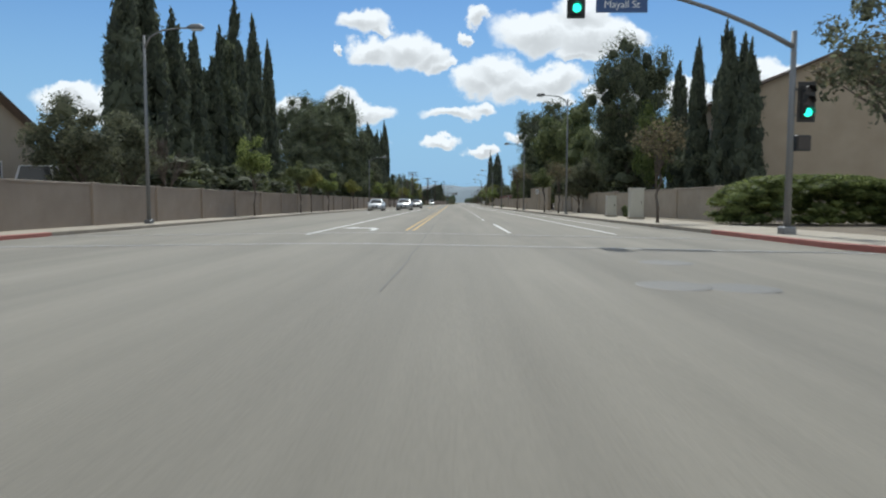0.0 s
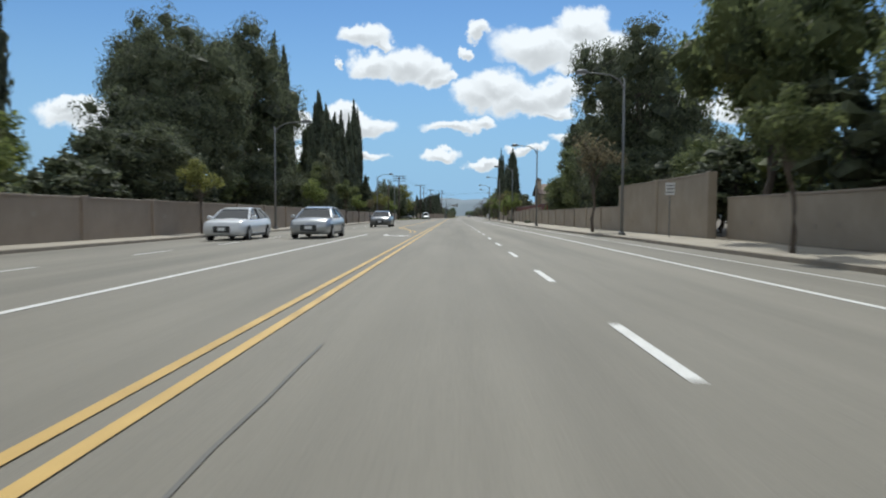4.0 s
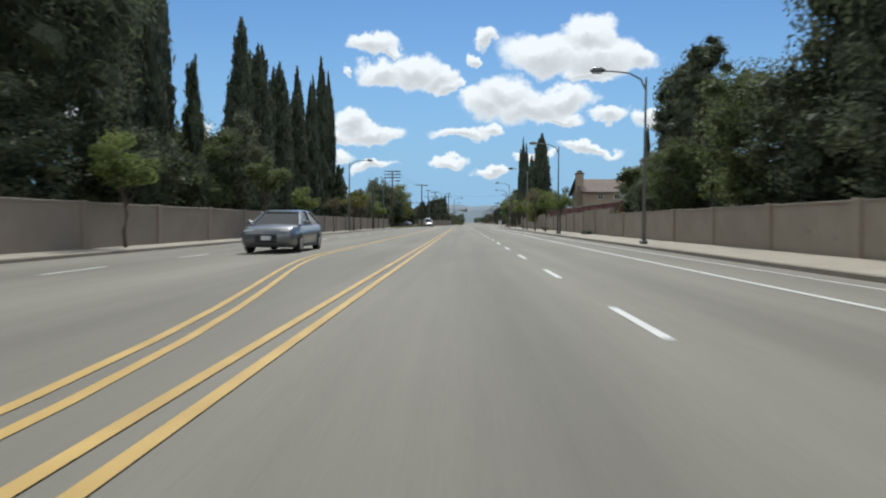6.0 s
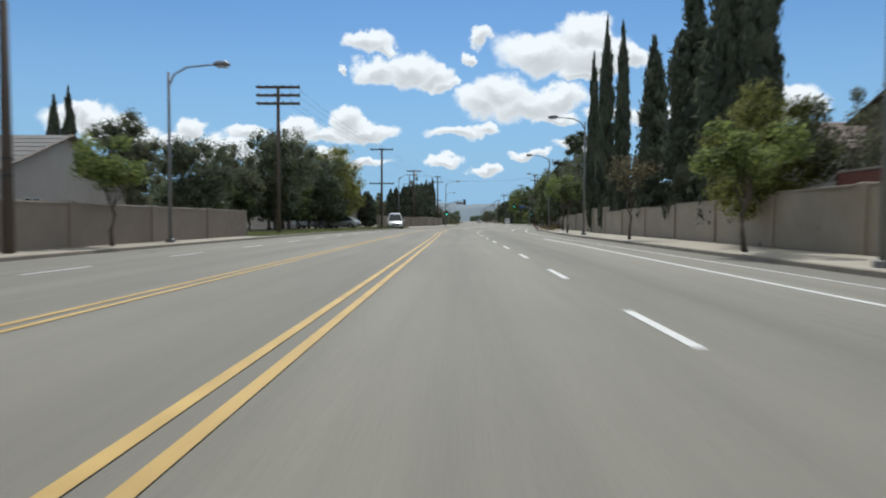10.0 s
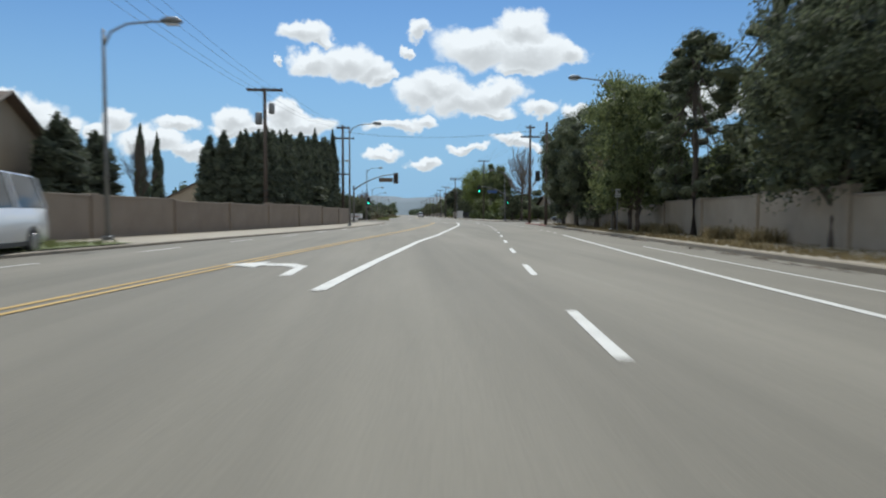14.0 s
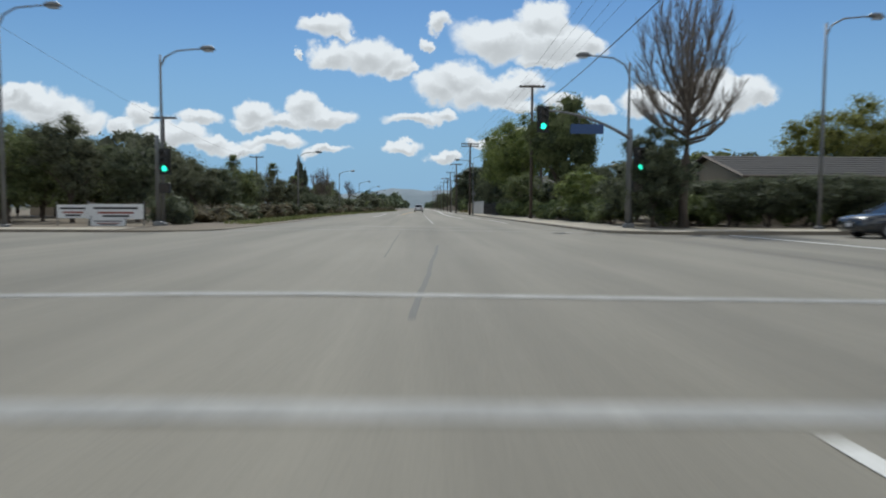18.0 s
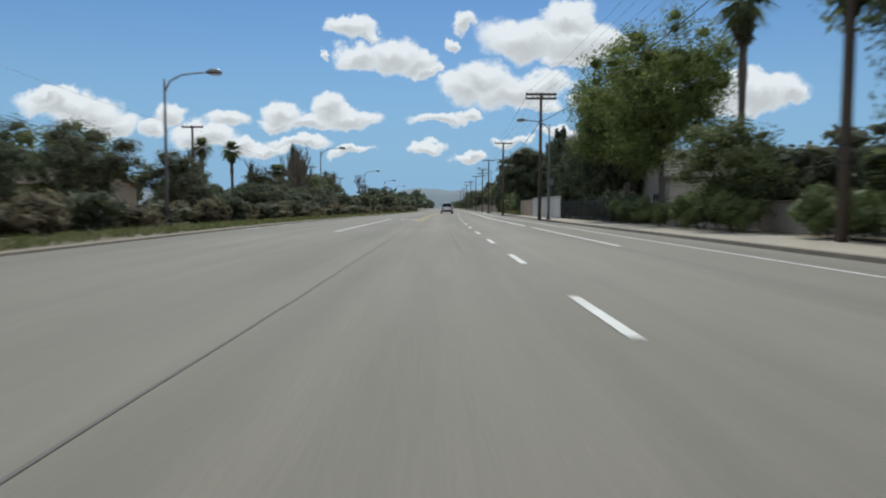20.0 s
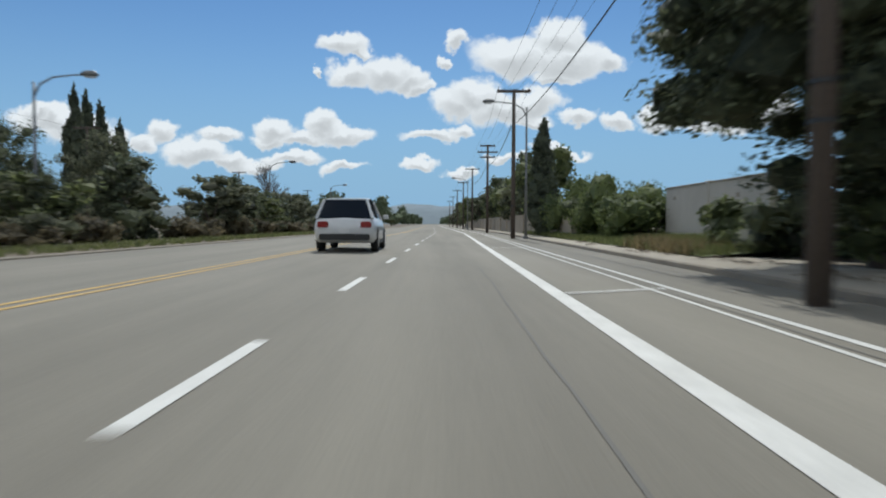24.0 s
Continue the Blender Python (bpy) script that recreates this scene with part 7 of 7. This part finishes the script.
        part("mirror", mesh_of("mirror", *box(s * (hw + 0.1) - 0.1, s * (hw + 0.1) + 0.1, c1[0] - 0.35, c1[0] - 0.2, c1[1] + 0.02, c1[1] + 0.17, 0.03), paint), ob)
        fy, fz = prof[-2][0], prof[-2][2]
        part("headlight", mesh_of("headlight", *box(s * hw * 0.62 - 0.2, s * hw * 0.62 + 0.2, fy - 0.12, fy + 0.06, fz - 0.16, fz - 0.02, 0.03), M_LAMPGLASS), ob, "clear headlight")
        ry, rz_ = prof[0][0], prof[0][2]
        part("tail_light", mesh_of("tail_light", *box(s * hw * 0.7 - 0.17, s * hw * 0.7 + 0.17, ry - 0.03, ry + 0.14, rz_ - 0.22, rz_ - 0.03, 0.03), M_TAIL), ob, "red tail light")
        part("sill", mesh_of("sill", *box(s * hw * 0.97 - 0.04, s * hw * 0.97 + 0.04, wheels[0] + wr, wheels[1] - wr, prof[3][1] + 0.0, prof[3][1] + 0.12, 0.01), M_DARKMETAL), ob)
    part("grille", mesh_of("grille", *box(-hw * 0.4, hw * 0.4, prof[-1][0] - 0.06, prof[-1][0] + 0.02, prof[-1][1] + 0.02, prof[-1][2] - 0.02, 0.01), M_DARKMETAL), ob)
    part("bumper", mesh_of("bumper", *box(-hw * 0.82, hw * 0.82, prof[0][0] - 0.05, prof[0][0] + 0.12, prof[0][1] - 0.12, prof[0][1] + 0.08, 0.03), M_DARKMETAL), ob, "dark rear bumper")
    for fy in (prof[-1][0] + 0.021, prof[0][0] - 0.051):
        part("number_plate", mesh_of("number_plate", *box(-0.16, 0.16, min(fy, fy + 0.01), max(fy, fy + 0.01), prof[0][1] + (0.1 if fy < 0 else 0.0), prof[0][1] + (0.25 if fy < 0 else 0.14)), M_SIGNWHITE), ob)
    for wy in wheels:
        for s in (-1, 1):
            arch = [(s * (hw + 0.006), wy + (wr + 0.05) * math.cos(a), wr + (wr + 0.05) * math.sin(a)) for a in [math.radians(k_) for k_ in range(0, 181, 15)]]
            arch_in = [(s * (hw + 0.006), wy + (wr - 0.06) * math.cos(a), wr + (wr - 0.06) * math.sin(a)) for a in [math.radians(k_) for k_ in range(0, 181, 15)]]
            m_ = len(arch)
            part("wheel_arch", mesh_of("wheel_arch", arch + arch_in, [(i, i + 1, m_ + i + 1, m_ + i) for i in range(m_ - 1)], M_DARKMETAL), ob)
            tyre = tube([(s * (hw - 0.2), wy, wr), (s * (hw - 0.17), wy, wr), (s * (hw + 0.0), wy, wr), (s * (hw + 0.03), wy, wr)], [wr * 0.9, wr, wr, wr * 0.88], 20)
            wheel = part("wheel", mesh_of("tyre", *tyre, M_TYRE), ob, "black tyre")
            part("rim", mesh_of("rim", *tube([(s * (hw + 0.02), wy, wr), (s * (hw + 0.036), wy, wr), (s * (hw + 0.04), wy, wr)], [wr * 0.64, wr * 0.62, wr * 0.2], 14), M_RIM), wheel, "alloy rim")
    return ob


car(-4.75, 86.9, 180, M_SILVER, "silver saloon in the oncoming lane", "sedan", -0.05)
car(-8.2, 85.6, 180, M_WHITECAR, "white saloon in the outer oncoming lane", "sedan", -0.11)
car(-4.85, 116.5, 180, M_GREYCAR, "grey saloon in the oncoming lane", "sedan", -0.05)
car(11.5, 479.0, 0, M_WHITECAR, "white sport-utility car driving ahead", "suv", -0.01)
car(-7.0, 261.8, 187, M_WHITECAR, "white work van parked at the kerb", "van", -0.15)
car(-16.5, 254.5, 80, M_SILVER, "pale saloon parked in a driveway", "sedan", 0.0)
car(-13.0, 254.6, 84, M_SILVER, "pale saloon parked in a driveway", "sedan", 0.0)
car(-12.0, 341.0, -90, M_SILVER, "silver saloon waiting in the side street", "sedan", -0.16)
car(-18.0, 341.4, -90, M_DARKCAR, "dark saloon waiting in the side street", "sedan", -0.16)
car(30.0, 350.6, 90, M_DARKCAR, "dark saloon in the side street", "sedan", -0.16)
car(36.0, 350.8, 90, M_SILVER, "silver saloon in the side street", "sedan", -0.16)
car(-21.0, 37.5, 20, M_WHITECAR, "white camper van parked behind the wall", "van", 0.75)


# ---- distance: far trees, hills ----


def far_wood(name, spots, label, mat=M_FARLEAF):
    """Many far trees in one mesh: clumps of big leaves over lumps."""
    global rng
    rng = np.random.default_rng(len(spots))
    clumps = []
    for x, y, h, w in spots:
        for j in range(5):
            clumps.append(((x + rng.uniform(-w, w) * 0.6, y + rng.uniform(-w, w) * 0.6, h * rng.uniform(0.3, 0.8)), (w * 0.5, w * 0.5, h * 0.25)))
    c, o = clump_leaves(clumps, 32, 0.25)
    o[:, 2] += 0.3
    me = leaf_sheet(name, c, o, 0.5, mat, 0.55, tilt=0.6, core=cores(clumps, 0.85))
    return tagged(new(name, me), label, "woods", kind="stuff")


spots = []
for i in range(230):
    y = rng.uniform(600, 1450)
    side = rng.choice([-1, 1])
    x = (kerb_right(y) + 5 + abs(rng.normal(0, 8))) if side > 0 else (kerb_left(y) - 4 - abs(rng.normal(0, 10)))
    spots.append((x, y, rng.uniform(5, 10), rng.uniform(2.5, 4.5)))
far_wood("far_trees", spots, "hazy row of trees far down the road")
spots = []
for i in range(300):
    y = rng.uniform(20, 640)
    side = rng.choice([-1, 1])
    if CROSS_2[0] - 4 < y < CROSS_2[1] + 4 or y < 18:
        continue
    x = (40 + swing(y) + rng.uniform(0, 45)) if side > 0 else (-42 - rng.uniform(0, 50))
    spots.append((x, y, rng.uniform(5, 9), rng.uniform(2.5, 4.5)))
far_wood("yard_trees", spots, "dark trees in the yards behind the houses")
spots = [(220 * s + rng.uniform(-20, 20), rng.uniform(-60, 420), rng.uniform(6, 10), rng.uniform(4, 6)) for s in (-1, 1) for _ in range(60)]
far_wood("street_end_trees", spots, "trees closing the far ends of the side streets")

# a line of low hills across the end of the road, tinted for haze
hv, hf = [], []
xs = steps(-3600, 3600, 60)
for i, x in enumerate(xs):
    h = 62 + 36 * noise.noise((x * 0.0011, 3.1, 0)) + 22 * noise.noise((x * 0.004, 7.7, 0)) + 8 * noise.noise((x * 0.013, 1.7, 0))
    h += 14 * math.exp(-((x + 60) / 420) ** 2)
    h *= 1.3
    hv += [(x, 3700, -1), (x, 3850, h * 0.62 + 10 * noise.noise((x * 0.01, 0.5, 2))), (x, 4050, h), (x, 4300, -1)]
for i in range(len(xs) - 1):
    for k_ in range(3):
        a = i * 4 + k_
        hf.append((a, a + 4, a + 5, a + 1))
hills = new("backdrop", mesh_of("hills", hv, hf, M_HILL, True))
tagged(hills, "low hills far beyond the road, haze put into their blue-grey colour", "hills", kind="structure")

# ---- verge grass and litter ----


def grass(name, spots, h, mat, label):
    """Tufts of thin blades in one mesh."""
    verts, faces = [], []
    for x, y, z in spots:
        for _ in range(5):
            a, r = rng.uniform(0, 6.28), rng.uniform(0, 0.16)
            bx, by = x + r * math.cos(a), y + r * math.sin(a)
            hh = h * rng.uniform(0.5, 1.3)
            lx, ly = rng.normal(0, 0.35) * hh, rng.normal(0, 0.35) * hh
            w = 0.02 + 0.02 * hh
            n = len(verts)
            verts += [(bx - w * math.sin(a), by + w * math.cos(a), z), (bx + w * math.sin(a), by - w * math.cos(a), z), (bx + lx, by + ly, z + hh)]
            faces.append((n, n + 1, n + 2))
    return tagged(new(name, mesh_of(name, verts, faces, mat)), label, "grass", kind="stuff")


rng = np.random.default_rng(17)
grass("verge_grass", [(kerb_left(y) - rng.uniform(0.4, 2.4), y, WALK_Z) for y in rng.uniform(364, 560, 5000)], 0.22, M_GRASS, "short green grass along the verge")
grass("verge_grass", [(kerb_left(y) - rng.uniform(0.4, 4.5), y, WALK_Z) for y in rng.uniform(214, 268, 2600)], 0.15, M_GRASS, "short green grass before the driveway")
grass("verge_grass", [(kerb_right(y) + 1.4 + d, y, WALK_Z + 0.03 + 0.09 * d) for y, d in zip(rng.uniform(474, 520, 5600), rng.uniform(0.0, 4.5, 5600))], 0.26, M_GRASS, "long green grass beside the pavement")
grass("dry_grass", [(kerb_right(y) + rng.uniform(1.2, 2.6), y, WALK_Z + 0.02) for y in rng.uniform(475, 482, 170)], 0.5, M_DRYGRASS, "dry brown grass at the edge of the pavement")
grass("dry_grass", [(kerb_right(y) + rng.uniform(0.3, 1.2), y, WALK_Z + 0.02) for y in rng.uniform(245, 300, 900)], 0.14, M_DRYGRASS, "dry weeds along the kerb")
grass("dry_grass", [(kerb_right(y) + rng.uniform(1.8, 3.1), y, WALK_Z + 0.02) for c in (268, 271.5, 279, 283, 291) for y in rng.normal(c, 0.35, 70)], 0.5, M_DRYGRASS, "tall dry weeds at the foot of the wall")
grass("dry_grass", [(kerb_right(y) + rng.uniform(0.2, 3.0), y, WALK_Z + 0.02) for y in rng.uniform(256, 318, 900)], 0.1, M_DRYGRASS, "thin dry weeds on the pavement")


def litter(name, spots, label):
    """Low heaps of leaves and dirt swept into the gutter."""
    verts, faces = [], []
    for x, y, z in spots:
        for _ in range(46):
            a, r = rng.uniform(0, 6.28), abs(rng.normal(0, 0.16))
            bx, by, bz = x + r * math.cos(a) * 0.6, y + r * math.sin(a) * 2.4, z + max(0.012, 0.07 - 0.25 * r) * rng.uniform(0.3, 1.0)
            d, q = rng.uniform(0.02, 0.05), rng.uniform(0, 6.28)
            n = len(verts)
            verts += [(bx + d * math.cos(q + k), by + d * math.sin(q + k), bz + rng.uniform(-0.01, 0.02)) for k in (0, 2.1, 4.2)]
            faces.append((n, n + 1, n + 2))
    return tagged(new(name, mesh_of(name, verts, faces, M_LITTER)), label, "leaf litter", kind="stuff")


litter("leaf_litter", [(kerb_right(y) - rng.uniform(0.15, 0.6), y, crown(kerb_right(y), y)) for y in rng.uniform(246, 312, 60)], "brown leaf litter swept along the gutter")
litter("leaf_litter", [(kerb_right(y) + rng.uniform(0.3, 3.0), y, WALK_Z + 0.02) for y in rng.uniform(240, 318, 80)], "brown leaf litter on the pavement")
litter("leaf_litter", [(kerb_right(y) + rng.uniform(0.3, 3.0), y, WALK_Z + 0.02) for y in rng.uniform(458, 490, 60)], "brown leaf litter under the large evergreen")

lawn_v = [(kerb_left(y) - d, y, WALK_Z + 0.036) for y in steps(214, 268, 6) for d in (0.3, 3.0, 8.0)]
lawn_f = [(i * 3 + k_ + 1, i * 3 + k_, i * 3 + k_ + 3, i * 3 + k_ + 4) for i in range(9) for k_ in range(2)]
tagged(new("ground", mesh_of("lawn", lawn_v, lawn_f, M_LAWN)), "patchy lawn beside the kerb", "lawn", kind="structure")

lawn_v = [(kerb_right(y) + d, y, WALK_Z + 0.04 + 0.09 * (d - 1.4)) for y in steps(474, 520, 6) for d in (1.4, 4.0, 8.0)]
lawn_f = [(i * 3 + k_, i * 3 + k_ + 1, i * 3 + k_ + 4, i * 3 + k_ + 3) for i in range(len(lawn_v) // 3 - 1) for k_ in range(2)]
tagged(new("ground", mesh_of("lawn", lawn_v, lawn_f, M_LAWN)), "green grass bank beside the pavement", "lawn", kind="structure")
